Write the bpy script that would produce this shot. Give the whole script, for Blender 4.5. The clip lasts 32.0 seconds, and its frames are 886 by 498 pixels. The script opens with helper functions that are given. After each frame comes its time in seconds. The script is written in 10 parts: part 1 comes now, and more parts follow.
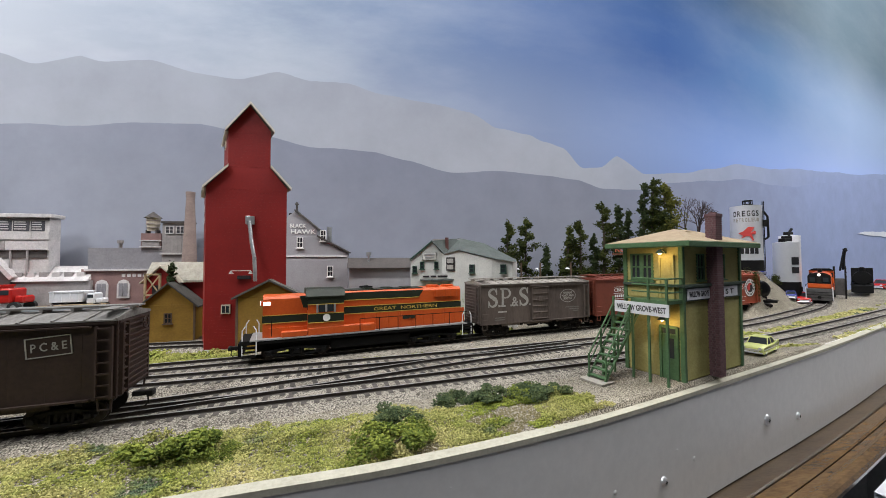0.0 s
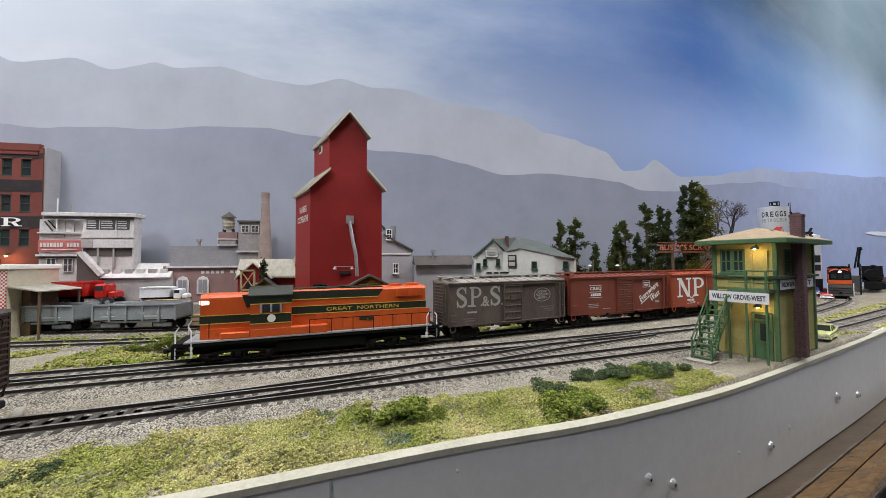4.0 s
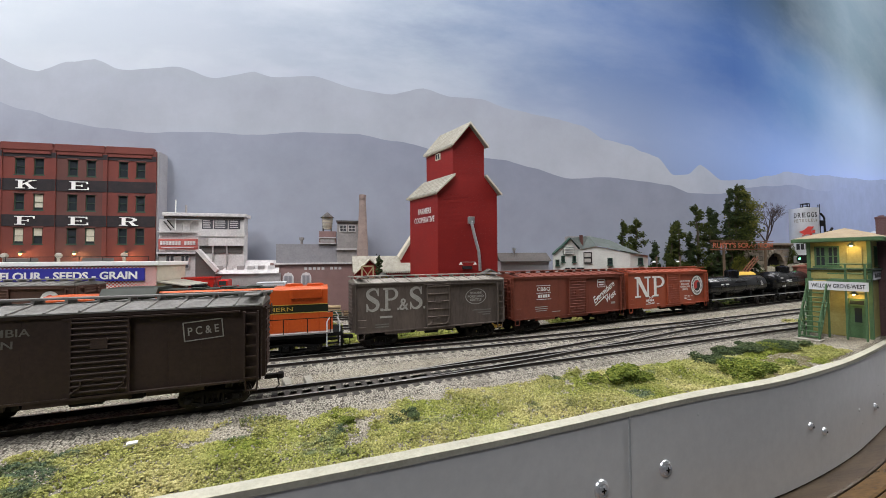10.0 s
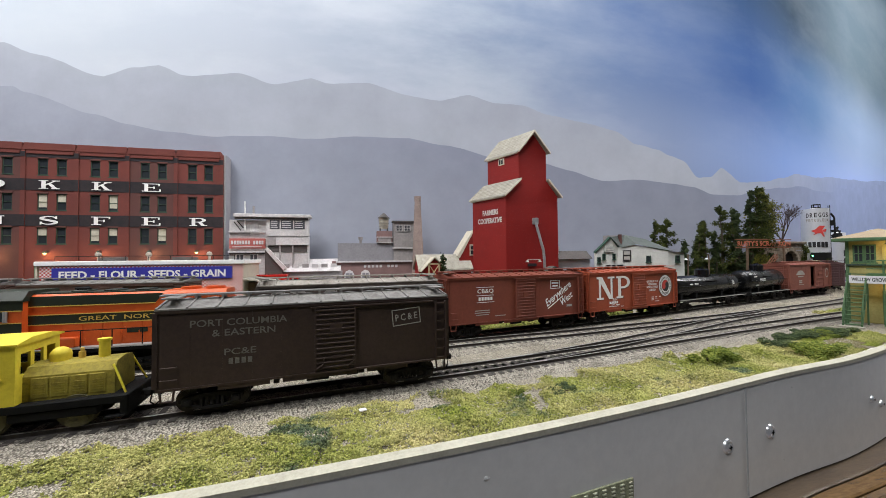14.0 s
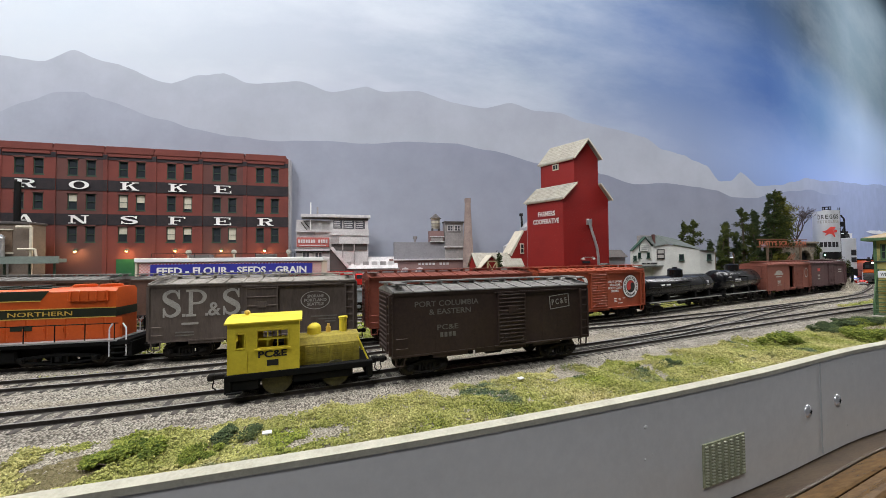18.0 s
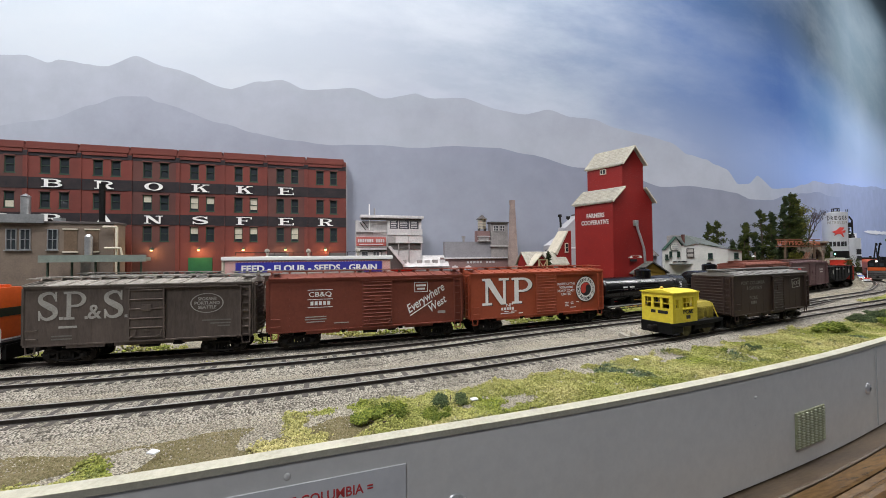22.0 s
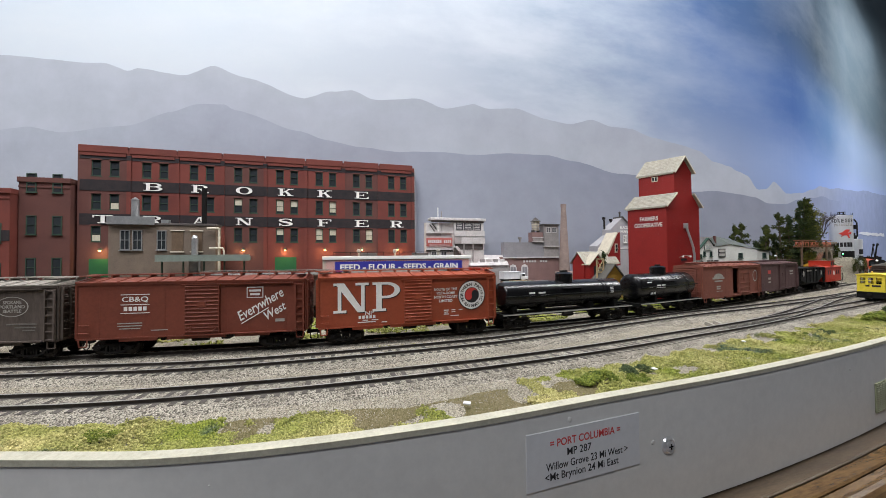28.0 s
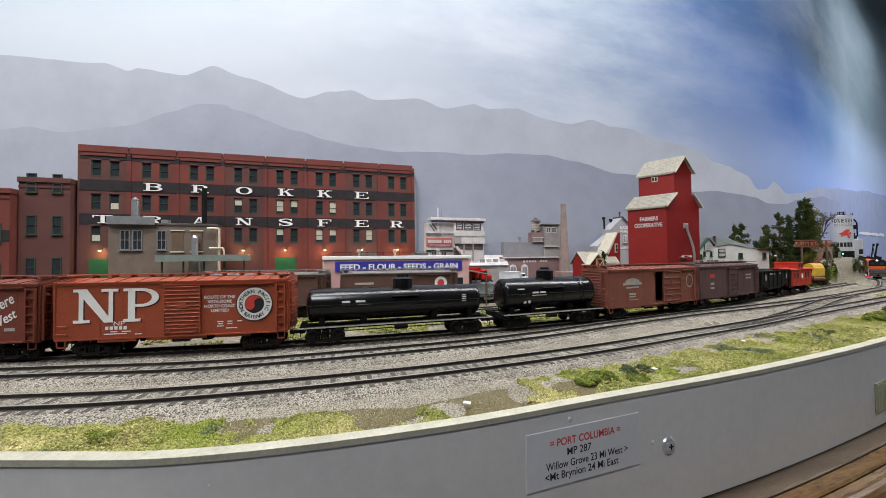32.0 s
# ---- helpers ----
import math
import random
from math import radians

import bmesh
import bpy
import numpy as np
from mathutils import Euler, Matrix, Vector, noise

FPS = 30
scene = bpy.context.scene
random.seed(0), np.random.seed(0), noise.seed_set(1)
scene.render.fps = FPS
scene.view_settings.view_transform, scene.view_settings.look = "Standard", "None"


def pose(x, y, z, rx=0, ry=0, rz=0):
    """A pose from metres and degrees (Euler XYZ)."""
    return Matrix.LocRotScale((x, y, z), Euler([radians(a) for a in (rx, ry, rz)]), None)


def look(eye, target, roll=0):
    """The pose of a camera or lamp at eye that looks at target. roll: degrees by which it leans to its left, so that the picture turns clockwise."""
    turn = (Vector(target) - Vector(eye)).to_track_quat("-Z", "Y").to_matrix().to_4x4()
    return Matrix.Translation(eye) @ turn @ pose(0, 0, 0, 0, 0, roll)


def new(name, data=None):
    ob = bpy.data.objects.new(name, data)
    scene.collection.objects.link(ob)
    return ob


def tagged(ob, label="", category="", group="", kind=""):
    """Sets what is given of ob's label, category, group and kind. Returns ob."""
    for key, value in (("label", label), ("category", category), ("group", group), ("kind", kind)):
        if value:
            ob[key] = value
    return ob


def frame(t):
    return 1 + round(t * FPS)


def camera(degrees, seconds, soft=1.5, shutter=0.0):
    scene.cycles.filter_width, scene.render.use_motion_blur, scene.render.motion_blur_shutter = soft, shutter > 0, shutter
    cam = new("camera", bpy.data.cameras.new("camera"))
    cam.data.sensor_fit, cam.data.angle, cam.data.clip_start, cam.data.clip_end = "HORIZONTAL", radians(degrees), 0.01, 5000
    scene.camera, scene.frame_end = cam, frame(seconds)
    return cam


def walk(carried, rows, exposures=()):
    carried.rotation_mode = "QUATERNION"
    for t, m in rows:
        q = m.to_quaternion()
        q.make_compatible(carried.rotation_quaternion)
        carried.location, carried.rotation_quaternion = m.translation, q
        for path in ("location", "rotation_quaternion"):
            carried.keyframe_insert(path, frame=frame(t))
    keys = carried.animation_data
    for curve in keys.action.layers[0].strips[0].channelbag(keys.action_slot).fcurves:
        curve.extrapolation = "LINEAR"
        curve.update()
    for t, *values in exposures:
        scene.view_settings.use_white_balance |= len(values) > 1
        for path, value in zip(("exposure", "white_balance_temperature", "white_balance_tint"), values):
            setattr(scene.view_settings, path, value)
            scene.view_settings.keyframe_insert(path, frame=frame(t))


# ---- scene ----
cam = camera(101.90, 32.0, soft=0.85)

PATH = [
    (0, (0.0605, 0.0093, 0.0679), (0.2454, 0.9915, 0.1001), -0.30),
    (1, (0.0390, 0.0072, 0.0671), (0.2286, 0.9885, 0.0994), -0.30),
    (2, (0.0176, 0.0048, 0.0660), (0.2118, 0.9852, 0.0991), -0.30),
    (3, (-0.0033, 0.0024, 0.0652), (0.1942, 0.9821, 0.0988), -0.32),
    (6, (-0.0660, -0.0045, 0.0646), (0.1418, 0.9732, 0.0946), -0.37),
    (7, (-0.0870, -0.0064, 0.0640), (0.1253, 0.9703, 0.0945), -0.39),
    (8, (-0.1081, -0.0081, 0.0638), (0.1097, 0.9674, 0.0937), -0.41),
    (9, (-0.1293, -0.0101, 0.0638), (0.0935, 0.9644, 0.0924), -0.42),
    (10, (-0.1500, -0.0116, 0.0632), (0.0775, 0.9618, 0.0924), -0.44),
    (11, (-0.1706, -0.0130, 0.0626), (0.0622, 0.9591, 0.0925), -0.51),
    (12, (-0.1916, -0.0149, 0.0628), (0.0473, 0.9557, 0.0911), -0.59),
    (13, (-0.2131, -0.0172, 0.0634), (0.0320, 0.9520, 0.0890), -0.60),
    (14, (-0.2348, -0.0197, 0.0637), (0.0157, 0.9481, 0.0877), -0.59),
    (17, (-0.2973, -0.0277, 0.0619), (-0.0355, 0.9371, 0.0868), -0.57),
    (18, (-0.3188, -0.0301, 0.0611), (-0.0525, 0.9334, 0.0865), -0.55),
    (19, (-0.3401, -0.0318, 0.0607), (-0.0689, 0.9303, 0.0862), -0.52),
    (20, (-0.3612, -0.0331, 0.0608), (-0.0853, 0.9278, 0.0854), -0.53),
    (21, (-0.3829, -0.0347, 0.0613), (-0.1024, 0.9249, 0.0839), -0.53),
    (22, (-0.4049, -0.0358, 0.0616), (-0.1195, 0.9224, 0.0833), -0.54),
    (23, (-0.4272, -0.0370, 0.0623), (-0.1365, 0.9196, 0.0828), -0.56),
    (24, (-0.4501, -0.0384, 0.0631), (-0.1534, 0.9164, 0.0813), -0.56),
    (25, (-0.4732, -0.0397, 0.0638), (-0.1699, 0.9131, 0.0794), -0.56),
    (27.5, (-0.5193, -0.0408, 0.0623), (-0.2060, 0.9087, 0.0830), -0.55),
    (28, (-0.5223, -0.0408, 0.0622), (-0.2083, 0.9084, 0.0833), -0.55),
    (32, (-0.5223, -0.0408, 0.0622), (-0.2083, 0.9084, 0.0833), -0.55),
]
walk(cam, [(t, look(eye, target, roll)) for t, eye, target, roll in PATH])

# ---- world and light ----
world = bpy.data.worlds.new("room_air")
scene.world = world
world.use_nodes = True
world.node_tree.nodes["Background"].inputs[0].default_value = (0.62, 0.68, 0.80, 1)
world.node_tree.nodes["Background"].inputs[1].default_value = 0.25
scene.view_settings.exposure = 0.0


def area_lamp(name, eye, target, sx, sy, watts, color):
    d = bpy.data.lights.new(name, "AREA")
    d.shape, d.size, d.size_y, d.energy, d.color = "RECTANGLE", sx, sy, watts, color
    ob = new(name, d)
    ob.matrix_world = look(eye, target)
    return ob


area_lamp("valance_light", (0.05, 0.14, 0.95), (0.05, 0.30, 0.0), 3.7, 0.09, 32.5, (0.985, 0.98, 0.99))
# second strip added out of view to brighten the far right end
area_lamp("valance_light", (1.22, 0.40, 0.95), (1.12, 0.58, 0.0), 1.0, 0.09, 2.4, (0.975, 0.98, 1.0))
area_lamp("room_light", (-1.2, -0.9, 1.9), (-0.4, 0.15, 0.0), 0.7, 0.5, 26.0, (0.93, 0.96, 1.0))


# ---- materials ----
def ramp_mix(nt, fac, a, b):
    m = nt.nodes.new("ShaderNodeMix")
    m.data_type = "RGBA"
    nt.links.new(fac, m.inputs[0])
    for sock, v in ((m.inputs[6], a), (m.inputs[7], b)):
        if isinstance(v, tuple):
            sock.default_value = (*v, 1)
        else:
            nt.links.new(v, sock)
    return m.outputs[2]


def noise_out(nt, scale, detail=4, rough=0.6, stretch=None, lo=0.35, hi=0.65):
    co = nt.nodes.new("ShaderNodeTexCoord").outputs["Object"]
    if stretch:
        mp = nt.nodes.new("ShaderNodeMapping")
        mp.inputs["Scale"].default_value = stretch
        nt.links.new(co, mp.inputs[0])
        co = mp.outputs[0]
    n = nt.nodes.new("ShaderNodeTexNoise")
    n.inputs["Scale"].default_value, n.inputs["Detail"].default_value, n.inputs["Roughness"].default_value = scale, detail, rough
    nt.links.new(co, n.inputs["Vector"])
    r = nt.nodes.new("ShaderNodeMapRange")
    r.inputs[1].default_value, r.inputs[2].default_value = lo, hi
    nt.links.new(n.outputs[0], r.inputs[0])
    return r.outputs[0]


def material(name, base, dark=None, rough=0.6, metal=0.0, scale=120, fine=900, bump=0.15, stretch=None, amount=1.0, spec=0.35, random=0.0, dist=0.0004):
    """Paint, wood, plaster or metal with variation at two scales."""
    m = bpy.data.materials.new(name)
    m.use_nodes = True
    nt = m.node_tree
    p = nt.nodes["Principled BSDF"]
    dark = dark or tuple(c * 0.72 for c in base)
    big = noise_out(nt, scale, 5, 0.6, stretch)
    small = noise_out(nt, fine, 3, 0.7, stretch)
    mid = tuple(a * (1 - 0.45 * amount) + b * 0.45 * amount for a, b in zip(base, dark))
    col = ramp_mix(nt, big, base, mid)
    col2 = ramp_mix(nt, big, mid, dark)
    col = ramp_mix(nt, small, col, col2)
    if random:
        info = nt.nodes.new("ShaderNodeObjectInfo")
        hsv = nt.nodes.new("ShaderNodeHueSaturation")
        mr = nt.nodes.new("ShaderNodeMapRange")
        mr.inputs[3].default_value, mr.inputs[4].default_value = 1 - random, 1 + random
        nt.links.new(info.outputs["Random"], mr.inputs[0])
        nt.links.new(mr.outputs[0], hsv.inputs["Value"])
        nt.links.new(col, hsv.inputs["Color"])
        col = hsv.outputs[0]
    nt.links.new(col, p.inputs["Base Color"])
    p.inputs["Roughness"].default_value, p.inputs["Metallic"].default_value = rough, metal
    p.inputs["Specular IOR Level"].default_value = spec
    if bump:
        b = nt.nodes.new("ShaderNodeBump")
        b.inputs["Strength"].default_value, b.inputs["Distance"].default_value = bump, dist
        nt.links.new(small, b.inputs["Height"])
        nt.links.new(b.outputs[0], p.inputs["Normal"])
    return m


def plain(name, base, rough=0.6, metal=0.0, glow=0.0):
    m = bpy.data.materials.new(name)
    m.use_nodes = True
    p = m.node_tree.nodes["Principled BSDF"]
    p.inputs["Base Color"].default_value = (*base, 1)
    p.inputs["Roughness"].default_value, p.inputs["Metallic"].default_value = rough, metal
    if glow:
        p.inputs["Emission Color"].default_value = (*base, 1)
        p.inputs["Emission Strength"].default_value = glow
    return m


# ---- mesh builder ----
class Mesh:
    """Collects boxes, tubes and outlines into one mesh."""

    def __init__(self):
        self.v, self.f, self.smooth = [], [], []

    def add(self, verts, faces, smooth=False, m=None):
        n = len(self.v)
        self.v += [tuple(m @ Vector(p)) if m else tuple(p) for p in verts]
        self.f += [[i + n for i in q] for q in faces]
        self.smooth += [smooth] * len(faces)
        return self

    def box(self, x0, x1, y0, y1, z0, z1, c=0.0, m=None):
        """A box; c: chamfer."""
        if not c:
            v = [(x, y, z) for z in (z0, z1) for y in (y0, y1) for x in (x0, x1)]
            return self.add(v, [(0, 2, 3, 1), (4, 5, 7, 6), (0, 1, 5, 4), (2, 6, 7, 3), (0, 4, 6, 2), (1, 3, 7, 5)], m=m)
        c = min(c, (x1 - x0) * 0.4, (y1 - y0) * 0.4, (z1 - z0) * 0.4)
        v, ix = [], {}
        for sx in (0, 1):
            for sy in (0, 1):
                for sz in (0, 1):
                    for a in range(3):
                        p = [(x1 if sx else x0), (y1 if sy else y0), (z1 if sz else z0)]
                        s = [sx, sy, sz]
                        for b in range(3):
                            if b != a:
                                p[b] += -c if s[b] else c
                        ix[sx, sy, sz, a] = len(v)
                        v.append(p)
        f = []
        for a in range(3):
            b, d = (a + 1) % 3, (a + 2) % 3
            for s in (0, 1):
                q = []
                for sb, sd in ((0, 0), (1, 0), (1, 1), (0, 1)):
                    k = [0, 0, 0]
                    k[a], k[b], k[d] = s, sb, sd
                    q.append(ix[(*k, a)])
                f.append(q if s else q[::-1])
            for sb in (0, 1):
                for sd in (0, 1):
                    k0, k1 = [0] * 3, [0] * 3
                    k0[a], k0[b], k0[d] = 0, sb, sd
                    k1[a], k1[b], k1[d] = 1, sb, sd
                    q = [ix[(*k0, b)], ix[(*k1, b)], ix[(*k1, d)], ix[(*k0, d)]]
                    f.append(q if sb != sd else q[::-1])
        for sx in (0, 1):
            for sy in (0, 1):
                for sz in (0, 1):
                    q = [ix[sx, sy, sz, a] for a in range(3)]
                    f.append(q if (sx + sy + sz) % 2 else q[::-1])
        return self.add(v, f, m=m)

    def tube(self, a, b, r, n=10, r2=None, cap=True, smooth=True):
        a, b = Vector(a), Vector(b)
        r2 = r if r2 is None else r2
        q = (b - a).to_track_quat("Z", "Y")
        ring = [q @ Vector((math.cos(2 * math.pi * i / n), math.sin(2 * math.pi * i / n), 0)) for i in range(n)]
        v = [a + r * p for p in ring] + [b + r2 * p for p in ring]
        self.add(v, [(i, (i + 1) % n, n + (i + 1) % n, n + i) for i in range(n)], smooth)
        if cap:
            self.add(v, [tuple(range(n))[::-1], tuple(range(n, 2 * n))])
        return self

    def line(self, pts, r, n=6):
        for a, b in zip(pts, pts[1:]):
            self.tube(a, b, r, n)
        return self

    def side(self, poly, y0, y1, m=None):
        """A polygon in x, z drawn out from y0 to y1."""
        n = len(poly)
        v = [(x, y0, z) for x, z in poly] + [(x, y1, z) for x, z in poly]
        return self.add(v, [tuple(range(n)), tuple(range(n, 2 * n))[::-1]] + [(i, n + i, n + (i + 1) % n, (i + 1) % n) for i in range(n)], m=m)

    def end(self, poly, x0, x1, m=None):
        """A polygon in y, z drawn out from x0 to x1."""
        n = len(poly)
        v = [(x0, y, z) for y, z in poly] + [(x1, y, z) for y, z in poly]
        return self.add(v, [tuple(range(n))[::-1], tuple(range(n, 2 * n))] + [(i, (i + 1) % n, n + (i + 1) % n, n + i) for i in range(n)], m=m)

    def ball(self, x, y, z, rx, ry=None, rz=None, n=12, k=8):
        ry, rz = ry or rx, rz or rx
        v = [(x, y, z - rz)]
        for j in range(1, k):
            w = -math.pi / 2 + math.pi * j / k
            v += [(x + rx * math.cos(w) * math.cos(2 * math.pi * i / n), y + ry * math.cos(w) * math.sin(2 * math.pi * i / n), z + rz * math.sin(w)) for i in range(n)]
        v.append((x, y, z + rz))
        f = [(0, 1 + (i + 1) % n, 1 + i) for i in range(n)]
        for j in range(k - 2):
            o = 1 + j * n
            f += [(o + i, o + (i + 1) % n, o + n + (i + 1) % n, o + n + i) for i in range(n)]
        o = 1 + (k - 2) * n
        f += [(o + i, o + (i + 1) % n, len(v) - 1) for i in range(n)]
        return self.add(v, f, True)

    def warp(self, fn):
        self.v = [fn(*p) for p in self.v]
        return self

    def data(self, name):
        me = bpy.data.meshes.new(name)
        me.from_pydata(self.v, [], self.f)
        me.polygons.foreach_set("use_smooth", self.smooth)
        me.update()
        return me


def part(name, mesh, mat, parent=None, label="", m=None):
    """One mesh object under a thing or a part."""
    me = mesh.data(name) if isinstance(mesh, Mesh) else mesh
    if mat and not me.materials:
        me.materials.append(mat)
    ob = new(name, me)
    if parent:
        ob.parent = parent
    if m:
        ob.matrix_basis = m
    if label:
        tagged(ob, label)
    return ob


def thing(name, m, label, category, group="", kind=""):
    ob = new(name)
    ob.empty_display_size = 0.01
    ob.matrix_basis = m
    return tagged(ob, label, category, group, kind)


def solid(name, mesh, mat, label="", category="", group="", kind="", m=None):
    """A thing of one mesh."""
    return tagged(part(name, mesh, mat, None, "", m), label, category, group, kind)


def text(words, size, mat, parent, m, name="lettering", width=0.0, wide=1.0, bold=0.0, shear=0.0, label=""):
    """Words in the built-in font, centred at m, facing along its z."""
    c = bpy.data.curves.new("words", "FONT")
    c.body, c.size, c.align_x, c.align_y, c.extrude, c.offset, c.shear, c.resolution_u = words, size, "CENTER", "CENTER", size * 0.008, bold, shear, 3
    ob = bpy.data.objects.new("words", c)
    scene.collection.objects.link(ob)
    bpy.context.view_layer.update()
    me = bpy.data.meshes.new_from_object(ob.evaluated_get(bpy.context.evaluated_depsgraph_get()))
    bpy.data.objects.remove(ob)
    xs = [v.co.x for v in me.vertices]
    k = width / (max(xs) - min(xs)) if width else wide
    mid = (max(xs) + min(xs)) / 2
    ys = [v.co.y for v in me.vertices]
    ymid = (max(ys) + min(ys)) / 2
    for v in me.vertices:
        v.co.x, v.co.y = (v.co.x - mid) * k, v.co.y - ymid
    me.materials.clear()
    me.materials.append(mat)
    return part(name, me, None, parent, label, m)


def strokes(ch):
    """The strokes of a slab-serif capital in a box one wide and one high, as polygons."""
    T, t, v = 0.20, 0.085, 0.085

    def bar(x0, x1, z0, z1):
        return [(x0, z0), (x1, z0), (x1, z1), (x0, z1)]

    def foot(x0, x1, top):
        return bar(x0, x1, 1 - v, 1) if top else bar(x0, x1, 0, v)

    def bowl(x0, x1, z0, z1, a0=-90, a1=90, thick=T, thin=t):
        cx, cz, rx, rz = x0, (z0 + z1) / 2, x1 - x0, (z1 - z0) / 2
        out = []
        n = max(8, int(abs(a1 - a0) / 10))
        for k in range(n):
            p, q = radians(a0 + (a1 - a0) * k / n), radians(a0 + (a1 - a0) * (k + 1) / n)
            out.append([(cx + r * math.cos(w), cz + h * math.sin(w)) for w, r, h in ((p, rx, rz), (q, rx, rz), (q, rx - thick, rz - thin), (p, rx - thick, rz - thin))])
        return out

    stem = bar(0.13, 0.13 + T, 0, 1)
    if ch == "N":
        return [bar(0.12, 0.22, 0, 1), bar(0.78, 0.88, 0, 1), [(0.04, 1), (0.30, 1), (0.88, 0), (0.68, 0)], foot(0, 0.36, False), foot(0, 0.20, True), foot(0.62, 1, True)]
    if ch == "P":
        return [stem, foot(0, 0.48, False), foot(0, 0.5, True), bar(0.3, 0.55, 0.44, 0.44 + t)] + bowl(0.5, 1.0, 0.44, 1.0)
    if ch == "R":
        return [stem, foot(0, 0.44, False), foot(0, 0.5, True), bar(0.3, 0.55, 0.44, 0.44 + t), [(0.46, 0.48), (0.66, 0.50), (0.90, 0), (0.68, 0)], foot(0.66, 1.0, False)] + bowl(0.5, 0.92, 0.44, 1.0)
    if ch == "B":
        return [stem, foot(0, 0.5, False), foot(0, 0.5, True), bar(0.3, 0.5, 0.48, 0.48 + t)] + bowl(0.5, 0.94, 0.48, 1.0) + bowl(0.5, 1.0, 0.0, 0.48 + t)
    if ch == "O":
        return bowl(0.5, 1.0, 0, 1, -180, 180, 0.22, t)
    if ch == "K":
        return [stem, foot(0, 0.45, False), foot(0, 0.45, True), [(0.30, 0.36), (0.30, 0.50), (0.76, 1), (0.88, 1)], [(0.42, 0.60), (0.58, 0.66), (0.94, 0), (0.70, 0)], foot(0.60, 1.0, False), foot(0.62, 1.0, True)]
    if ch in "EF":
        out = [stem, foot(0, 0.95, True), bar(0.87, 0.95, 0.72, 1), bar(0.3, 0.66, 0.46, 0.46 + t), bar(0.60, 0.68, 0.36, 0.64)]
        return out + ([foot(0, 1.0, False), bar(0.92, 1.0, 0, 0.30)] if ch == "E" else [foot(0, 0.5, False)])
    if ch == "T":
        return [bar(0.40, 0.60, 0, 1), foot(0.25, 0.75, False), foot(0, 1, True), bar(0, 0.08, 0.70, 1), bar(0.92, 1, 0.70, 1)]
    if ch == "A":
        return [[(0.12, 0), (0.20, 0), (0.52, 1), (0.42, 1)], [(0.66, 0), (0.88, 0), (0.58, 1), (0.42, 1)], bar(0.24, 0.74, 0.28, 0.28 + t), foot(0, 0.34, False), foot(0.56, 1.0, False)]
    line = smooth_line([(0.86, 0.74), (0.72, 0.92), (0.48, 0.955), (0.20, 0.84), (0.20, 0.66), (0.50, 0.51), (0.80, 0.36), (0.80, 0.16), (0.52, 0.045), (0.26, 0.09), (0.12, 0.27)], 0.05)
    out, n = [bar(0.82, 0.90, 0.66, 1.0), bar(0.08, 0.16, 0.0, 0.34)], len(line) - 1
    wide = [0.055 + 0.085 * math.sin(math.pi * k / n) ** 3 for k in range(n + 1)]
    side = []
    for k, q in enumerate(line):
        d = (line[min(k + 1, n)] - line[max(k - 1, 0)]).normalized()
        side.append(((q.x - d.y * wide[k], q.y + d.x * wide[k] * 0.8), (q.x + d.y * wide[k], q.y - d.x * wide[k] * 0.8)))
    return out + [[side[k][0], side[k][1], side[k + 1][1], side[k + 1][0]] for k in range(n)]


def serif_letter(ch, height, width, mat, parent, m, label="", name="lettering"):
    """One painted capital, centred at m on a wall that faces -y."""
    q = Mesh()
    for k, poly in enumerate(strokes(ch)):
        q.side([((x - 0.5) * width, (z - 0.5) * height) for x, z in poly], -0.00012 - 0.000012 * (k % 7), 0.0001)
    return part(name, q, mat, parent, label, m)


def lattice(xs, zs, y0, y1):
    """A sash in one piece: bars and openings take turns along xs and zs."""
    q = Mesh()
    nx, nz = len(xs), len(zs)
    full = lambda i, j: 0 <= i < nx - 1 and 0 <= j < nz - 1 and (i % 2 == 0 or j % 2 == 0)
    at = lambda i, j, k: (i * nz + j) * 2 + k
    f = []
    for i in range(nx - 1):
        for j in range(nz - 1):
            if not full(i, j):
                continue
            f += [(at(i, j, 0), at(i + 1, j, 0), at(i + 1, j + 1, 0), at(i, j + 1, 0)), (at(i, j, 1), at(i, j + 1, 1), at(i + 1, j + 1, 1), at(i + 1, j, 1))]
            for di, dj, a, b in ((-1, 0, (i, j), (i, j + 1)), (1, 0, (i + 1, j + 1), (i + 1, j)), (0, -1, (i + 1, j), (i, j)), (0, 1, (i, j + 1), (i + 1, j + 1))):
                if not full(i + di, j + dj):
                    f.append((at(*a, 0), at(*b, 0), at(*b, 1), at(*a, 1)))
    return q.add([(x, y, z) for x in xs for z in zs for y in (y0, y1)], f)


# ---- lines of the plan ----
def smooth_line(pts, step=0.01):
    """Points along a smooth curve through pts."""
    p = [Vector(q).to_2d() for q in pts]
    p = [2 * p[0] - p[1]] + p + [2 * p[-1] - p[-2]]
    out = []
    for a, b, c, d in zip(p, p[1:], p[2:], p[3:]):
        n = max(2, int((c - b).length / step))
        for i in range(n):
            t = i / n
            out.append(0.5 * (2 * b + (c - a) * t + (2 * a - 5 * b + 4 * c - d) * t * t + (3 * b - a - 3 * c + d) * t**3))
    return out + [p[-2]]


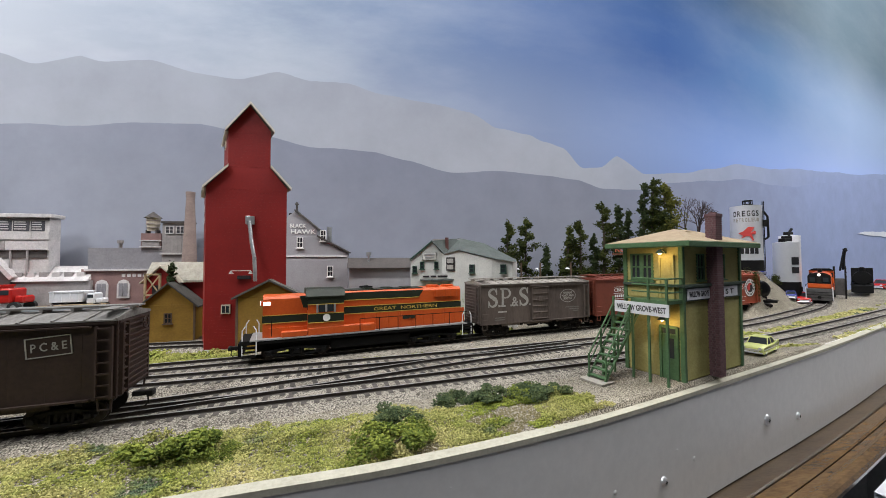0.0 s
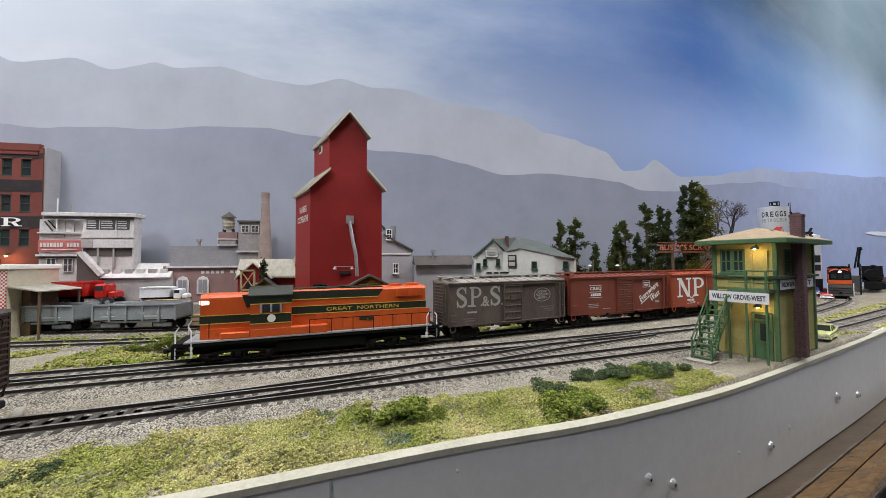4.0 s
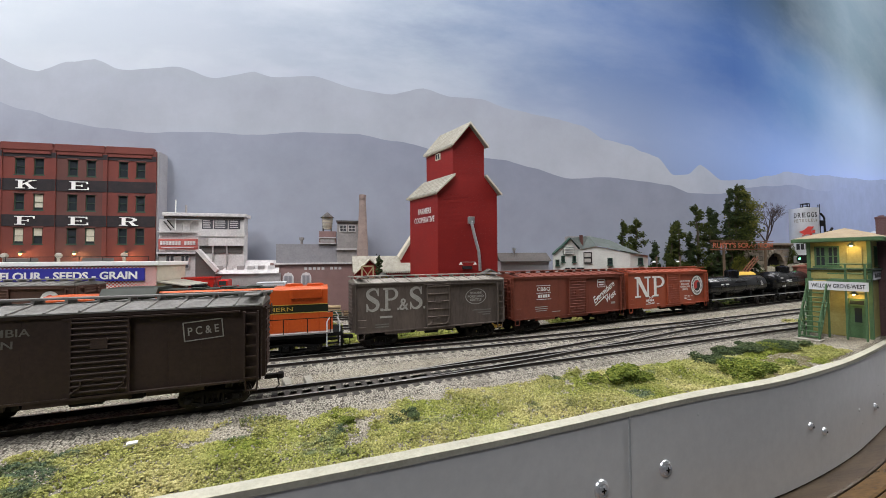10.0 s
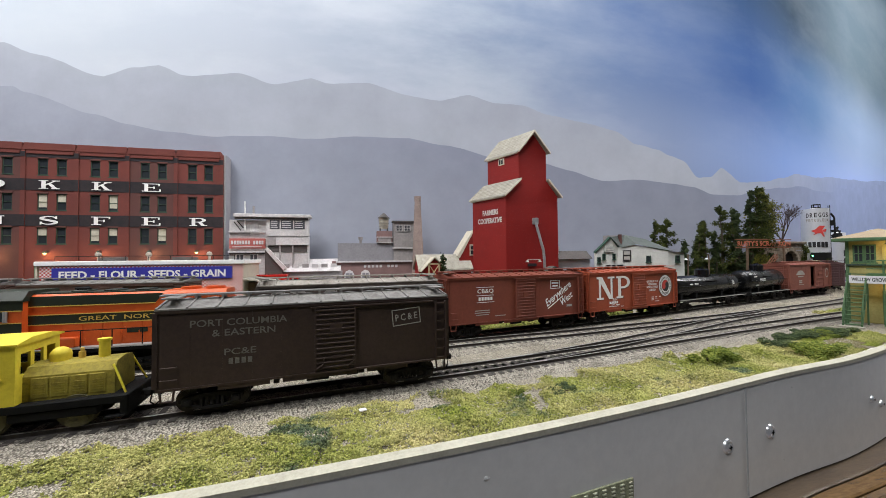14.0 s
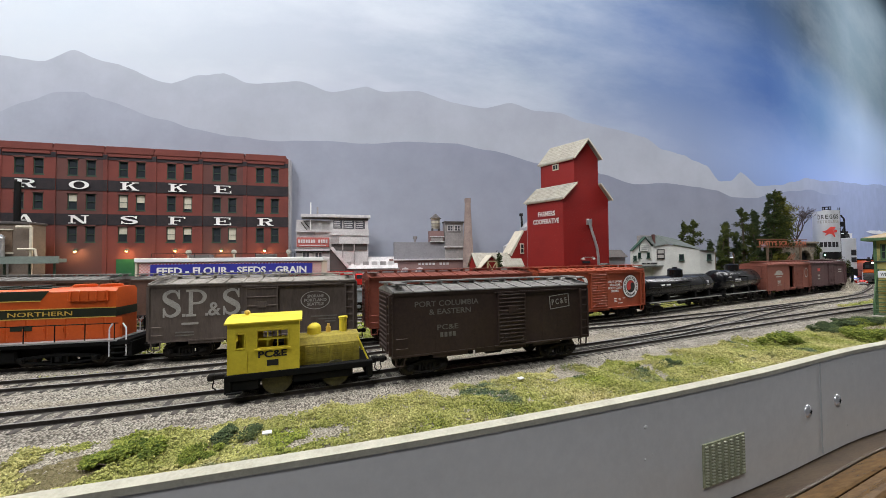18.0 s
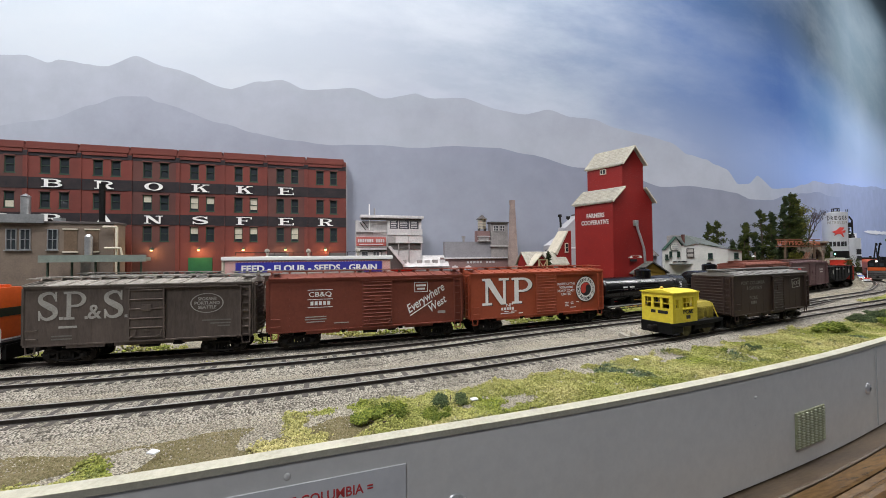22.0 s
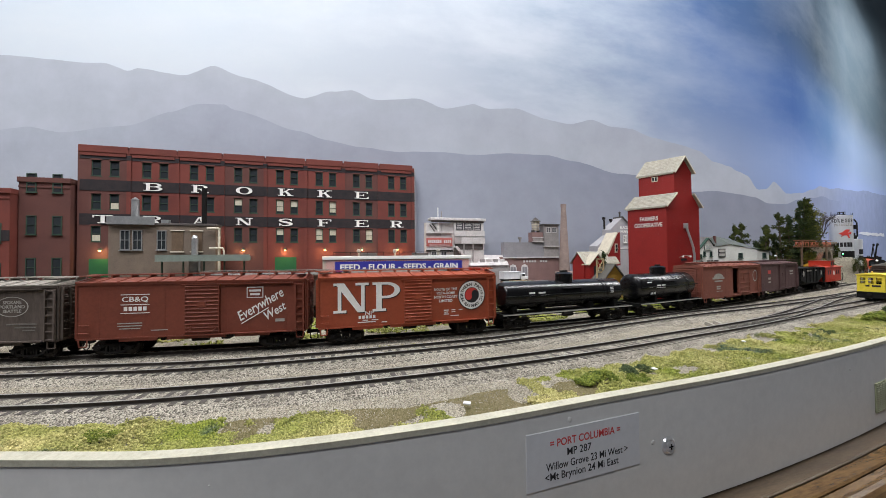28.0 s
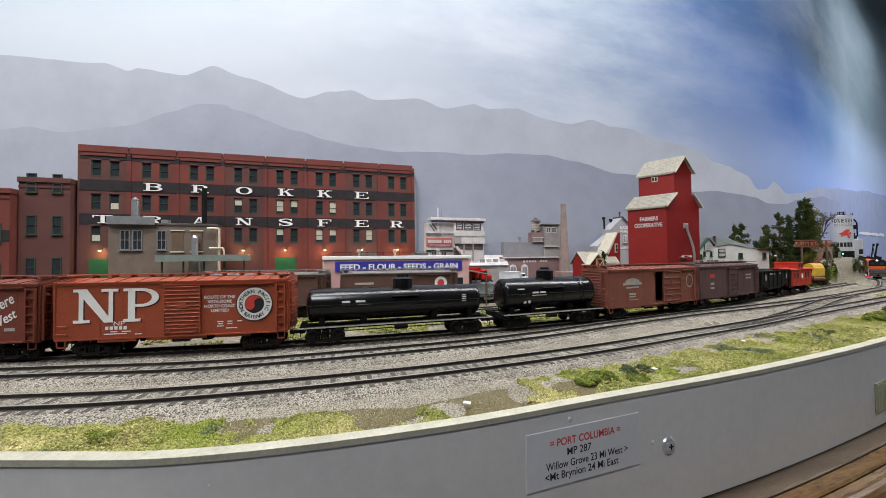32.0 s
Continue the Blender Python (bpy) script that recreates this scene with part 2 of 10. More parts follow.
class Line:
    """A curve in the plan, measured by its length from the point nearest x = 0."""

    def __init__(self, pts, step=0.006):
        self.p = smooth_line(pts, step)
        self.s = [0.0]
        for a, b in zip(self.p, self.p[1:]):
            self.s.append(self.s[-1] + (b - a).length)
        i = min(range(len(self.p)), key=lambda k: abs(self.p[k].x))
        z = self.s[i]
        self.s = [q - z for q in self.s]

    def at(self, s):
        """Place and heading (radians) at s."""
        k = int(np.searchsorted(self.s, s))
        k = min(max(k, 1), len(self.p) - 1)
        a, b = self.p[k - 1], self.p[k]
        t = (s - self.s[k - 1]) / (self.s[k] - self.s[k - 1])
        q = a + (b - a) * t
        i, j = max(0, k - 4), min(len(self.p) - 1, k + 3)
        d = self.p[j] - self.p[i]
        return q, math.atan2(d.y, d.x)

    def s_of(self, x):
        return float(np.interp(x, [q.x for q in self.p], self.s))

    def place(self, s, z=0.0, side=0.0):
        q, h = self.at(s)
        return pose(q.x - math.sin(h) * side, q.y + math.cos(h) * side, z, 0, 0, math.degrees(h))


FRONT = Line([(-1.1, 0.325), (-0.9, 0.249), (-0.75, 0.2), (-0.66, 0.1755), (-0.6, 0.1625), (-0.52, 0.1548), (-0.43, 0.154), (-0.34, 0.16), (-0.25, 0.171), (-0.17, 0.18), (-0.06, 0.197), (0.01, 0.2075), (0.1, 0.221), (0.2, 0.236), (0.3, 0.25), (0.405, 0.268), (0.635, 0.338), (0.95, 0.44)])
MIDDLE = Line([(-1.1, 0.37), (-0.9, 0.295), (-0.75, 0.247), (-0.66, 0.224), (-0.576, 0.207), (-0.446, 0.204), (-0.355, 0.211), (-0.27, 0.225), (-0.15, 0.242), (-0.05, 0.25), (0.088, 0.266), (0.2, 0.282), (0.32, 0.303), (0.448, 0.33), (0.60, 0.386), (0.70, 0.430), (0.80, 0.490), (0.98, 0.60)])
MAIN = Line([(-1.3, 0.46), (-1.0, 0.36), (-0.85, 0.31), (-0.72, 0.275), (-0.6, 0.254), (-0.5, 0.245), (-0.35, 0.245), (-0.2, 0.257), (-0.1, 0.274), (0, 0.292), (0.1, 0.315), (0.2, 0.338), (0.3, 0.358), (0.41, 0.382), (0.5, 0.401), (0.545, 0.412), (0.582, 0.432), (0.604, 0.462), (0.612, 0.50), (0.615, 0.60), (0.615, 0.80), (0.615, 1.10)])
EDGE = Line([(-1.1, 0.29), (-0.9, 0.215), (-0.75, 0.165), (-0.62, 0.117), (-0.56, 0.099), (-0.48, 0.092), (-0.4, 0.0935), (-0.3, 0.096), (-0.2, 0.103), (-0.1, 0.114), (0, 0.129), (0.07, 0.1365), (0.14, 0.1505), (0.2, 0.1675), (0.2754, 0.1915), (0.36, 0.2185), (0.47, 0.2555), (0.7, 0.335), (1.05, 0.44)])
WALL = Line([(-1.7, 0.92), (-1.2, 0.75), (-0.8, 0.622), (-0.6, 0.562), (-0.4, 0.518), (-0.2, 0.498), (0, 0.485), (0.2, 0.474), (0.4, 0.472), (0.55, 0.492), (0.8, 0.56), (1.1, 0.65), (1.5, 0.76), (2.0, 0.88)], 0.02)


# ---- setting: ground, edge, backdrop, room ----
GROUND = -0.0045


def gravel(name, pale, mid, dark, grain, patch, bump=0.9, dist=0.0012):
    """Loose stones: each grain its own tone, over larger stains."""
    m = bpy.data.materials.new(name)
    m.use_nodes = True
    nt = m.node_tree
    p = nt.nodes["Principled BSDF"]
    p.inputs["Roughness"].default_value, p.inputs["Specular IOR Level"].default_value = 0.95, 0.15
    v = nt.nodes.new("ShaderNodeTexVoronoi")
    v.inputs["Scale"].default_value = grain
    nt.links.new(nt.nodes.new("ShaderNodeTexCoord").outputs["Object"], v.inputs["Vector"])
    sep = nt.nodes.new("ShaderNodeSeparateColor")
    nt.links.new(v.outputs["Color"], sep.inputs[0])
    big = noise_out(nt, patch, 5, 0.6)
    col = ramp_mix(nt, sep.outputs[0], ramp_mix(nt, big, pale, mid), ramp_mix(nt, big, mid, dark))
    gap = nt.nodes.new("ShaderNodeMapRange")
    gap.inputs[1].default_value, gap.inputs[2].default_value = 0.35, 0.75
    nt.links.new(v.outputs["Distance"], gap.inputs[0])
    col = ramp_mix(nt, gap.outputs[0], col, tuple(c * 0.55 for c in dark))
    nt.links.new(col, p.inputs["Base Color"])
    b = nt.nodes.new("ShaderNodeBump")
    b.invert = True
    b.inputs["Strength"].default_value, b.inputs["Distance"].default_value = bump, dist
    nt.links.new(v.outputs["Distance"], b.inputs["Height"])
    nt.links.new(b.outputs[0], p.inputs["Normal"])
    return m


M_ground = gravel("ground_cover", (0.54, 0.49, 0.395), (0.385, 0.345, 0.27), (0.20, 0.175, 0.132), 1350, 28, 0.7, 0.0007)
M_ballast = gravel("ballast", (0.55, 0.505, 0.425), (0.37, 0.335, 0.28), (0.16, 0.142, 0.115), 1350, 50, 0.7, 0.0007)
M_fascia = material("fascia_paint", (0.72, 0.705, 0.685), (0.63, 0.617, 0.60), 0.40, scale=8, fine=160, bump=0.05)
M_edge = material("edge_strip", (0.50, 0.475, 0.38), (0.34, 0.32, 0.25), 0.8, scale=60, fine=600)
M_rail_wood = material("varnished_wood", (0.155, 0.090, 0.036), (0.055, 0.031, 0.015), 0.22, scale=16, fine=90, stretch=(1.5, 9, 9), bump=0.06)


def band(line, sect, s0=None, s1=None, step=1, close=True):
    """A section of (offset, z) corners drawn along a line, as one skin."""
    n, v, k = len(sect), [], 0
    for i in range(0, len(line.p), step):
        if (s0 is not None and line.s[i] < s0) or (s1 is not None and line.s[i] > s1):
            continue
        h = line.at(line.s[i])[1]
        v += [(line.p[i].x - math.sin(h) * d, line.p[i].y + math.cos(h) * d, z) for d, z in sect]
        k += 1
    e = range(n if close else n - 1)
    return Mesh().add(v, [(i * n + j, (i + 1) * n + j, (i + 1) * n + (j + 1) % n, i * n + (j + 1) % n) for i in range(k - 1) for j in e])


def ease(v, a, b):
    t = min(max((v - a) / (b - a), 0.0), 1.0)
    return t * t * (3 - 2 * t)


def ground_height(x, y):
    """Level yard, rising into a low hill behind the main track at the far end."""
    back = y - float(np.interp(x, [0.2, 0.3, 0.41, 0.5, 0.6, 0.7, 0.8, 0.95], [0.338, 0.358, 0.382, 0.401, 0.424, 0.455, 0.475, 0.53]))
    rise = 0.052 * ease(x, 0.30, 0.47) * (1 - ease(x, 0.72, 0.86)) * ease(back, 0.020, 0.042)
    rise += 0.034 * ease(x, 0.42, 0.50) * (1 - ease(x, 0.55, 0.585)) * ease(back, 0.042, 0.062)
    side = y - float(np.interp(x, [0.448, 0.60, 0.70, 0.80, 0.98], [0.330, 0.386, 0.430, 0.490, 0.60]))
    bank = float(np.interp(x, [0.526, 0.552, 0.64, 0.70, 0.76, 0.86], [0.0, 0.057, 0.055, 0.034, 0.026, 0.0]))
    rise = max(rise * (1 - ease(x, 0.58, 0.66)), bank * ease(side, 0.016, float(np.interp(x, [0.55, 0.60, 0.66], [0.046, 0.060, 0.064]))))
    rise += 0.0046 * ease(x, 0.11, 0.17) * (1 - ease(x, 0.37, 0.46)) * (1 - ease(y - float(np.interp(x, [0.1, 0.2, 0.3, 0.46], [0.221, 0.236, 0.250, 0.282])), -0.030, -0.019))
    return GROUND + rise + 0.0011 * noise.noise((x * 14, y * 14, 0)) + 0.0006 * noise.noise((x * 45, y * 45, 3))


def build_ground():
    """One sheet from the edge of the layout to the backdrop."""
    nx, ny = 330, 80
    v, f = [], []
    for i in range(nx + 1):
        x = -1.35 + 3.2 * i / nx
        y0 = EDGE.at(EDGE.s_of(x))[0].y + 0.0022
        y1 = float(np.interp(x, [q.x for q in WALL.p], [q.y for q in WALL.p])) + 0.01
        for j in range(ny + 1):
            y = y0 + (y1 - y0) * (j / ny) ** 1.3
            v.append((x, y, ground_height(x, y) if j else -0.0045))
    for i in range(nx):
        for j in range(ny):
            a = i * (ny + 1) + j
            f.append((a, a + ny + 1, a + ny + 2, a + 1))
    return solid("ground", Mesh().add(v, f, True), M_ground, "sandy brown scenic ground of the layout", "ground", kind="structure")


build_ground()
fascia = solid("fascia", band(EDGE, [(0.0, -0.0035), (0.0, -0.062), (0.006, -0.062), (0.006, -0.0035)]), M_fascia, "grey painted curved fascia panel under the layout edge", "fascia", kind="structure")
solid("trim_edge", band(EDGE, [(-0.0006, -0.0050), (-0.0006, -0.0028), (0.0036, -0.0022), (0.0036, -0.0056)]), M_edge, "cream strip along the top of the fascia", "trim", kind="structure")
M_rail_dull = material("worn_dark_wood", (0.105, 0.074, 0.046), (0.040, 0.027, 0.018), 0.35, scale=16, fine=120, stretch=(1.5, 9, 9), bump=0.06)
solid("trim_ledge", band(EDGE, [(0.003, -0.0632), (0.003, -0.080), (-0.0102, -0.080), (-0.0102, -0.0638), (-0.0092, -0.0632)]), M_rail_dull, "dull dark wooden ledge below the fascia", "moulding", kind="structure")
solid("trim_shelf", band(EDGE, [(-0.0106, -0.0645), (-0.0106, -0.084), (-0.0185, -0.084), (-0.0185, -0.0652), (-0.0175, -0.0645)]), M_rail_wood, "varnished brown wooden strip below the fascia", "moulding", kind="structure")
nose = [(-0.0188, -0.0660), (-0.0188, -0.086)] + [(-0.0240 - 0.0052 * math.cos(radians(q)), -0.0710 + 0.0052 * math.sin(radians(q))) for q in (-80, -50, -20, 10, 40, 65, 90, 115)]
solid("trim_nose", band(EDGE, nose), M_rail_wood, "rounded glossy wooden handrail along the aisle", "moulding", kind="structure")


def sky_material():
    m = bpy.data.materials.new("painted_sky")
    m.use_nodes = True
    nt = m.node_tree
    p = nt.nodes["Principled BSDF"]
    p.inputs["Roughness"].default_value = 0.8
    p.inputs["Specular IOR Level"].default_value = 0.1
    co = nt.nodes.new("ShaderNodeTexCoord").outputs["Object"]
    sep = nt.nodes.new("ShaderNodeSeparateXYZ")
    nt.links.new(co, sep.inputs[0])
    def rise(axis, a, b):
        r = nt.nodes.new("ShaderNodeMapRange")
        r.interpolation_type = "SMOOTHSTEP"
        r.inputs[1].default_value, r.inputs[2].default_value = a, b
        nt.links.new(sep.outputs[axis], r.inputs[0])
        return r.outputs[0]

    def along(stops):
        """Colours from west to east, at x from -0.8 to 1.2."""
        r = nt.nodes.new("ShaderNodeMapRange")
        r.inputs[1].default_value, r.inputs[2].default_value = -0.8, 1.2
        nt.links.new(sep.outputs["X"], r.inputs[0])
        c = nt.nodes.new("ShaderNodeValToRGB")
        nt.links.new(r.outputs[0], c.inputs[0])
        e = c.color_ramp.elements
        while len(e) < len(stops):
            e.new(0.5)
        for k, (x, colour) in enumerate(stops):
            e[k].position, e[k].color = (x + 0.8) / 2.0, (*colour, 1)
        return c.outputs[0]

    # pale and hazy low down, whiter to the west, deep blue high in the east
    low = along(((-0.7, (0.56, 0.60, 0.65)), (-0.3, (0.48, 0.51, 0.58)), (0.0, (0.36, 0.40, 0.49)), (0.3, (0.25, 0.31, 0.47)), (0.62, (0.25, 0.37, 0.70)), (1.1, (0.42, 0.55, 0.92))))
    mid = along(((-0.7, (0.58, 0.63, 0.69)), (-0.35, (0.45, 0.49, 0.56)), (-0.05, (0.23, 0.285, 0.385)), (0.2, (0.12, 0.18, 0.33)), (0.5, (0.036, 0.095, 0.27)), (0.8, (0.11, 0.205, 0.39)), (1.2, (0.34, 0.45, 0.66))))
    # near-black stops at 0.45 and 0.7 paint in the upper corner's shade
    high = along(((-0.7, (0.47, 0.57, 0.67)), (-0.4, (0.41, 0.48, 0.57)), (-0.1, (0.20, 0.265, 0.37)), (0.2, (0.042, 0.090, 0.21)), (0.45, (0.012, 0.042, 0.105)), (0.7, (0.014, 0.036, 0.062)), (1.1, (0.13, 0.185, 0.23))))
    col = ramp_mix(nt, rise("Z", 0.22, 0.40), low, mid)
    col = ramp_mix(nt, rise("Z", 0.38, 0.60), col, high)
    cloud = noise_out(nt, 3.4, 8, 0.6, (1, 1, 2.8), 0.42, 0.66)
    damp = nt.nodes.new("ShaderNodeMath")
    damp.operation = "MULTIPLY"
    nt.links.new(cloud, damp.inputs[0])
    nt.links.new(ramp_mix(nt, rise("X", -0.40, 0.40), (0.55, 0.55, 0.55), (0.07, 0.07, 0.07)), damp.inputs[1])
    col = ramp_mix(nt, damp.outputs[0], col, (0.64, 0.67, 0.71))
    nt.links.new(col, p.inputs["Base Color"])
    return m


def ridge_material(name, top, foot, z0, z1, grain):
    """A hazy painted mountain range, paler towards its foot."""
    m = bpy.data.materials.new(name)
    m.use_nodes = True
    nt = m.node_tree
    p = nt.nodes["Principled BSDF"]
    p.inputs["Roughness"].default_value = 0.8
    p.inputs["Specular IOR Level"].default_value = 0.1
    co = nt.nodes.new("ShaderNodeTexCoord").outputs["Object"]
    sep = nt.nodes.new("ShaderNodeSeparateXYZ")
    nt.links.new(co, sep.inputs[0])
    up = nt.nodes.new("ShaderNodeMapRange")
    up.inputs[1].default_value, up.inputs[2].default_value = z0, z1
    nt.links.new(sep.outputs["Z"], up.inputs[0])
    east = nt.nodes.new("ShaderNodeMapRange")
    east.inputs[1].default_value, east.inputs[2].default_value = 0.35, 1.0
    nt.links.new(sep.outputs["X"], east.inputs[0])
    west = nt.nodes.new("ShaderNodeMapRange")
    west.inputs[1].default_value, west.inputs[2].default_value, west.inputs[4].default_value = 0.05, -0.85, 0.62
    nt.links.new(sep.outputs["X"], west.inputs[0])
    # paint turns pale blue to the east and paler grey to the west
    pale, pale_west = (0.34, 0.41, 0.64), (0.52, 0.55, 0.62)
    top, foot = ramp_mix(nt, west.outputs[0], top, pale_west), ramp_mix(nt, west.outputs[0], foot, pale_west)
    top2, foot2 = ramp_mix(nt, east.outputs[0], top, pale), ramp_mix(nt, east.outputs[0], foot, pale)
    col = ramp_mix(nt, up.outputs[0], foot2, top2)
    g = noise_out(nt, grain, 6, 0.65, None, 0.3, 0.7)
    dim = nt.nodes.new("ShaderNodeHueSaturation")
    dim.inputs["Value"].default_value = 0.87
    nt.links.new(col, dim.inputs["Color"])
    col = ramp_mix(nt, g, col, dim.outputs[0])
    nt.links.new(col, p.inputs["Base Color"])
    return m


def wall_point(x, back=0.0):
    q, h = WALL.at(WALL.s_of(x))
    return q.x + math.sin(h) * back, q.y - math.cos(h) * back


M_sky = sky_material()
solid("backdrop", band(WALL, [(0.0, -0.02), (0.0, 1.25)], close=False), M_sky, "curved backdrop painted as cloudy blue sky", "backdrop", kind="structure")


def ridge(name, ctrl, rough, mat, back, label):
    xs, zs = [c[0] for c in ctrl], [c[1] for c in ctrl]
    v, f = [], []
    n = 700
    for i in range(n + 1):
        x = xs[0] + (xs[-1] - xs[0]) * i / n
        k = min(max(int(np.searchsorted(xs, x)), 1), len(xs) - 1)
        t = (x - xs[k - 1]) / (xs[k] - xs[k - 1])
        z = zs[k - 1] + (zs[k] - zs[k - 1]) * (0.35 * t + 0.65 * t * t * (3 - 2 * t))
        z += rough * (noise.noise((x * 22, 0, 7 * back)) + 0.5 * noise.noise((x * 61, 0, 3)) + 0.25 * noise.noise((x * 170, 0, 5)))
        px, py = wall_point(x, back)
        v += [(px, py, -0.01), (px, py, z)]
    f = [(2 * i, 2 * i + 2, 2 * i + 3, 2 * i + 1) for i in range(n)]
    return solid(name, Mesh().add(v, f), mat, label, "backdrop", kind="structure")


M_far = ridge_material("far_ridge_paint", (0.34, 0.36, 0.42), (0.46, 0.48, 0.54), 0.16, 0.30, 16)
M_near = ridge_material("near_ridge_paint", (0.230, 0.245, 0.315), (0.34, 0.355, 0.42), 0.04, 0.23, 24)
FAR_RIDGE = [(-1.6, 0.44), (-1.2, 0.40), (-0.99, 0.374), (-0.835, 0.360), (-0.803, 0.349), (-0.79, 0.353), (-0.72, 0.342), (-0.681, 0.357), (-0.64, 0.340), (-0.55, 0.309), (-0.51, 0.320), (-0.48, 0.324), (-0.447, 0.310), (-0.375, 0.315), (-0.335, 0.303), (-0.285, 0.314), (-0.262, 0.309), (-0.21, 0.314), (-0.15, 0.299), (-0.105, 0.296), (-0.06, 0.307), (-0.02, 0.299), (0.025, 0.297), (0.065, 0.287), (0.115, 0.279), (0.185, 0.268), (0.225, 0.248), (0.268, 0.241), (0.29, 0.233), (0.318, 0.226), (0.348, 0.198), (0.378, 0.200), (0.405, 0.218), (0.452, 0.195), (0.525, 0.201), (0.60, 0.216), (0.69, 0.234), (0.77, 0.236), (0.93, 0.253), (1.17, 0.270), (1.43, 0.295), (1.9, 0.31)]
NEAR_RIDGE = [(-1.6, 0.30), (-1.2, 0.27), (-0.99, 0.259), (-0.943, 0.264), (-0.899, 0.255), (-0.80, 0.265), (-0.745, 0.285), (-0.70, 0.297), (-0.665, 0.297), (-0.65, 0.288), (-0.56, 0.258), (-0.517, 0.243), (-0.466, 0.234), (-0.41, 0.228), (-0.34, 0.231), (-0.29, 0.229), (-0.22, 0.236), (-0.15, 0.236), (-0.10, 0.229), (-0.01, 0.212), (0.06, 0.209), (0.10, 0.199), (0.16, 0.184), (0.22, 0.189), (0.29, 0.185), (0.34, 0.180), (0.38, 0.169), (0.44, 0.170), (0.50, 0.184), (0.60, 0.196), (0.71, 0.209), (0.77, 0.206), (0.88, 0.211), (1.0, 0.232), (1.17, 0.250), (1.4, 0.28), (1.9, 0.29)]
ridge("backdrop_far_ridge", FAR_RIDGE, 0.0016, M_far, 0.0015, "pale hazy painted mountain range on the backdrop")
ridge("backdrop_near_ridge", NEAR_RIDGE, 0.0012, M_near, 0.003, "grey-blue painted mountain range on the backdrop")

M_cloud = material("cloud_paint", (0.80, 0.83, 0.88), (0.66, 0.70, 0.80), 0.85, scale=12, fine=90, bump=0.0)
v = []
for i in range(41):
    x = 1.20 + 0.5 * i / 40
    q = min(i / 6, 1.0)
    zc = 0.129 + 0.010 * (x - 1.2)
    px, py = wall_point(x, 0.0042)
    v += [(px, py, zc - q * (0.005 + 0.004 * noise.noise((x * 17, 0, 2)))), (px, py, zc + q * (0.006 + 0.006 * noise.noise((x * 23, 0, 9))))]
solid("backdrop_cloud", Mesh().add(v, [(2 * i, 2 * i + 2, 2 * i + 3, 2 * i + 1) for i in range(40)]), M_cloud, "low white painted cloud on the backdrop", "backdrop", kind="structure")

# the unseen room behind the camera, walls and ceiling kept dark to limit bounce
M_room = material("room_wall", (0.24, 0.24, 0.24), rough=0.8, scale=2, fine=60)
M_floor = material("room_floor", (0.30, 0.31, 0.36), rough=0.5, scale=3, fine=60)
solid("wall_south", Mesh().box(-2.6, 2.2, -2.6, -2.5, -1.05, 2.4), M_room, "plain wall behind the aisle", "wall", kind="structure")
solid("wall_west", Mesh().box(-2.6, -2.5, -2.5, 1.3, -1.05, 2.4), M_room, "plain side wall of the room", "wall", kind="structure")
solid("wall_east", Mesh().box(2.1, 2.2, -2.5, 1.3, -1.05, 2.4), M_room, "plain side wall of the room", "wall", kind="structure")
solid("wall_north", Mesh().box(-2.5, 2.1, 1.2, 1.3, -1.05, 2.4), M_room, "plain wall behind the backdrop", "wall", kind="structure")
solid("ceiling", Mesh().box(-2.6, 2.2, -2.6, 1.3, 2.4, 2.5), M_room, "plain unseen ceiling, kept grey to limit bounce", "ceiling", kind="structure")
solid("floor", Mesh().box(-2.6, 2.2, -2.6, 1.3, -1.1, -1.05), M_floor, "grey floor of the aisle", "floor", kind="structure")


# ---- tracks ----
M_rail = material("weathered_rail", (0.055, 0.046, 0.040), (0.022, 0.018, 0.016), 0.55, 0.3, scale=80, fine=800, bump=0.05)
M_shine = material("rail_head", (0.52, 0.50, 0.47), (0.16, 0.145, 0.13), 0.30, 0.5, scale=60, fine=500, bump=0.02)
M_tie = material("tie", (0.080, 0.070, 0.060), (0.026, 0.022, 0.020), 0.9, scale=300, fine=1500, random=0.35)
GAUGE = 0.0140


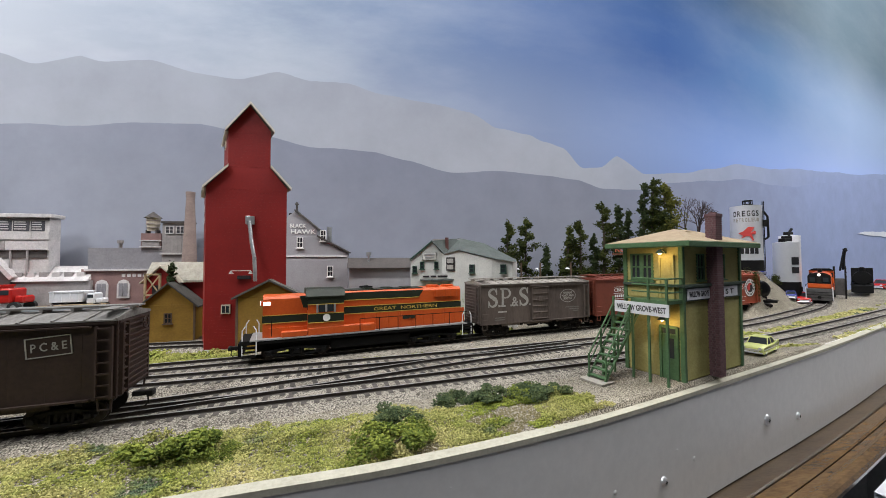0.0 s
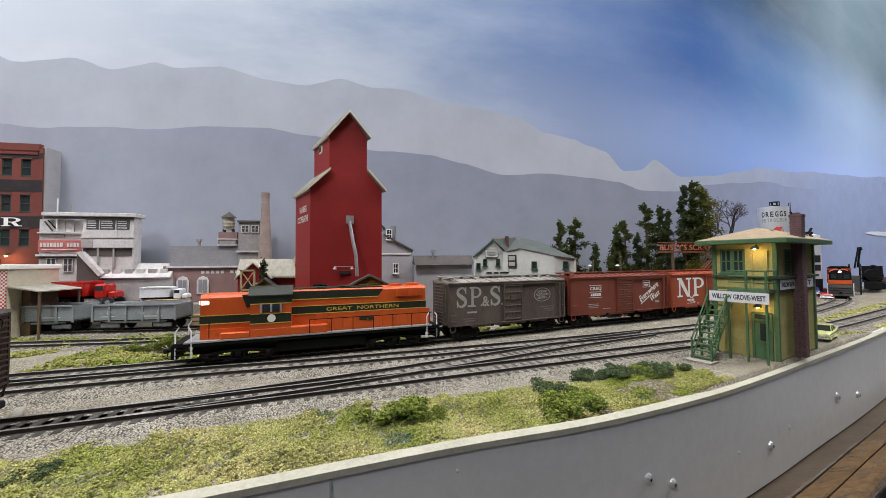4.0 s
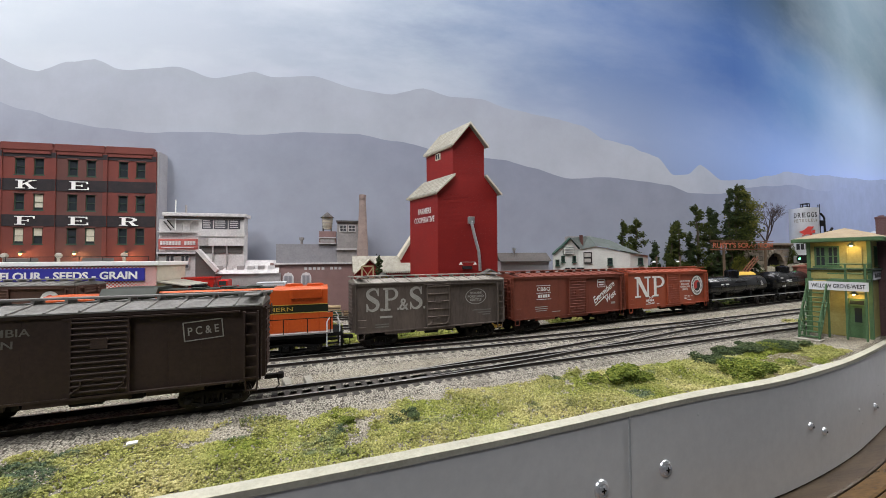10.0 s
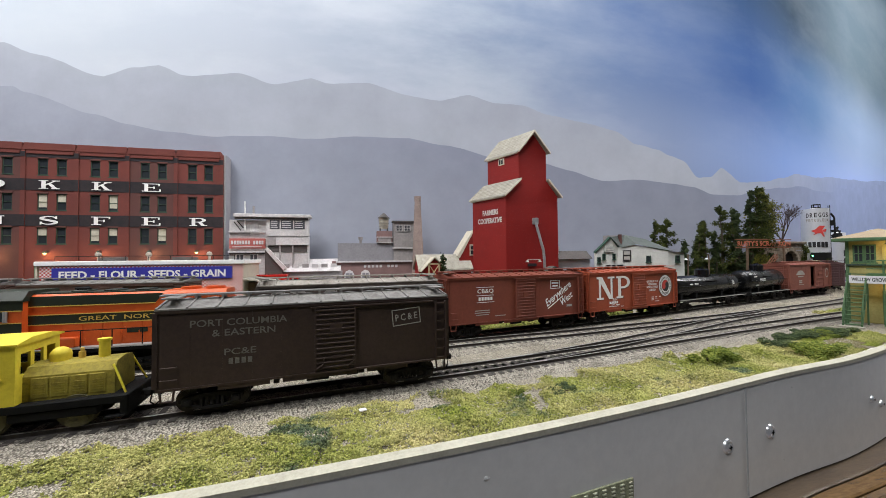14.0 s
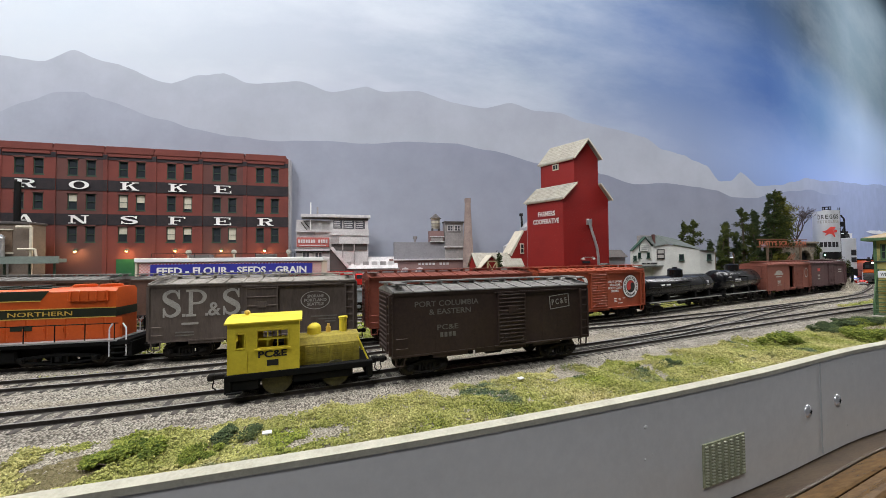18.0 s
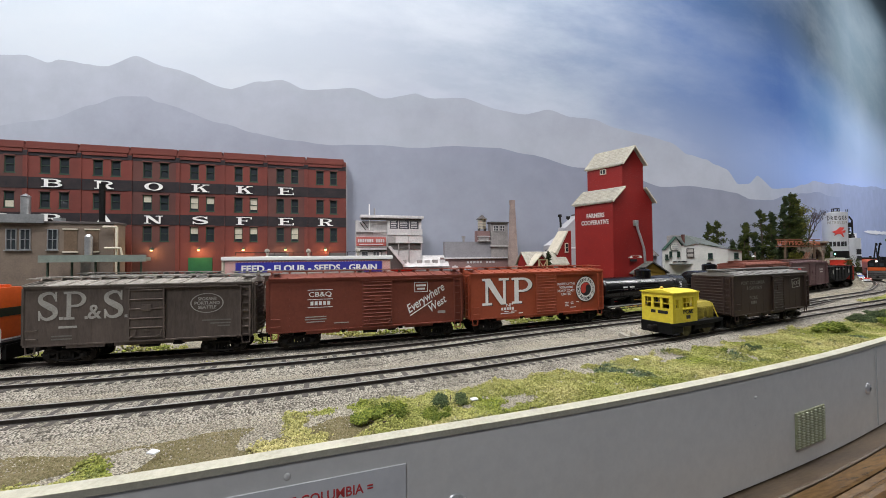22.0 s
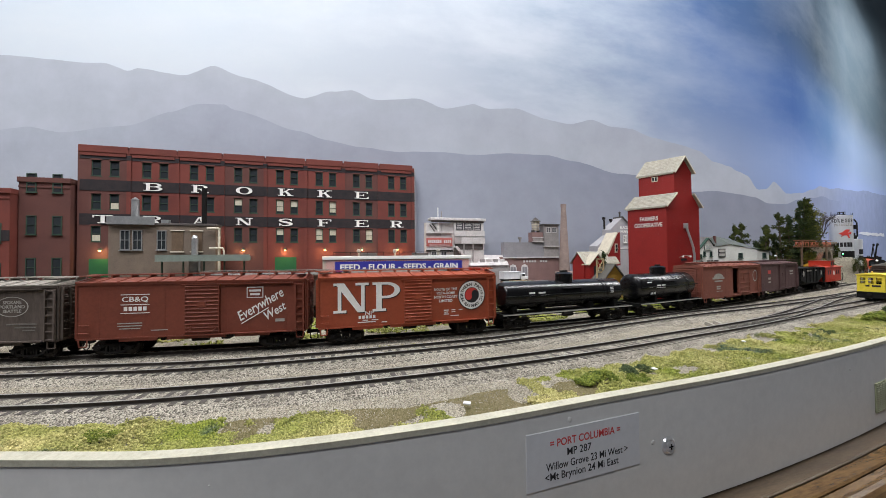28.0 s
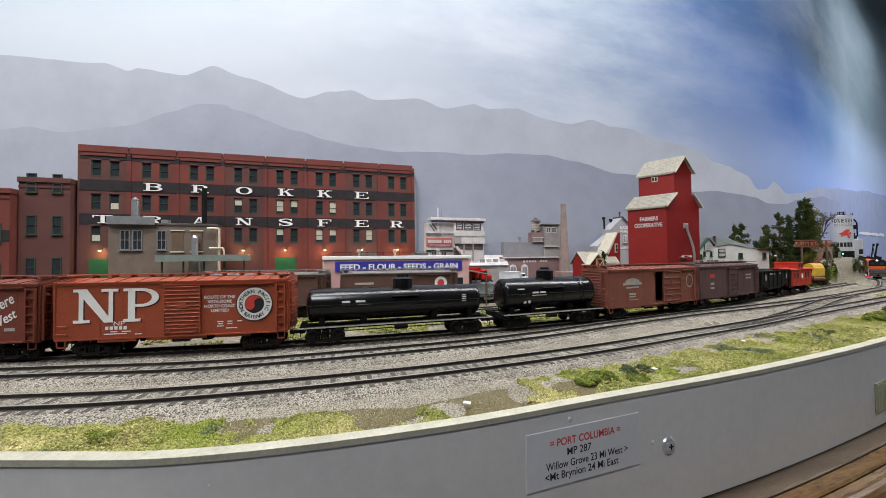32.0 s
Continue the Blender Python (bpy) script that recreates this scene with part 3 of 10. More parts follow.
def track(line, s0, s1, tie=0.0062, label=""):
    ob = thing("track", Matrix.Identity(4), label, "track", "tracks", "structure")
    part("ballast", band(line, [(-0.022, -0.0055), (-0.0160, -0.0028), (-0.0120, -0.00218), (-0.0060, -0.00216), (-0.0040, -0.00202), (0.0040, -0.00202), (0.0060, -0.00216), (0.0120, -0.00218), (0.0160, -0.0028), (0.022, -0.0055)], s0, s1, close=False), M_ballast, ob, "grey-brown stone ballast")
    ties = Mesh()
    s = s0
    while s < s1:
        ties.box(-0.0013, 0.0013, -0.0124, 0.0124, -0.0042, -0.0020, m=line.place(s + random.uniform(-0.0004, 0.0004)) @ pose(0, 0, random.uniform(-0.0001, 0.0001), 0, 0, random.uniform(-1.5, 1.5)))
        s += tie
    tagged(part("ties", ties, M_tie, ob, "dark creosoted wooden ties"), kind="stuff")
    for d in (-GAUGE / 2 - 0.0004, GAUGE / 2 + 0.0004):
        part("rail", band(line, [(d - 0.0009, -0.0022), (d - 0.0003, -0.0018), (d - 0.0003, -0.0006), (d - 0.0005, -0.0002), (d + 0.0005, -0.0002), (d + 0.0003, -0.0006), (d + 0.0003, -0.0018), (d + 0.0009, -0.0022)], s0, s1), M_rail, ob)
        part("rail_head", band(line, [(d - 0.0005, -0.0002), (d - 0.0005, -0.0001), (d - 0.0003, 0.0), (d + 0.0003, 0.0), (d + 0.0005, -0.0001), (d + 0.0005, -0.0002)], s0, s1), M_shine, ob, "worn shiny rail head")
    return ob


track(FRONT, FRONT.s[0] + 0.02, FRONT.s[-1] - 0.02, label="front siding track on stone ballast")
CROSS = Line([(-0.19, 0.1778), (-0.15, 0.1832), (-0.12, 0.1888), (-0.06, 0.2035), (0.0, 0.220), (0.06, 0.238), (0.12, 0.256), (0.18, 0.2715), (0.22, 0.2805)])
BACK = Line([(-1.0, 0.52), (-0.7, 0.43), (-0.5, 0.378), (-0.35, 0.362), (-0.22, 0.352), (-0.1, 0.347), (0.0, 0.352), (0.1, 0.37)])
SPUR = Line([(-0.62, 0.49), (-0.5, 0.455), (-0.366, 0.425), (-0.25, 0.41), (-0.187, 0.405), (-0.16, 0.404)])
track(CROSS, CROSS.s[0], CROSS.s[-1], label="crossover track between the two sidings")
track(BACK, BACK.s[0] + 0.02, BACK.s[-1] - 0.02, label="back track in front of the warehouse")
track(SPUR, SPUR.s[0] + 0.01, SPUR.s[-1], label="weedy spur with two standing gondolas")
track(MIDDLE, MIDDLE.s[0] + 0.02, MIDDLE.s[-1] - 0.02, label="middle track on stone ballast")
track(MAIN, MAIN.s[0] + 0.02, MAIN.s[-1] - 0.02, label="main track carrying the long freight train")


# ---- rolling stock ----
M_black = material("grimy_black", (0.0060, 0.0058, 0.0058), (0.003, 0.003, 0.003), 0.75, scale=150, fine=900, spec=0.2)
M_wheel = material("wheel_steel", (0.045, 0.038, 0.034), (0.018, 0.015, 0.013), 0.45, 0.6, scale=200, fine=900)
M_white = material("white_lettering", (0.88, 0.87, 0.85), (0.76, 0.75, 0.72), 0.6, scale=300, fine=1500, bump=0.05)
M_dim = material("worn_lettering", (0.46, 0.44, 0.40), (0.28, 0.26, 0.24), 0.8, scale=300, fine=1500, bump=0.05)
M_faint = material("faint_lettering", (0.20, 0.185, 0.165), (0.12, 0.11, 0.10), 0.85, scale=300, fine=1500, bump=0.05)
M_redmark = plain("red_mark", (0.55, 0.05, 0.04), 0.5)
M_inkblack = plain("black_mark", (0.015, 0.015, 0.018), 0.5)
M_boxred = material("boxcar_red_brown", (0.215, 0.056, 0.034), (0.150, 0.040, 0.025), 0.55, scale=40, fine=500, bump=0.08)
M_npred = material("bright_boxcar_red", (0.36, 0.078, 0.036), (0.27, 0.058, 0.027), 0.5, scale=40, fine=500, bump=0.06)
M_spsbrown = material("weathered_boxcar", (0.135, 0.105, 0.088), (0.075, 0.058, 0.05), 0.8, scale=60, fine=600, stretch=(1, 1, 0.25), bump=0.12)
M_spsroof = material("dusty_roof", (0.36, 0.33, 0.29), (0.16, 0.14, 0.12), 0.85, scale=80, fine=600)
M_pcebrown = material("dark_boxcar_brown", (0.056, 0.034, 0.027), (0.034, 0.021, 0.017), 0.6, scale=50, fine=600, bump=0.08)
M_pceroof = material("grey_car_roof", (0.23, 0.22, 0.205), (0.12, 0.11, 0.10), 0.7, scale=90, fine=600)
M_silver_red = material("faded_boxcar_red", (0.26, 0.085, 0.055), (0.17, 0.055, 0.04), 0.7, scale=50, fine=500)
M_violet = material("faded_brown_boxcar", (0.115, 0.060, 0.060), (0.08, 0.042, 0.042), 0.7, scale=50, fine=500)
M_tank = material("glossy_tank_black", (0.005, 0.0053, 0.006), (0.003, 0.003, 0.0034), 0.24, scale=60, fine=400, bump=0.02, spec=0.5)
M_caboose = material("caboose_red", (0.50, 0.045, 0.02), (0.38, 0.03, 0.015), 0.5, scale=50, fine=500, bump=0.05)
M_dust = material("dusty_underframe", (0.014, 0.0115, 0.010), (0.006, 0.005, 0.0045), 0.9, scale=200, fine=900)


def wheelset(name, r, mat=M_wheel):
    m = Mesh()
    m.tube((0, -0.0098, 0), (0, 0.0098, 0), 0.0009, 8)
    for s in (-1, 1):
        m.tube((0, s * 0.0074, 0), (0, s * 0.0096, 0), r, 18)
        m.tube((0, s * 0.0068, 0), (0, s * 0.0074, 0), r + 0.0006, 18)
        m.tube((0, s * 0.0096, 0), (0, s * 0.0099, 0), r * 0.45, 10)
        for k in range(4):
            w = k * math.pi / 2
            m.tube((r * 0.68 * math.cos(w), s * 0.0095, r * 0.68 * math.sin(w)), (r * 0.68 * math.cos(w), s * 0.0099, r * 0.68 * math.sin(w)), r * 0.13, 6)
    return m.data(name)


WHEEL = wheelset("wheelset", 0.0046)
WHEEL_BIG = wheelset("wheelset", 0.0062)
TURNING = []


def truck(parent, x, axles=2, base=0.0195, half=0.0122, mat=None):
    """A truck with side frames, bolster, springs and wheelsets."""
    m = Mesh()
    n = axles - 1
    for s in (-1, 1):
        y = s * half
        e = base / 2
        m.side([(-e - 0.0028, 0.0050), (-e + 0.0014, 0.0050), (-0.0040, 0.0066), (0.0040, 0.0066), (e - 0.0014, 0.0050), (e + 0.0028, 0.0050), (e + 0.0028, 0.0063), (0.0042, 0.0080), (-0.0042, 0.0080), (-e - 0.0028, 0.0063)], y - 0.0008, y + 0.0008)
        m.side([(-e - 0.0010, 0.0044), (-e - 0.0010, 0.0034), (-0.0034, 0.0015), (0.0034, 0.0015), (e + 0.0010, 0.0034), (e + 0.0010, 0.0044), (0.0030, 0.0026), (-0.0030, 0.0026)], y - 0.0007, y + 0.0007)
        for c in (-0.0038, 0.0038):
            m.box(c - 0.0005, c + 0.0005, y - 0.0008, y + 0.0008, 0.0020, 0.0070)
        for k in (-1, 0, 1):
            m.tube((k * 0.0021, y - s * 0.0004, 0.0030), (k * 0.0021, y - s * 0.0004, 0.0068), 0.0008, 6)
        for k in range(axles):
            xx = -base / 2 + base * k / n
            m.box(xx - 0.0018, xx + 0.0018, y - 0.0013, y + 0.0013, 0.0032, 0.0064, 0.0004)
            m.tube((xx, y + s * 0.0008, 0.0047), (xx, y + s * 0.0018, 0.0047), 0.0011, 8)
    m.box(-0.0025, 0.0025, -half, half, 0.0045, 0.0085)
    tr = part("truck", m, mat or M_dust, parent, m=Matrix.Translation((x, 0, 0)))
    for k in range(axles):
        w = part("wheelset", WHEEL, M_wheel, tr, m=Matrix.Translation((-base / 2 + base * k / n, 0, 0.0047)))
        TURNING.append((parent, w, 0.0047))
    return tr


def coupler(parent, x, s):
    m = Mesh().box(min(x, x + s * 0.006), max(x, x + s * 0.006), -0.0011, 0.0011, 0.0068, 0.0090, 0.0003)
    m.box(min(x + s * 0.0055, x + s * 0.0085), max(x + s * 0.0055, x + s * 0.0085), -0.0019, 0.0017, 0.0064, 0.0094, 0.0006)
    m.line([(x + s * 0.006, -0.0006, 0.0066), (x + s * 0.0065, -0.001, 0.0035), (x + s * 0.005, -0.001, 0.0022)], 0.0003, 5)
    return part("coupler", m, M_dust, parent)


def ladder(parent, x, y, z0, z1, mat, w=0.0052, n=7, along="x"):
    m = Mesh()
    for k in range(n):
        z = z0 + (z1 - z0) * k / (n - 1)
        if along == "x":
            m.box(x - w / 2, x + w / 2, y - 0.0005, y + 0.0005, z - 0.0003, z + 0.0003)
        else:
            m.box(x - 0.0005, x + 0.0005, y - w / 2, y + w / 2, z - 0.0003, z + 0.0003)
    for s in (-1, 1):
        if along == "x":
            m.box(x + s * w / 2 - 0.0004, x + s * w / 2 + 0.0004, y - 0.0007, y + 0.0007, z0 - 0.001, z1 + 0.001)
        else:
            m.box(x - 0.0007, x + 0.0007, y + s * w / 2 - 0.0004, y + s * w / 2 + 0.0004, z0 - 0.001, z1 + 0.001)
    return part("ladder", m, mat, parent)


FACE = Matrix.Rotation(radians(90), 4, "X")


def on_side(x, z, half):
    """A pose on the side of a car that faces the aisle."""
    return Matrix.Translation((x, -half - 0.00012, z)) @ FACE


def bars(parent, spots, half, mat, name="stencil"):
    for x, z, w, h in spots:
        part(name, Mesh().box(x - w / 2, x + w / 2, -half - 0.00018, -half + 0.0002, z - h / 2, z + h / 2), mat, parent)


def disc(parent, x, z, r, half, mat, name, lift=0.0002, ry=None, n=40):
    m = Mesh()
    v = [(x + r * math.cos(2 * math.pi * k / n), -half - lift, z + (ry or r) * math.sin(2 * math.pi * k / n)) for k in range(n)]
    m.add(v, [tuple(range(n))])
    return part(name, m, mat, parent)


def ring(parent, x, z, r0, r1, half, mat, name, lift=0.0003, k=1.0, n=40):
    v, f = [], []
    for i in range(n):
        w = 2 * math.pi * i / n
        for r in (r0, r1):
            v.append((x + r * math.cos(w), -half - lift, z + r * k * math.sin(w)))
    f = [(2 * i, 2 * ((i + 1) % n), 2 * ((i + 1) % n) + 1, 2 * i + 1) for i in range(n)]
    return part(name, Mesh().add(v, f), mat, parent)


def boxcar(label, body, roof, L=0.137, W=0.0315, eave=0.0472, floor=0.0112, ribs="panel", door=(-0.2, 0.32), open_door=False, dark=None):
    """A forty-foot boxcar: sides, panel roof, running board, doors, ladders, corrugated ends, trucks, couplers."""
    car = thing("boxcar", Matrix.Identity(4), label, "boxcar", "rolling stock")
    dark = dark or body
    h = W / 2
    side = Mesh()
    d0, d1 = door[0] * L / 2 + 0.0, door[1] * L / 2
    # side sheets with a shallow fishbelly sill and an opening if the door stands open
    gap = (d0 + 0.002, d0 + (d1 - d0) * 0.52) if open_door else None
    for s in (-1, 1):
        y0, y1 = (h - 0.001, h) if s > 0 else (-h, -h + 0.001)
        cuts = [(-L / 2, gap[0]), (gap[1], L / 2)] if gap and s < 0 else [(-L / 2, L / 2)]
        for a, b in cuts:
            side.box(a, b, y0, y1, floor, eave)
        if gap and s < 0:
            side.box(gap[0], gap[1], y0, y1, floor, floor + 0.002)
            side.box(gap[0], gap[1], y0, y1, eave - 0.003, eave)
        for a, b in ((-L * 0.33, -L * 0.17), (-L * 0.13, L * 0.13), (L * 0.17, L * 0.33)):
            part("sill_tab", Mesh().box(a, b, y0, y1, floor - 0.0018, floor), body, car)
        n = 11
        for k in range(n + 1):
            x = -L / 2 + L * k / n
            if d0 - 0.003 < x < d1 + 0.003:
                continue
            part("side_rib", Mesh().box(x - 0.00018, x + 0.00018, min(s * h, s * (h + 0.00008)), max(s * h, s * (h + 0.00008)), floor + 0.001, eave - 0.001), body, car)
        part("eave_strip", Mesh().box(-L / 2, L / 2, min(s * h, s * (h + 0.0006)), max(s * h, s * (h + 0.0006)), eave - 0.0012, eave), body, car)
        part("side_sill", Mesh().box(-L / 2, L / 2, min(s * h, s * (h + 0.0004)), max(s * h, s * (h + 0.0004)), floor, floor + 0.0009), body, car)
        part("side_sheet", side, body, car)
        side = Mesh()
    part("floor", Mesh().box(-L / 2, L / 2, -h + 0.001, h - 0.001, floor, floor + 0.001), body, car)
    for s in (-1, 1):
        e = Mesh()
        x = s * L / 2
        e.end([(-h, floor), (h, floor), (h, eave), (0, eave + 0.0026), (-h, eave)], min(x, x - s * 0.001), max(x, x - s * 0.001))
        n = 13
        for k in range(n):
            z = floor + 0.002 + (eave - floor - 0.003) * k / (n - 1)
            part("end_rib", Mesh().box(min(x, x + s * 0.0009), max(x, x + s * 0.0009), -h + 0.0012, h - 0.0012, z - 0.00055, z + 0.00055, 0.0003), body, car)
        e.box(min(x, x + s * 0.0004), max(x, x + s * 0.0004), -h, -h + 0.001, floor, eave)
        e.box(min(x, x + s * 0.0004), max(x, x + s * 0.0004), h - 0.001, h, floor, eave)
        part("corrugated_end", e, body, car)
        coupler(car, x, s)
        ladder(car, x + s * 0.0012, -h + 0.0042, floor + 0.002, eave - 0.002, dark, 0.0050, 7, "y")
    r = Mesh()
    r.end([(-h - 0.0008, eave), (h + 0.0008, eave), (h + 0.0008, eave + 0.0006), (0, eave + 0.0032), (-h - 0.0008, eave + 0.0006)], -L / 2 - 0.0006, L / 2 + 0.0006)
    n = 12
    for k in range(n + 1):
        x = -L / 2 + L * k / n
        r.end([(-h - 0.0007, eave + 0.0005), (h + 0.0007, eave + 0.0005), (h + 0.0007, eave + 0.0011), (0, eave + 0.0038), (-h - 0.0007, eave + 0.0011)], x - 0.0004, x + 0.0004)
    for k in range(n):
        x = -L / 2 + L * (k + 0.5) / n
        for s in (-1, 1):
            r.add([(x - L / n * 0.33, s * (h - 0.002), eave + 0.00095), (x + L / n * 0.33, s * (h - 0.002), eave + 0.00095), (x + L / n * 0.33, s * 0.003, eave + 0.0029), (x - L / n * 0.33, s * 0.003, eave + 0.0029), (x, s * h * 0.5, eave + 0.0030)], [(0, 1, 4), (1, 2, 4), (2, 3, 4), (3, 0, 4)])
    part("roof", r, roof, car)
    b = Mesh()
    for k in (-1, 0, 1):
        b.box(-L / 2 - 0.003, L / 2 + 0.003, k * 0.0022 - 0.00095, k * 0.0022 + 0.00095, eave + 0.0045, eave + 0.0052)
    for k in range(n + 1):
        x = -L / 2 + L * k / n
        b.box(x - 0.0005, x + 0.0005, -0.0033, 0.0033, eave + 0.0034, eave + 0.0045)
    for s in (-1, 1):
        b.box(s * (L / 2 - 0.004) - 0.0028, s * (L / 2 - 0.004) + 0.0028, -h, -0.003, eave + 0.0043, eave + 0.0049)
    part("running_board", b, roof, car, "planked roof walk")
    # doors on both sides
    for s in (-1, 1):
        m = Mesh()
        y = s * h
        a, c = (gap[1] - 0.001, d1 + (d1 - d0) * 0.5) if gap and s < 0 else (d0 + 0.001, d1 - 0.001)
        y0, y1 = min(y + s * 0.0003, y + s * 0.0010), max(y + s * 0.0003, y + s * 0.0010)
        m.box(a, c, y0, y1, floor + 0.0012, eave - 0.0022, 0.0002)
        k = 13 if ribs == "louver" else 6
        ribz = []
        for i in range(k):
            z = floor + 0.0028 + (eave - floor - 0.0062) * i / (k - 1)
            ribz.append(Mesh().box(a + 0.0006, c - 0.0006, min(y + s * 0.0009, y + s * 0.0016), max(y + s * 0.0009, y + s * 0.0016), z - 0.0004, z + 0.0004, 0.0002))
        m.box(a, a + 0.0008, min(y0, y + s * 0.0015), max(y1, y + s * 0.0015), floor + 0.0012, eave - 0.0022)
        m.box(c - 0.0008, c, min(y0, y + s * 0.0015), max(y1, y + s * 0.0015), floor + 0.0012, eave - 0.0022)
        dr = part("door", m, dark, car, "ribbed steel sliding door")
        for q in ribz:
            part("door_rib", q, dark, dr)
        q = Mesh()
        mid = (a + c) / 2
        q.box(mid - 0.0026, mid + 0.0026, min(y0, y + s * 0.0017), max(y1, y + s * 0.0017), 0.030, 0.034)
        q.box(mid - 0.0015, mid + 0.0015, min(y0, y + s * 0.0017), max(y1, y + s * 0.0017), 0.0178, 0.019)
        for e in (-1, 1):
            xe = mid + e * (c - a) * 0.36
            q.line([(xe - 0.0016, y + s * 0.0018, floor + 0.0025), (xe + 0.001, y + s * 0.0018, floor + 0.0045), (xe + 0.0014, y + s * 0.0018, floor + 0.007)], 0.0003, 5)
        part("door_latch", q, dark, dr)
        for za, zb in ((eave - 0.0022, eave - 0.0016), (floor + 0.0002, floor + 0.0010)):
            part("door_track", Mesh().box(d0 - 0.001, L / 2 - 0.008, min(y, y + s * 0.0016), max(y, y + s * 0.0016), za, zb), dark, car)
        ladder(car, s * -1 * (L / 2 - 0.0036) if s > 0 else L / 2 - 0.0036, s * (h + 0.0012), floor + 0.0015, eave - 0.003, dark, 0.0052, 7)
        g = Mesh()
        xg = s * (L / 2 - 0.0042) if s > 0 else -L / 2 + 0.0042
        for z in (floor + 0.0045, floor + 0.0095):
            g.line([(xg - 0.0026, y + s * 0.0001, z), (xg - 0.0026, y + s * 0.0011, z), (xg + 0.0026, y + s * 0.0011, z), (xg + 0.0026, y + s * 0.0001, z)], 0.0003, 5)
        part("grab_iron", g, dark, car)
        for e in (-1, 1):
            st = Mesh()
            xs = e * (L / 2 - 0.0035)
            st.line([(xs - 0.0024, y, floor), (xs - 0.0020, y, floor - 0.0042), (xs + 0.0020, y, floor - 0.0042), (xs + 0.0024, y, floor)], 0.00045, 5)
            part("stirrup_step", st, dark, car)
    u = Mesh()
    u.box(-L / 2 + 0.004, L / 2 - 0.004, -0.0022, 0.0022, floor - 0.0036, floor)
    for x in (-0.4, -0.15, 0.15, 0.4):
        u.box(x * L - 0.0012, x * L + 0.0012, -h + 0.001, h - 0.001, floor - 0.0022, floor)
    u.tube((-0.006, -0.0072, floor - 0.003), (0.004, -0.0072, floor - 0.003), 0.0022, 10)
    u.box(0.012, 0.018, -0.0085, -0.0035, floor - 0.0045, floor - 0.0008, 0.0005)
    u.line([(-0.02, -0.005, floor - 0.0028), (0.03, -0.004, floor - 0.0028)], 0.0004, 5)
    part("underframe", u, M_dust, car)
    for s in (-1, 1):
        truck(car, s * (L / 2 - 0.0185), base=0.0178)
    w = Mesh()
    xb = L / 2 + 0.0022
    for k in range(12):
        p, q = 2 * math.pi * k / 12, 2 * math.pi * (k + 1) / 12
        w.tube((xb, 0.006 + 0.0026 * math.cos(p), eave - 0.004 + 0.0026 * math.sin(p)), (xb, 0.006 + 0.0026 * math.cos(q), eave - 0.004 + 0.0026 * math.sin(q)), 0.0003, 5)
    w.tube((xb - 0.002, 0.006, eave - 0.004), (xb, 0.006, eave - 0.004), 0.0004, 5)
    part("brake_wheel", w, dark, car)
    return car


HS = 0.01575


def sps_car():
    car = boxcar("weathered brown-grey boxcar with large white railway initials", M_spsbrown, M_spsroof, L=0.121, eave=0.0462, door=(-0.15, 0.20))
    for ch, x, h, w, z in (("S", -0.0488, 0.0166, 0.0108, 0.0347), ("P", -0.0356, 0.0166, 0.0112, 0.0347), ("S", -0.0162, 0.0166, 0.0112, 0.0347)):
        serif_letter(ch, h, w, M_dim, car, Matrix.Translation((x, -HS, z)), "large worn white initial")
    text("&", 0.0120, M_dim, car, on_side(-0.0257, 0.0305, HS), width=0.0070, bold=0.0002, label="small worn white ampersand")
    bars(car, [(-0.0424, 0.0273, 0.0018, 0.0018), (-0.0300, 0.0273, 0.0015, 0.0017), (-0.0097, 0.0273, 0.0015, 0.0017)], HS, M_dim, "full_stop")
    ring(car, 0.0345, 0.0335, 0.0088, 0.0095, HS, M_dim, "oval_emblem", k=0.66)
    for words, z, wd in (("SPOKANE", 0.0362, 0.0105), ("PORTLAND", 0.0335, 0.0145), ("SEATTLE", 0.0308, 0.0105)):
        text(words, 0.0027, M_dim, car, on_side(0.0345, z, HS), width=wd, bold=0.00008)
    bars(car, [(-0.039, 0.0220, 0.009, 0.0013)], HS, M_dim)
    bars(car, [(-0.042, 0.0168, 0.010, 0.0008), (-0.042, 0.0150, 0.010, 0.0008), (0.040, 0.0225, 0.017, 0.0008), (0.042, 0.0205, 0.012, 0.0008), (0.044, 0.0187, 0.007, 0.0008)], HS, M_faint)
    return car


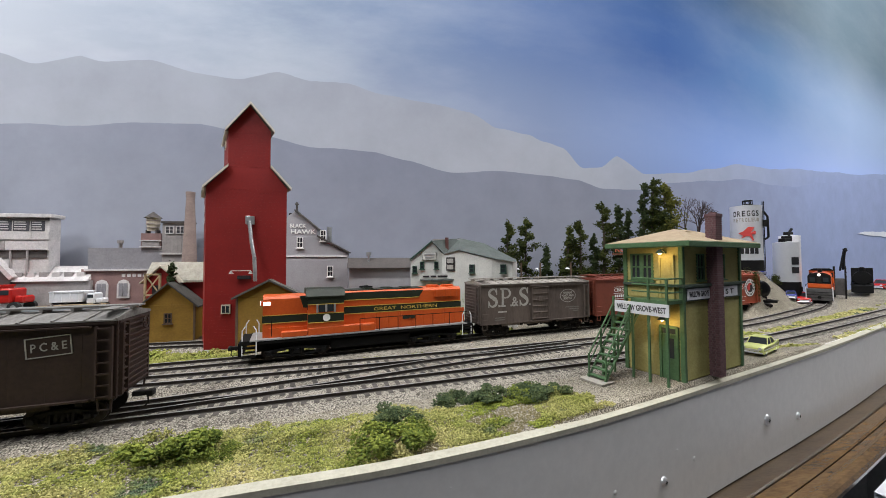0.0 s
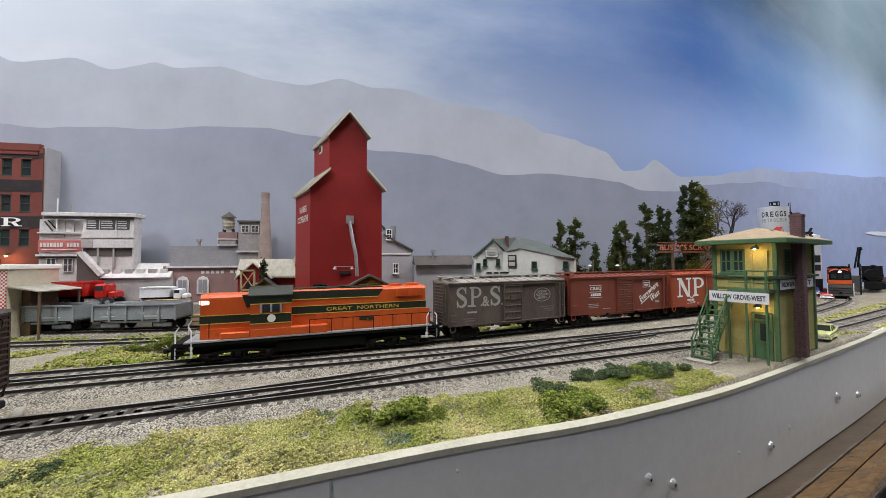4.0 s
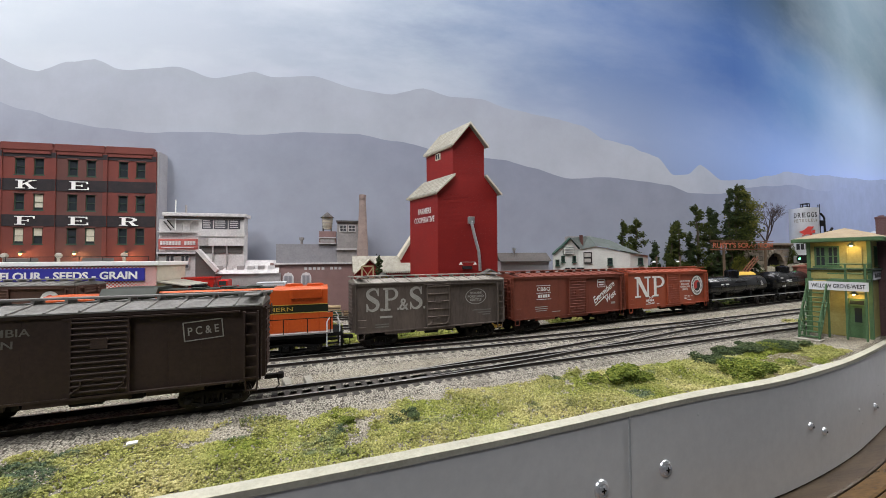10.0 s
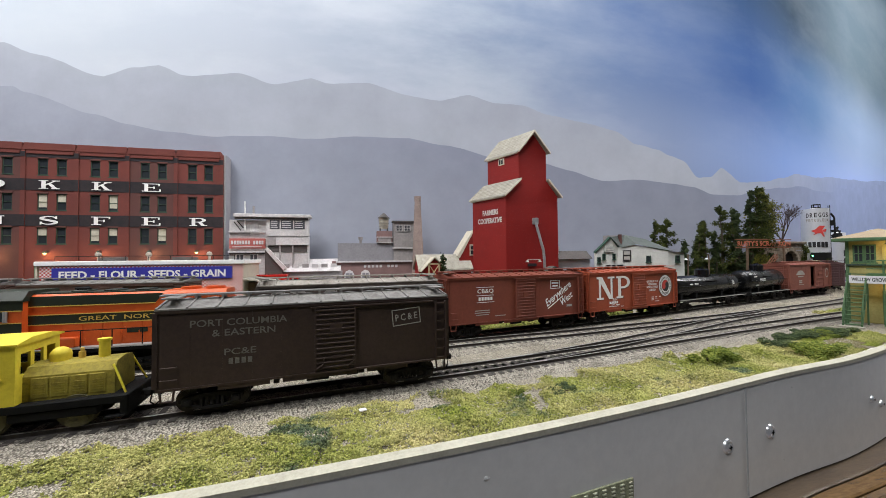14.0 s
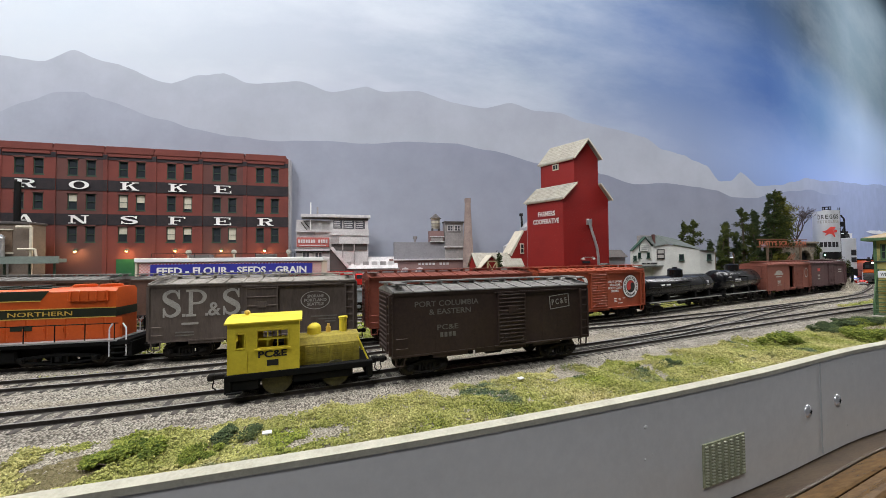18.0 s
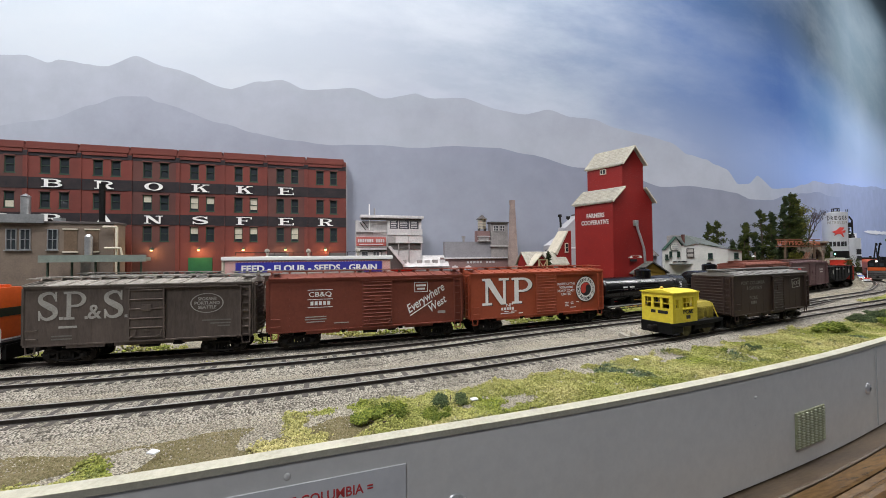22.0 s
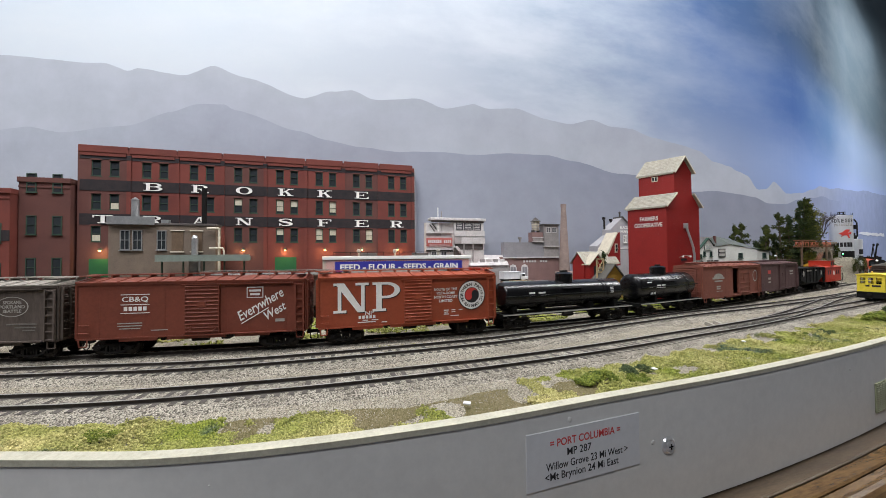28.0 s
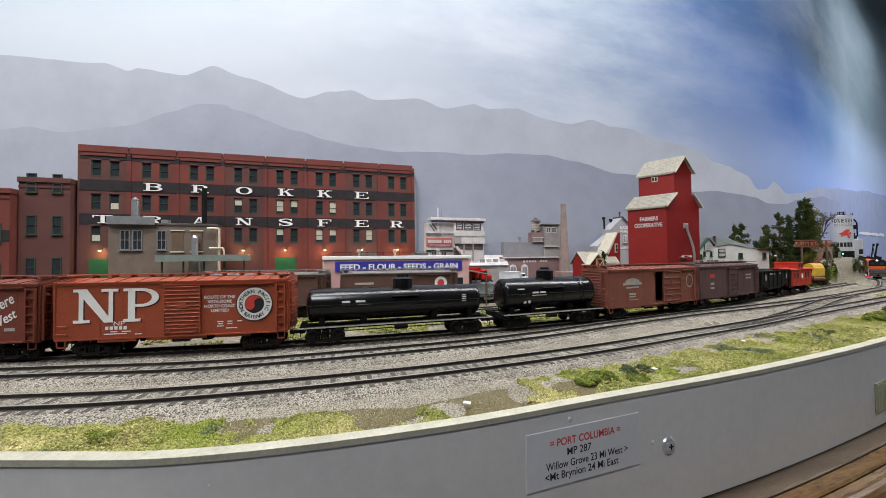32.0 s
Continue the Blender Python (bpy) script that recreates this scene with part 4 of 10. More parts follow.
def cbq_car():
    car = boxcar("red-brown boxcar with white slogan in script", M_boxred, M_boxred, ribs="louver", door=(-0.12, 0.22))
    text("CB&Q", 0.0046, M_white, car, on_side(-0.0360, 0.0362, HS), width=0.0150, bold=0.00005)
    bars(car, [(-0.0360, 0.0395, 0.0165, 0.0004), (-0.0360, 0.0330, 0.0165, 0.0004), (-0.0360, 0.0275, 0.0165, 0.0004)] + [(-0.0415 + 0.00275 * k, 0.0303, 0.0019, 0.0026) for k in range(5)], HS, M_white)
    bars(car, [(-0.039, 0.0210, 0.014, 0.0006), (-0.039, 0.0193, 0.014, 0.0006), (-0.039, 0.0176, 0.012, 0.0006), (-0.022, 0.0160, 0.010, 0.0006), (0.052, 0.0195, 0.006, 0.0020)], HS, M_dim)
    lean = Matrix.Rotation(radians(31), 4, "Z")
    text("Everywhere", 0.0092, M_white, car, on_side(0.0400, 0.0300, HS) @ lean, width=0.0330, bold=0.0001, shear=0.3)
    text("West", 0.0082, M_white, car, on_side(0.0490, 0.0262, HS) @ lean, width=0.0150, bold=0.0001, shear=0.3)
    m = Mesh().box(-0.014, 0.006, -0.0002, 0.0002, -0.00035, 0.00035, m=Matrix.Translation((0.0395, -HS - 0.0001, 0.0252)) @ Matrix.Rotation(radians(-31), 4, "Y"))
    part("script_swash", m, M_white, car)
    bars(car, [(0.036, 0.0425, 0.0105, 0.0005), (0.036, 0.0355, 0.0105, 0.0005), (0.0310, 0.039, 0.0005, 0.007), (0.0410, 0.039, 0.0005, 0.007), (0.036, 0.0402, 0.0075, 0.0014), (0.036, 0.0377, 0.0060, 0.0014)], HS, M_white, "emblem_box")
    return car


def np_car():
    car = boxcar("bright red-brown boxcar with large white NP initials and round emblem", M_npred, M_npred, ribs="louver", door=(-0.12, 0.23))
    for ch, x, w in (("N", -0.0460, 0.0250), ("P", -0.0205, 0.0205)):
        serif_letter(ch, 0.0215, w, M_inkblack, car, Matrix.Translation((x + 0.0007, -HS + 0.00008, 0.0323)), "black shadow edge of the initial", "letter_shadow")
        serif_letter(ch, 0.0215, w, M_white, car, Matrix.Translation((x, -HS - 0.0001, 0.0328)), "large white initial")
    text("NP", 0.0040, M_white, car, on_side(-0.033, 0.0212, HS), width=0.0062)
    bars(car, [(-0.0400 + 0.0026 * k, 0.0183, 0.0018, 0.0022) for k in range(5)] + [ (-0.036, 0.0160, 0.004, 0.0006), (-0.029, 0.0160, 0.005, 0.0006), (-0.035, 0.0146, 0.013, 0.0006), (-0.022, 0.0140, 0.004, 0.0006), (0.0265, 0.0200, 0.004, 0.0006), (0.0265, 0.0185, 0.003, 0.0006), (0.0265, 0.0170, 0.004, 0.0006), (0.0325, 0.0200, 0.003, 0.0006), (0.0325, 0.0185, 0.003, 0.0006), (0.0385, 0.0200, 0.003, 0.0006), (0.0335, 0.0155, 0.007, 0.0006)], HS, M_white)
    for k, w in enumerate(("ROUTE OF THE", "VISTA-DOME", "NORTH COAST", "LIMITED")):
        text(w, 0.0029, M_white, car, on_side(0.0262, 0.0365 - 0.0030 * k, HS), width=(0.0190, 0.0150, 0.0190, 0.0110)[k], bold=0.00006)
    disc(car, 0.0480, 0.0312, 0.0117, HS, M_inkblack, "emblem_rim", 0.00045)
    disc(car, 0.0480, 0.0312, 0.0111, HS, M_white, "emblem_field", 0.00055)
    disc(car, 0.0480, 0.0312, 0.0062, HS, M_inkblack, "emblem_core", 0.00065)
    v = []
    R = 0.0058
    for k in range(25):
        w = math.pi * k / 24 + 0.35
        v.append((R * math.cos(w), R * math.sin(w)))
    for k in range(13):
        w = math.pi * k / 12 + 0.35
        v.append((-R / 2 * math.cos(0.35) + R / 2 * math.cos(math.pi + w - 0.35 + 0.35), -R / 2 * math.sin(0.35) + R / 2 * math.sin(math.pi + w)))
    for k in range(13):
        w = math.pi - math.pi * k / 12 + 0.35
        v.append((R / 2 * math.cos(0.35) + R / 2 * math.cos(w), R / 2 * math.sin(0.35) + R / 2 * math.sin(w)))
    m = Mesh().add([(0.0480 + a, -HS - 0.00075, 0.0312 + b) for a, b in v], [tuple(range(len(v)))])
    part("emblem_comma", m, M_redmark, car)
    arc_words(car, "NORTHERN PACIFIC", 0.0480, 0.0312, 0.00865, 205, -25, 0.0034)
    arc_words(car, "RAILWAY", 0.0480, 0.0312, 0.00865, 232, 308, 0.0034, False)
    return car


def arc_words(car, words, cx, cz, r, a0, a1, size, over=True):
    """Letters set round a circle."""
    n = len(words)
    for i, ch in enumerate(words):
        if ch == " ":
            continue
        w = radians(a0 + (a1 - a0) * i / (n - 1))
        turn = math.degrees(w) - 90 if over else math.degrees(w) + 90
        text(ch, size, M_inkblack, car, Matrix.Translation((cx + r * math.cos(w), -HS - 0.0007, cz + r * math.sin(w))) @ FACE @ Matrix.Rotation(radians(turn), 4, "Z"), bold=0.00008, name="emblem_letter")


def pce_car():
    car = boxcar("dark brown boxcar with faded grey lettering", M_pcebrown, M_pceroof, L=0.124, W=0.0310, eave=0.0435, ribs="louver", door=(-0.06, 0.27))
    h = 0.0155
    text("PORT COLUMBIA", 0.0040, M_faint, car, on_side(-0.0325, 0.0375, h), width=0.0365, bold=0.00004)
    text("& EASTERN", 0.0040, M_faint, car, on_side(-0.0310, 0.0332, h), width=0.0240, bold=0.00004)
    text("PC&E", 0.0038, M_faint, car, on_side(-0.0325, 0.0250, h), width=0.0120, bold=0.00002)
    bars(car, [(-0.0361 + 0.0024 * k, 0.0210, 0.0016, 0.0024) for k in range(4)], h, M_faint)
    lean = Matrix.Rotation(radians(5), 4, "Z")
    text("P C & E", 0.0046, M_dim, car, on_side(0.0405, 0.0345, h) @ lean, width=0.0112, bold=0.00008)
    m = Mesh()
    for a, b, c, d in ((-0.0072, 0.0072, 0.0036, 0.0040), (-0.0072, 0.0072, -0.0040, -0.0036), (-0.0072, -0.0068, -0.004, 0.004), (0.0068, 0.0072, -0.004, 0.004)):
        m.box(a, b, -0.0002, 0.0002, c, d, m=Matrix.Translation((0.0405, -h - 0.0001, 0.0345)) @ Matrix.Rotation(radians(-5), 4, "Y"))
    part("emblem_box", m, M_dim, car)
    return car


def silver_car():
    car = boxcar("faded red boxcar with its side door open", M_silver_red, M_silver_red, L=0.140, ribs="panel", door=(-0.05, 0.36), open_door=True)
    m = Mesh()
    n = 20
    v = [(-0.036 + 0.011 * math.cos(math.pi * k / n), -HS - 0.0002, 0.0345 + 0.0045 * math.sin(math.pi * k / n)) for k in range(n + 1)]
    part("emblem", m.add(v, [tuple(range(n + 1))]), M_dim, car, "pale arched emblem")
    bars(car, [(-0.036, 0.0335, 0.027, 0.0022), (-0.036, 0.0300, 0.018, 0.0016), (-0.036, 0.0235, 0.009, 0.0018), (-0.036, 0.0210, 0.009, 0.0014), (-0.034, 0.0180, 0.014, 0.0006)], HS, M_dim)
    ring(car, 0.056, 0.0335, 0.0050, 0.0062, HS, M_dim, "round_emblem", k=1.2)
    return car


def violet_car():
    car = boxcar("dull dark brown boxcar with small markings", M_violet, M_violet, L=0.140, ribs="panel", door=(-0.1, 0.25))
    bars(car, [(-0.043, 0.0365, 0.010, 0.0045)], HS, M_redmark, "red_emblem")
    bars(car, [(-0.043, 0.0275, 0.008, 0.0028), (-0.043, 0.0225, 0.008, 0.0020), (0.045, 0.0355, 0.015, 0.0018), (0.045, 0.0315, 0.013, 0.0018)], HS, M_dim)
    return car


def tank_car(L, r, label, dome_x=0.0, marks=True):
    car = thing("tank_car", Matrix.Identity(4), label, "tank car", "rolling stock")
    zc = 0.0145 + r
    m = Mesh()
    n, c = 28, 6
    prof = [(-L / 2 + 0.0045 - 0.0045 * math.cos(math.pi / 2 * k / c), r * math.sin(math.pi / 2 * k / c) ** 0.7) for k in range(c + 1)]
    prof += [(-a, b) for a, b in reversed(prof)]
    prof[0], prof[-1] = (prof[0][0], 0.0004), (prof[-1][0], 0.0004)
    v = [(x, q * math.cos(2 * math.pi * i / n), zc + q * math.sin(2 * math.pi * i / n)) for x, q in prof for i in range(n)]
    f = [(k * n + i, k * n + (i + 1) % n, (k + 1) * n + (i + 1) % n, (k + 1) * n + i) for k in range(len(prof) - 1) for i in range(n)]
    part("tank", m.add(v, f, True), M_tank, car, "glossy black riveted cylinder")
    for x in (-L * 0.34, -L * 0.31, -L * 0.1, L * 0.1, L * 0.31, L * 0.34):
        b = Mesh()
        for i in range(n):
            p, q = 2 * math.pi * i / n, 2 * math.pi * (i + 1) / n
            b.add([(x - 0.0006, (r + 0.0002) * math.cos(w), zc + (r + 0.0002) * math.sin(w)) for w in (p, q)] + [(x + 0.0006, (r + 0.0002) * math.cos(w), zc + (r + 0.0002) * math.sin(w)) for w in (q, p)], [(0, 1, 2, 3)], True)
        part("tank_band", b, M_tank, car)
    d = Mesh().tube((dome_x, 0, zc + r * 0.85), (dome_x, 0, zc + r + 0.0062), 0.0078, 20).tube((dome_x, 0, zc + r + 0.0062), (dome_x, 0, zc + r + 0.0076), 0.0078, 20, 0.0055)
    dome = part("dome", d, M_tank, car)
    part("hatch", Mesh().tube((dome_x, 0, zc + r + 0.0074), (dome_x, 0, zc + r + 0.0088), 0.0026, 12).box(dome_x - 0.0045, dome_x + 0.0045, -0.0004, 0.0004, zc + r + 0.0076, zc + r + 0.0092), M_black, dome)
    part("dome_walk", Mesh().box(dome_x - 0.0105, dome_x + 0.0105, -r - 0.0012, -r + 0.0045, zc + 0.0052, zc + 0.0060, 0.0002), M_black, car)
    w = Mesh()
    for s in (-1, 1):
        w.box(-L / 2 - 0.004, L / 2 + 0.004, s * 0.0145 - 0.0020, s * 0.0145 + 0.0020, 0.0122, 0.0130)
    w.box(-L / 2 - 0.004, L / 2 + 0.004, -0.0035, 0.0035, 0.0088, 0.0130)
    for s in (-1, 1):
        w.box(s * (L / 2 + 0.002) - 0.002, s * (L / 2 + 0.002) + 0.002, -0.0150, 0.0150, 0.0095, 0.0130)
        for k in (0.42, 0.2):
            w.box(s * L * k - 0.002, s * L * k + 0.002, -0.0105, 0.0105, 0.0125, 0.0185)
    part("frame", w, M_black, car)
    part("walk_edge", Mesh().box(-L / 2 - 0.004, L / 2 + 0.004, -0.0168, -0.0165, 0.0122, 0.0131), M_dim, car, "pale worn edge of the running board")
    h = Mesh()
    for s in (-1, 1):
        h.line([(-L / 2, s * (r + 0.0012), zc + 0.001), (L / 2, s * (r + 0.0012), zc + 0.001)], 0.00035, 5)
    part("handrail", h, M_black, car)
    part("brake_gear", Mesh().tube((-0.004, -0.008, 0.0085), (0.006, -0.008, 0.0085), 0.0021, 10).line([(-L * 0.3, -0.006, 0.0075), (L * 0.3, -0.006, 0.0075)], 0.0004, 5), M_dust, car)
    for s in (-1, 1):
        truck(car, s * (L / 2 - 0.0135), base=0.0178)
        coupler(car, s * (L / 2 + 0.003), s)
    if marks:
        k = Mesh()
        for x, z, a, b in marks:
            y = -math.sqrt(max(r * r - (z - zc) ** 2, 1e-8))
            k.box(x - a / 2, x + a / 2, y - 0.0003, y + 0.0005, z - b / 2, z + b / 2)
        part("stencil", k, M_white, car)
    return car


def hopper_car():
    car = thing("hopper_car", Matrix.Identity(4), "dark grey open hopper car with sloped ends", "hopper car", "rolling stock")
    L, h, top = 0.118, 0.0152, 0.0385
    for s in (-1, 1):
        m = Mesh()
        y0, y1 = (h - 0.001, h) if s > 0 else (-h, -h + 0.001)
        m.side([(-L / 2, 0.024), (-L * 0.2, 0.013), (L * 0.2, 0.013), (L / 2, 0.024), (L / 2, top), (-L / 2, top)], y0, y1)
        for k in range(8):
            x = -L / 2 + 0.004 + (L - 0.008) * k / 7
            z = 0.024 if abs(x) > L * 0.3 else 0.015
            m.box(x - 0.0005, x + 0.0005, min(s * h, s * (h + 0.001)), max(s * h, s * (h + 0.001)), z, top)
        m.box(-L / 2, L / 2, min(s * h, s * (h + 0.0012)), max(s * h, s * (h + 0.0012)), top - 0.0012, top)
        part("side_sheet", m, M_black, car)
        e = Mesh()
        x = s * L / 2
        e.box(min(x, x - s * 0.001), max(x, x - s * 0.001), -h, h, 0.024, top)
        e.add([(x, -h, 0.024), (x, h, 0.024), (s * L * 0.22, h, 0.013), (s * L * 0.22, -h, 0.013)], [(0, 1, 2, 3)])
        for y in (-h + 0.001, h - 0.001):
            e.box(x - 0.0008, x + 0.0008, y - 0.0008, y + 0.0008, 0.011, 0.024)
        part("end_slope", e, M_black, car)
        ladder(car, s * (L / 2 - 0.004), -h - 0.0012, 0.015, top - 0.002, M_black)
        truck(car, s * (L / 2 - 0.0175), base=0.0178)
        coupler(car, x, s)
    part("load", coal_heap(L - 0.004, h * 2 - 0.003, 0.0365), M_black, car, "heap of black coal")
    part("frame", Mesh().box(-L / 2, L / 2, -0.003, 0.003, 0.0085, 0.013), M_dust, car)
    bars(car, [(-0.010, 0.0335, 0.020, 0.0022), (0.022, 0.0335, 0.008, 0.0022)], h, M_dim)
    disc(car, -0.036, 0.029, 0.0045, h, M_dim, "round_emblem", 0.0003)
    disc(car, 0.044, 0.029, 0.0038, h, M_dim, "round_emblem", 0.0003)
    return car


def coal_heap(lx, ly, z):
    v, f = [], []
    nx, ny = 26, 8
    for i in range(nx + 1):
        for j in range(ny + 1):
            x, y = -lx / 2 + lx * i / nx, -ly / 2 + ly * j / ny
            e = min(1, 4 * min(i / nx, 1 - i / nx)) * min(1, 3 * min(j / ny, 1 - j / ny))
            v.append((x, y, z - 0.003 + 0.005 * e + 0.0015 * noise.noise((x * 300, y * 300, 1))))
    for i in range(nx):
        for j in range(ny):
            a = i * (ny + 1) + j
            f.append((a, a + ny + 1, a + ny + 2, a + 1))
    return Mesh().add(v, f)


def caboose():
    car = thing("caboose", Matrix.Identity(4), "bright red caboose with a cupola and end platforms", "caboose", "rolling stock")
    L, h = 0.084, 0.0152
    m = Mesh().box(-L / 2, L / 2, -h, h, 0.0115, 0.0365)
    for k in range(16):
        x = -L / 2 + L * k / 15
        m.box(x - 0.0002, x + 0.0002, -h - 0.0002, h + 0.0002, 0.012, 0.036)
    body = part("body", m, M_caboose, car)
    part("roof", Mesh().end([(-h - 0.0012, 0.0365), (h + 0.0012, 0.0365), (h + 0.0012, 0.0371), (0, 0.0398), (-h - 0.0012, 0.0371)], -L / 2 - 0.011, L / 2 + 0.011), M_caboose, car)
    part("cupola", Mesh().box(-0.012, 0.010, -h + 0.001, h - 0.001, 0.0375, 0.0470).box(-0.0135, 0.0115, -h, h, 0.0470, 0.0480), M_caboose, car)
    for x in (-0.030, -0.018, 0.018, 0.030):
        part("window", Mesh().box(x - 0.0024, x + 0.0024, -h - 0.0004, -h + 0.0002, 0.024, 0.0315), M_inkblack, body)
    for x in (-0.007, 0.005):
        part("cupola_window", Mesh().box(x - 0.0032, x + 0.0032, -h + 0.0006, -h + 0.0012, 0.0405, 0.0455), M_inkblack, car)
    disc(car, 0.0, 0.0265, 0.0042, h, M_white, "round_emblem", 0.0004)
    for s in (-1, 1):
        part("platform", Mesh().box(min(s * L / 2, s * (L / 2 + 0.011)), max(s * L / 2, s * (L / 2 + 0.011)), -h, h, 0.0105, 0.0122).line([(s * (L / 2 + 0.0105), -h, 0.012), (s * (L / 2 + 0.0105), -h, 0.024), (s * (L / 2 + 0.0105), h, 0.024), (s * (L / 2 + 0.0105), h, 0.012)], 0.0004, 5), M_black, car)
        truck(car, s * (L / 2 - 0.012), base=0.0170)
        coupler(car, s * (L / 2 + 0.010), s)
    part("smoke_jack", Mesh().tube((0.024, 0.004, 0.038), (0.024, 0.004, 0.046), 0.0012, 8).tube((0.024, 0.004, 0.046), (0.024, 0.004, 0.0475), 0.0019, 8), M_black, car)
    part("running_board", Mesh().box(-L / 2 - 0.010, -0.0138, -0.003, 0.003, 0.0400, 0.0407).box(0.0118, L / 2 + 0.010, -0.003, 0.003, 0.0400, 0.0407), M_caboose, car)
    return car


# ---- locomotives ----
M_orange = material("locomotive_orange", (0.62, 0.105, 0.018), (0.50, 0.078, 0.014), 0.42, scale=60, fine=500, bump=0.04)
M_green = material("dark_olive_green", (0.022, 0.029, 0.017), (0.013, 0.017, 0.010), 0.5, scale=60, fine=500, bump=0.04)
M_gold = plain("gold_stripe", (0.62, 0.42, 0.08), 0.4)
M_silver = material("silver_sill", (0.48, 0.48, 0.48), (0.30, 0.30, 0.30), 0.45, 0.5, scale=80, fine=500)
M_handrail = plain("white_handrail", (0.75, 0.75, 0.78), 0.4)
M_glass = plain("dark_glass", (0.03, 0.035, 0.04), 0.08)
M_headlight = plain("headlight", (1.0, 0.93, 0.85), 0.3, glow=1.6)
M_wheelgrime = material("wheel_grime", (0.13, 0.115, 0.045), (0.06, 0.05, 0.03), 0.7, scale=200, fine=900)
M_yellow = material("switcher_yellow", (0.78, 0.63, 0.055), (0.62, 0.48, 0.04), 0.5, scale=90, fine=700, bump=0.1)
M_grime = material("yellow_grime", (0.40, 0.32, 0.045), (0.17, 0.13, 0.025), 0.75, scale=120, fine=700, bump=0.1)


def diesel():
    """A six-axle road switcher in orange and green, its short hood leading."""
    lo = thing("diesel_locomotive", Matrix.Identity(4), "orange and dark green diesel locomotive with gold lettering", "locomotive", "rolling stock")
    L = 0.178
    f = Mesh().box(-L / 2, L / 2, -0.0148, 0.0148, 0.0118, 0.0146, 0.0003)
    f.box(-0.020, 0.022, -0.0118, 0.0118, 0.0042, 0.0118, 0.0015)
    f.box(-L / 2 - 0.001, -L / 2 + 0.002, -0.0135, 0.0135, 0.0045, 0.0130)
    f.box(L / 2 - 0.002, L / 2 + 0.001, -0.0135, 0.0135, 0.0045, 0.0130)
    f.box(-L / 2 + 0.01, L / 2 - 0.01, -0.0100, 0.0100, 0.006, 0.012)
    f.box(-0.030, 0.032, -0.0128, 0.0128, 0.0035, 0.0110, 0.0010)
    part("frame", f, M_black, lo, "black underframe with fuel tank")
    part("sill_stripe", Mesh().box(-L / 2 + 0.006, L / 2 - 0.006, -0.0151, 0.0151, 0.0140, 0.0149), M_silver, lo, "silver stripe along the deck")
    z0, zt = 0.0148, 0.0455
    hw = 0.0098
    x0, xc0, xc1, x1 = -L / 2 + 0.0135, -0.046, -0.0205, L / 2 - 0.0095

    def hood(a, b, top, w=hw, c=0.0022):
        return [(-w, z0), (w, z0), (w, top - c), (w - c, top), (-w + c, top), (-w, top - c)]

    h = Mesh().end(hood(0, 0, zt - 0.0018), x0, xc0)
    h.end([(-hw - 0.001, z0), (hw + 0.001, z0), (hw + 0.001, 0.0215), (-hw - 0.001, 0.0215)], x0 + 0.004, xc0)
    sh = part("short_hood", h, M_orange, lo, "orange short hood")
    lh = part("long_hood", Mesh().end(hood(0, 0, zt), xc1, x1), M_orange, lo, "orange long hood with door panels")
    lowbox = part("battery_box", Mesh().box(xc0, xc1 + 0.024, -0.0142, -hw, z0, 0.0205, 0.0006).box(x0 + 0.012, xc0, -0.0138, -hw, z0, 0.0190, 0.0006), M_orange, lo)
    cab = part("cab", Mesh().end([(-0.0140, z0), (0.0140, z0), (0.0140, 0.0425), (0.0105, 0.0465), (-0.0105, 0.0465), (-0.0140, 0.0425)], xc0, xc1), M_orange, lo, "crew cab")
    part("cab_roof", Mesh().end([(-0.0148, 0.0418), (-0.0148, 0.0426), (-0.0108, 0.0475), (0.0108, 0.0475), (0.0148, 0.0426), (0.0148, 0.0418)], xc0 - 0.0012, xc1 + 0.0008), M_green, cab, "dark green cab roof")
    # green top of the long hood with a slanted end, and the broad green band
    xa = 0.045
    for s in (-1, 1):
        y = s * (hw + 0.00015)
        m = Mesh().side([(xc1, 0.0385), (xa - 0.004, 0.0385), (xa, zt - 0.0015), (xc1, zt - 0.0015)], min(y, y - s * 0.0004), max(y, y - s * 0.0004))
        part("green_panel", m, M_green, lh, "dark green upper panel")
        part("green_band", Mesh().box(xc1, x1, min(y, y - s * 0.0004), max(y, y - s * 0.0004), 0.0282, 0.0333), M_green, lh, "dark green lettering band")
        part("green_band", Mesh().box(x0, xc0, min(y, y - s * 0.0004), max(y, y - s * 0.0004), 0.0250, 0.0300), M_green, sh)
        yc = s * 0.01415
        part("green_band", Mesh().box(xc0, xc1, min(yc, yc - s * 0.0004), max(yc, yc - s * 0.0004), 0.0240, 0.0300), M_green, cab)
        part("green_panel", Mesh().box(xc0 - 0.0002, xc1 + 0.0002, min(yc, yc - s * 0.0004), max(yc, yc - s * 0.0004), 0.0370, 0.0425), M_green, cab)
        part("green_panel", Mesh().side([(xc0 - 0.0055, zt - 0.0025), (xc0 - 0.0028, 0.0345), (xc0, 0.0345), (xc0, zt - 0.0025)], min(y, y - s * 0.0004), max(y, y - s * 0.0004)), M_green, sh)
        g = Mesh()
        for a, b, zs, yy in ((xc1, x1, (0.0280, 0.0335), y), (x0, xc0, (0.0248, 0.0302), y), (xc0, xc1, (0.0238, 0.0302), yc), (xc1, xa - 0.004, (0.0383,), y), (xc0, xc1, (0.0368,), yc)):
            for z in zs:
                g.box(a, b, min(yy, yy + s * 0.0002), max(yy, yy + s * 0.0002), z - 0.00025, z + 0.00025)
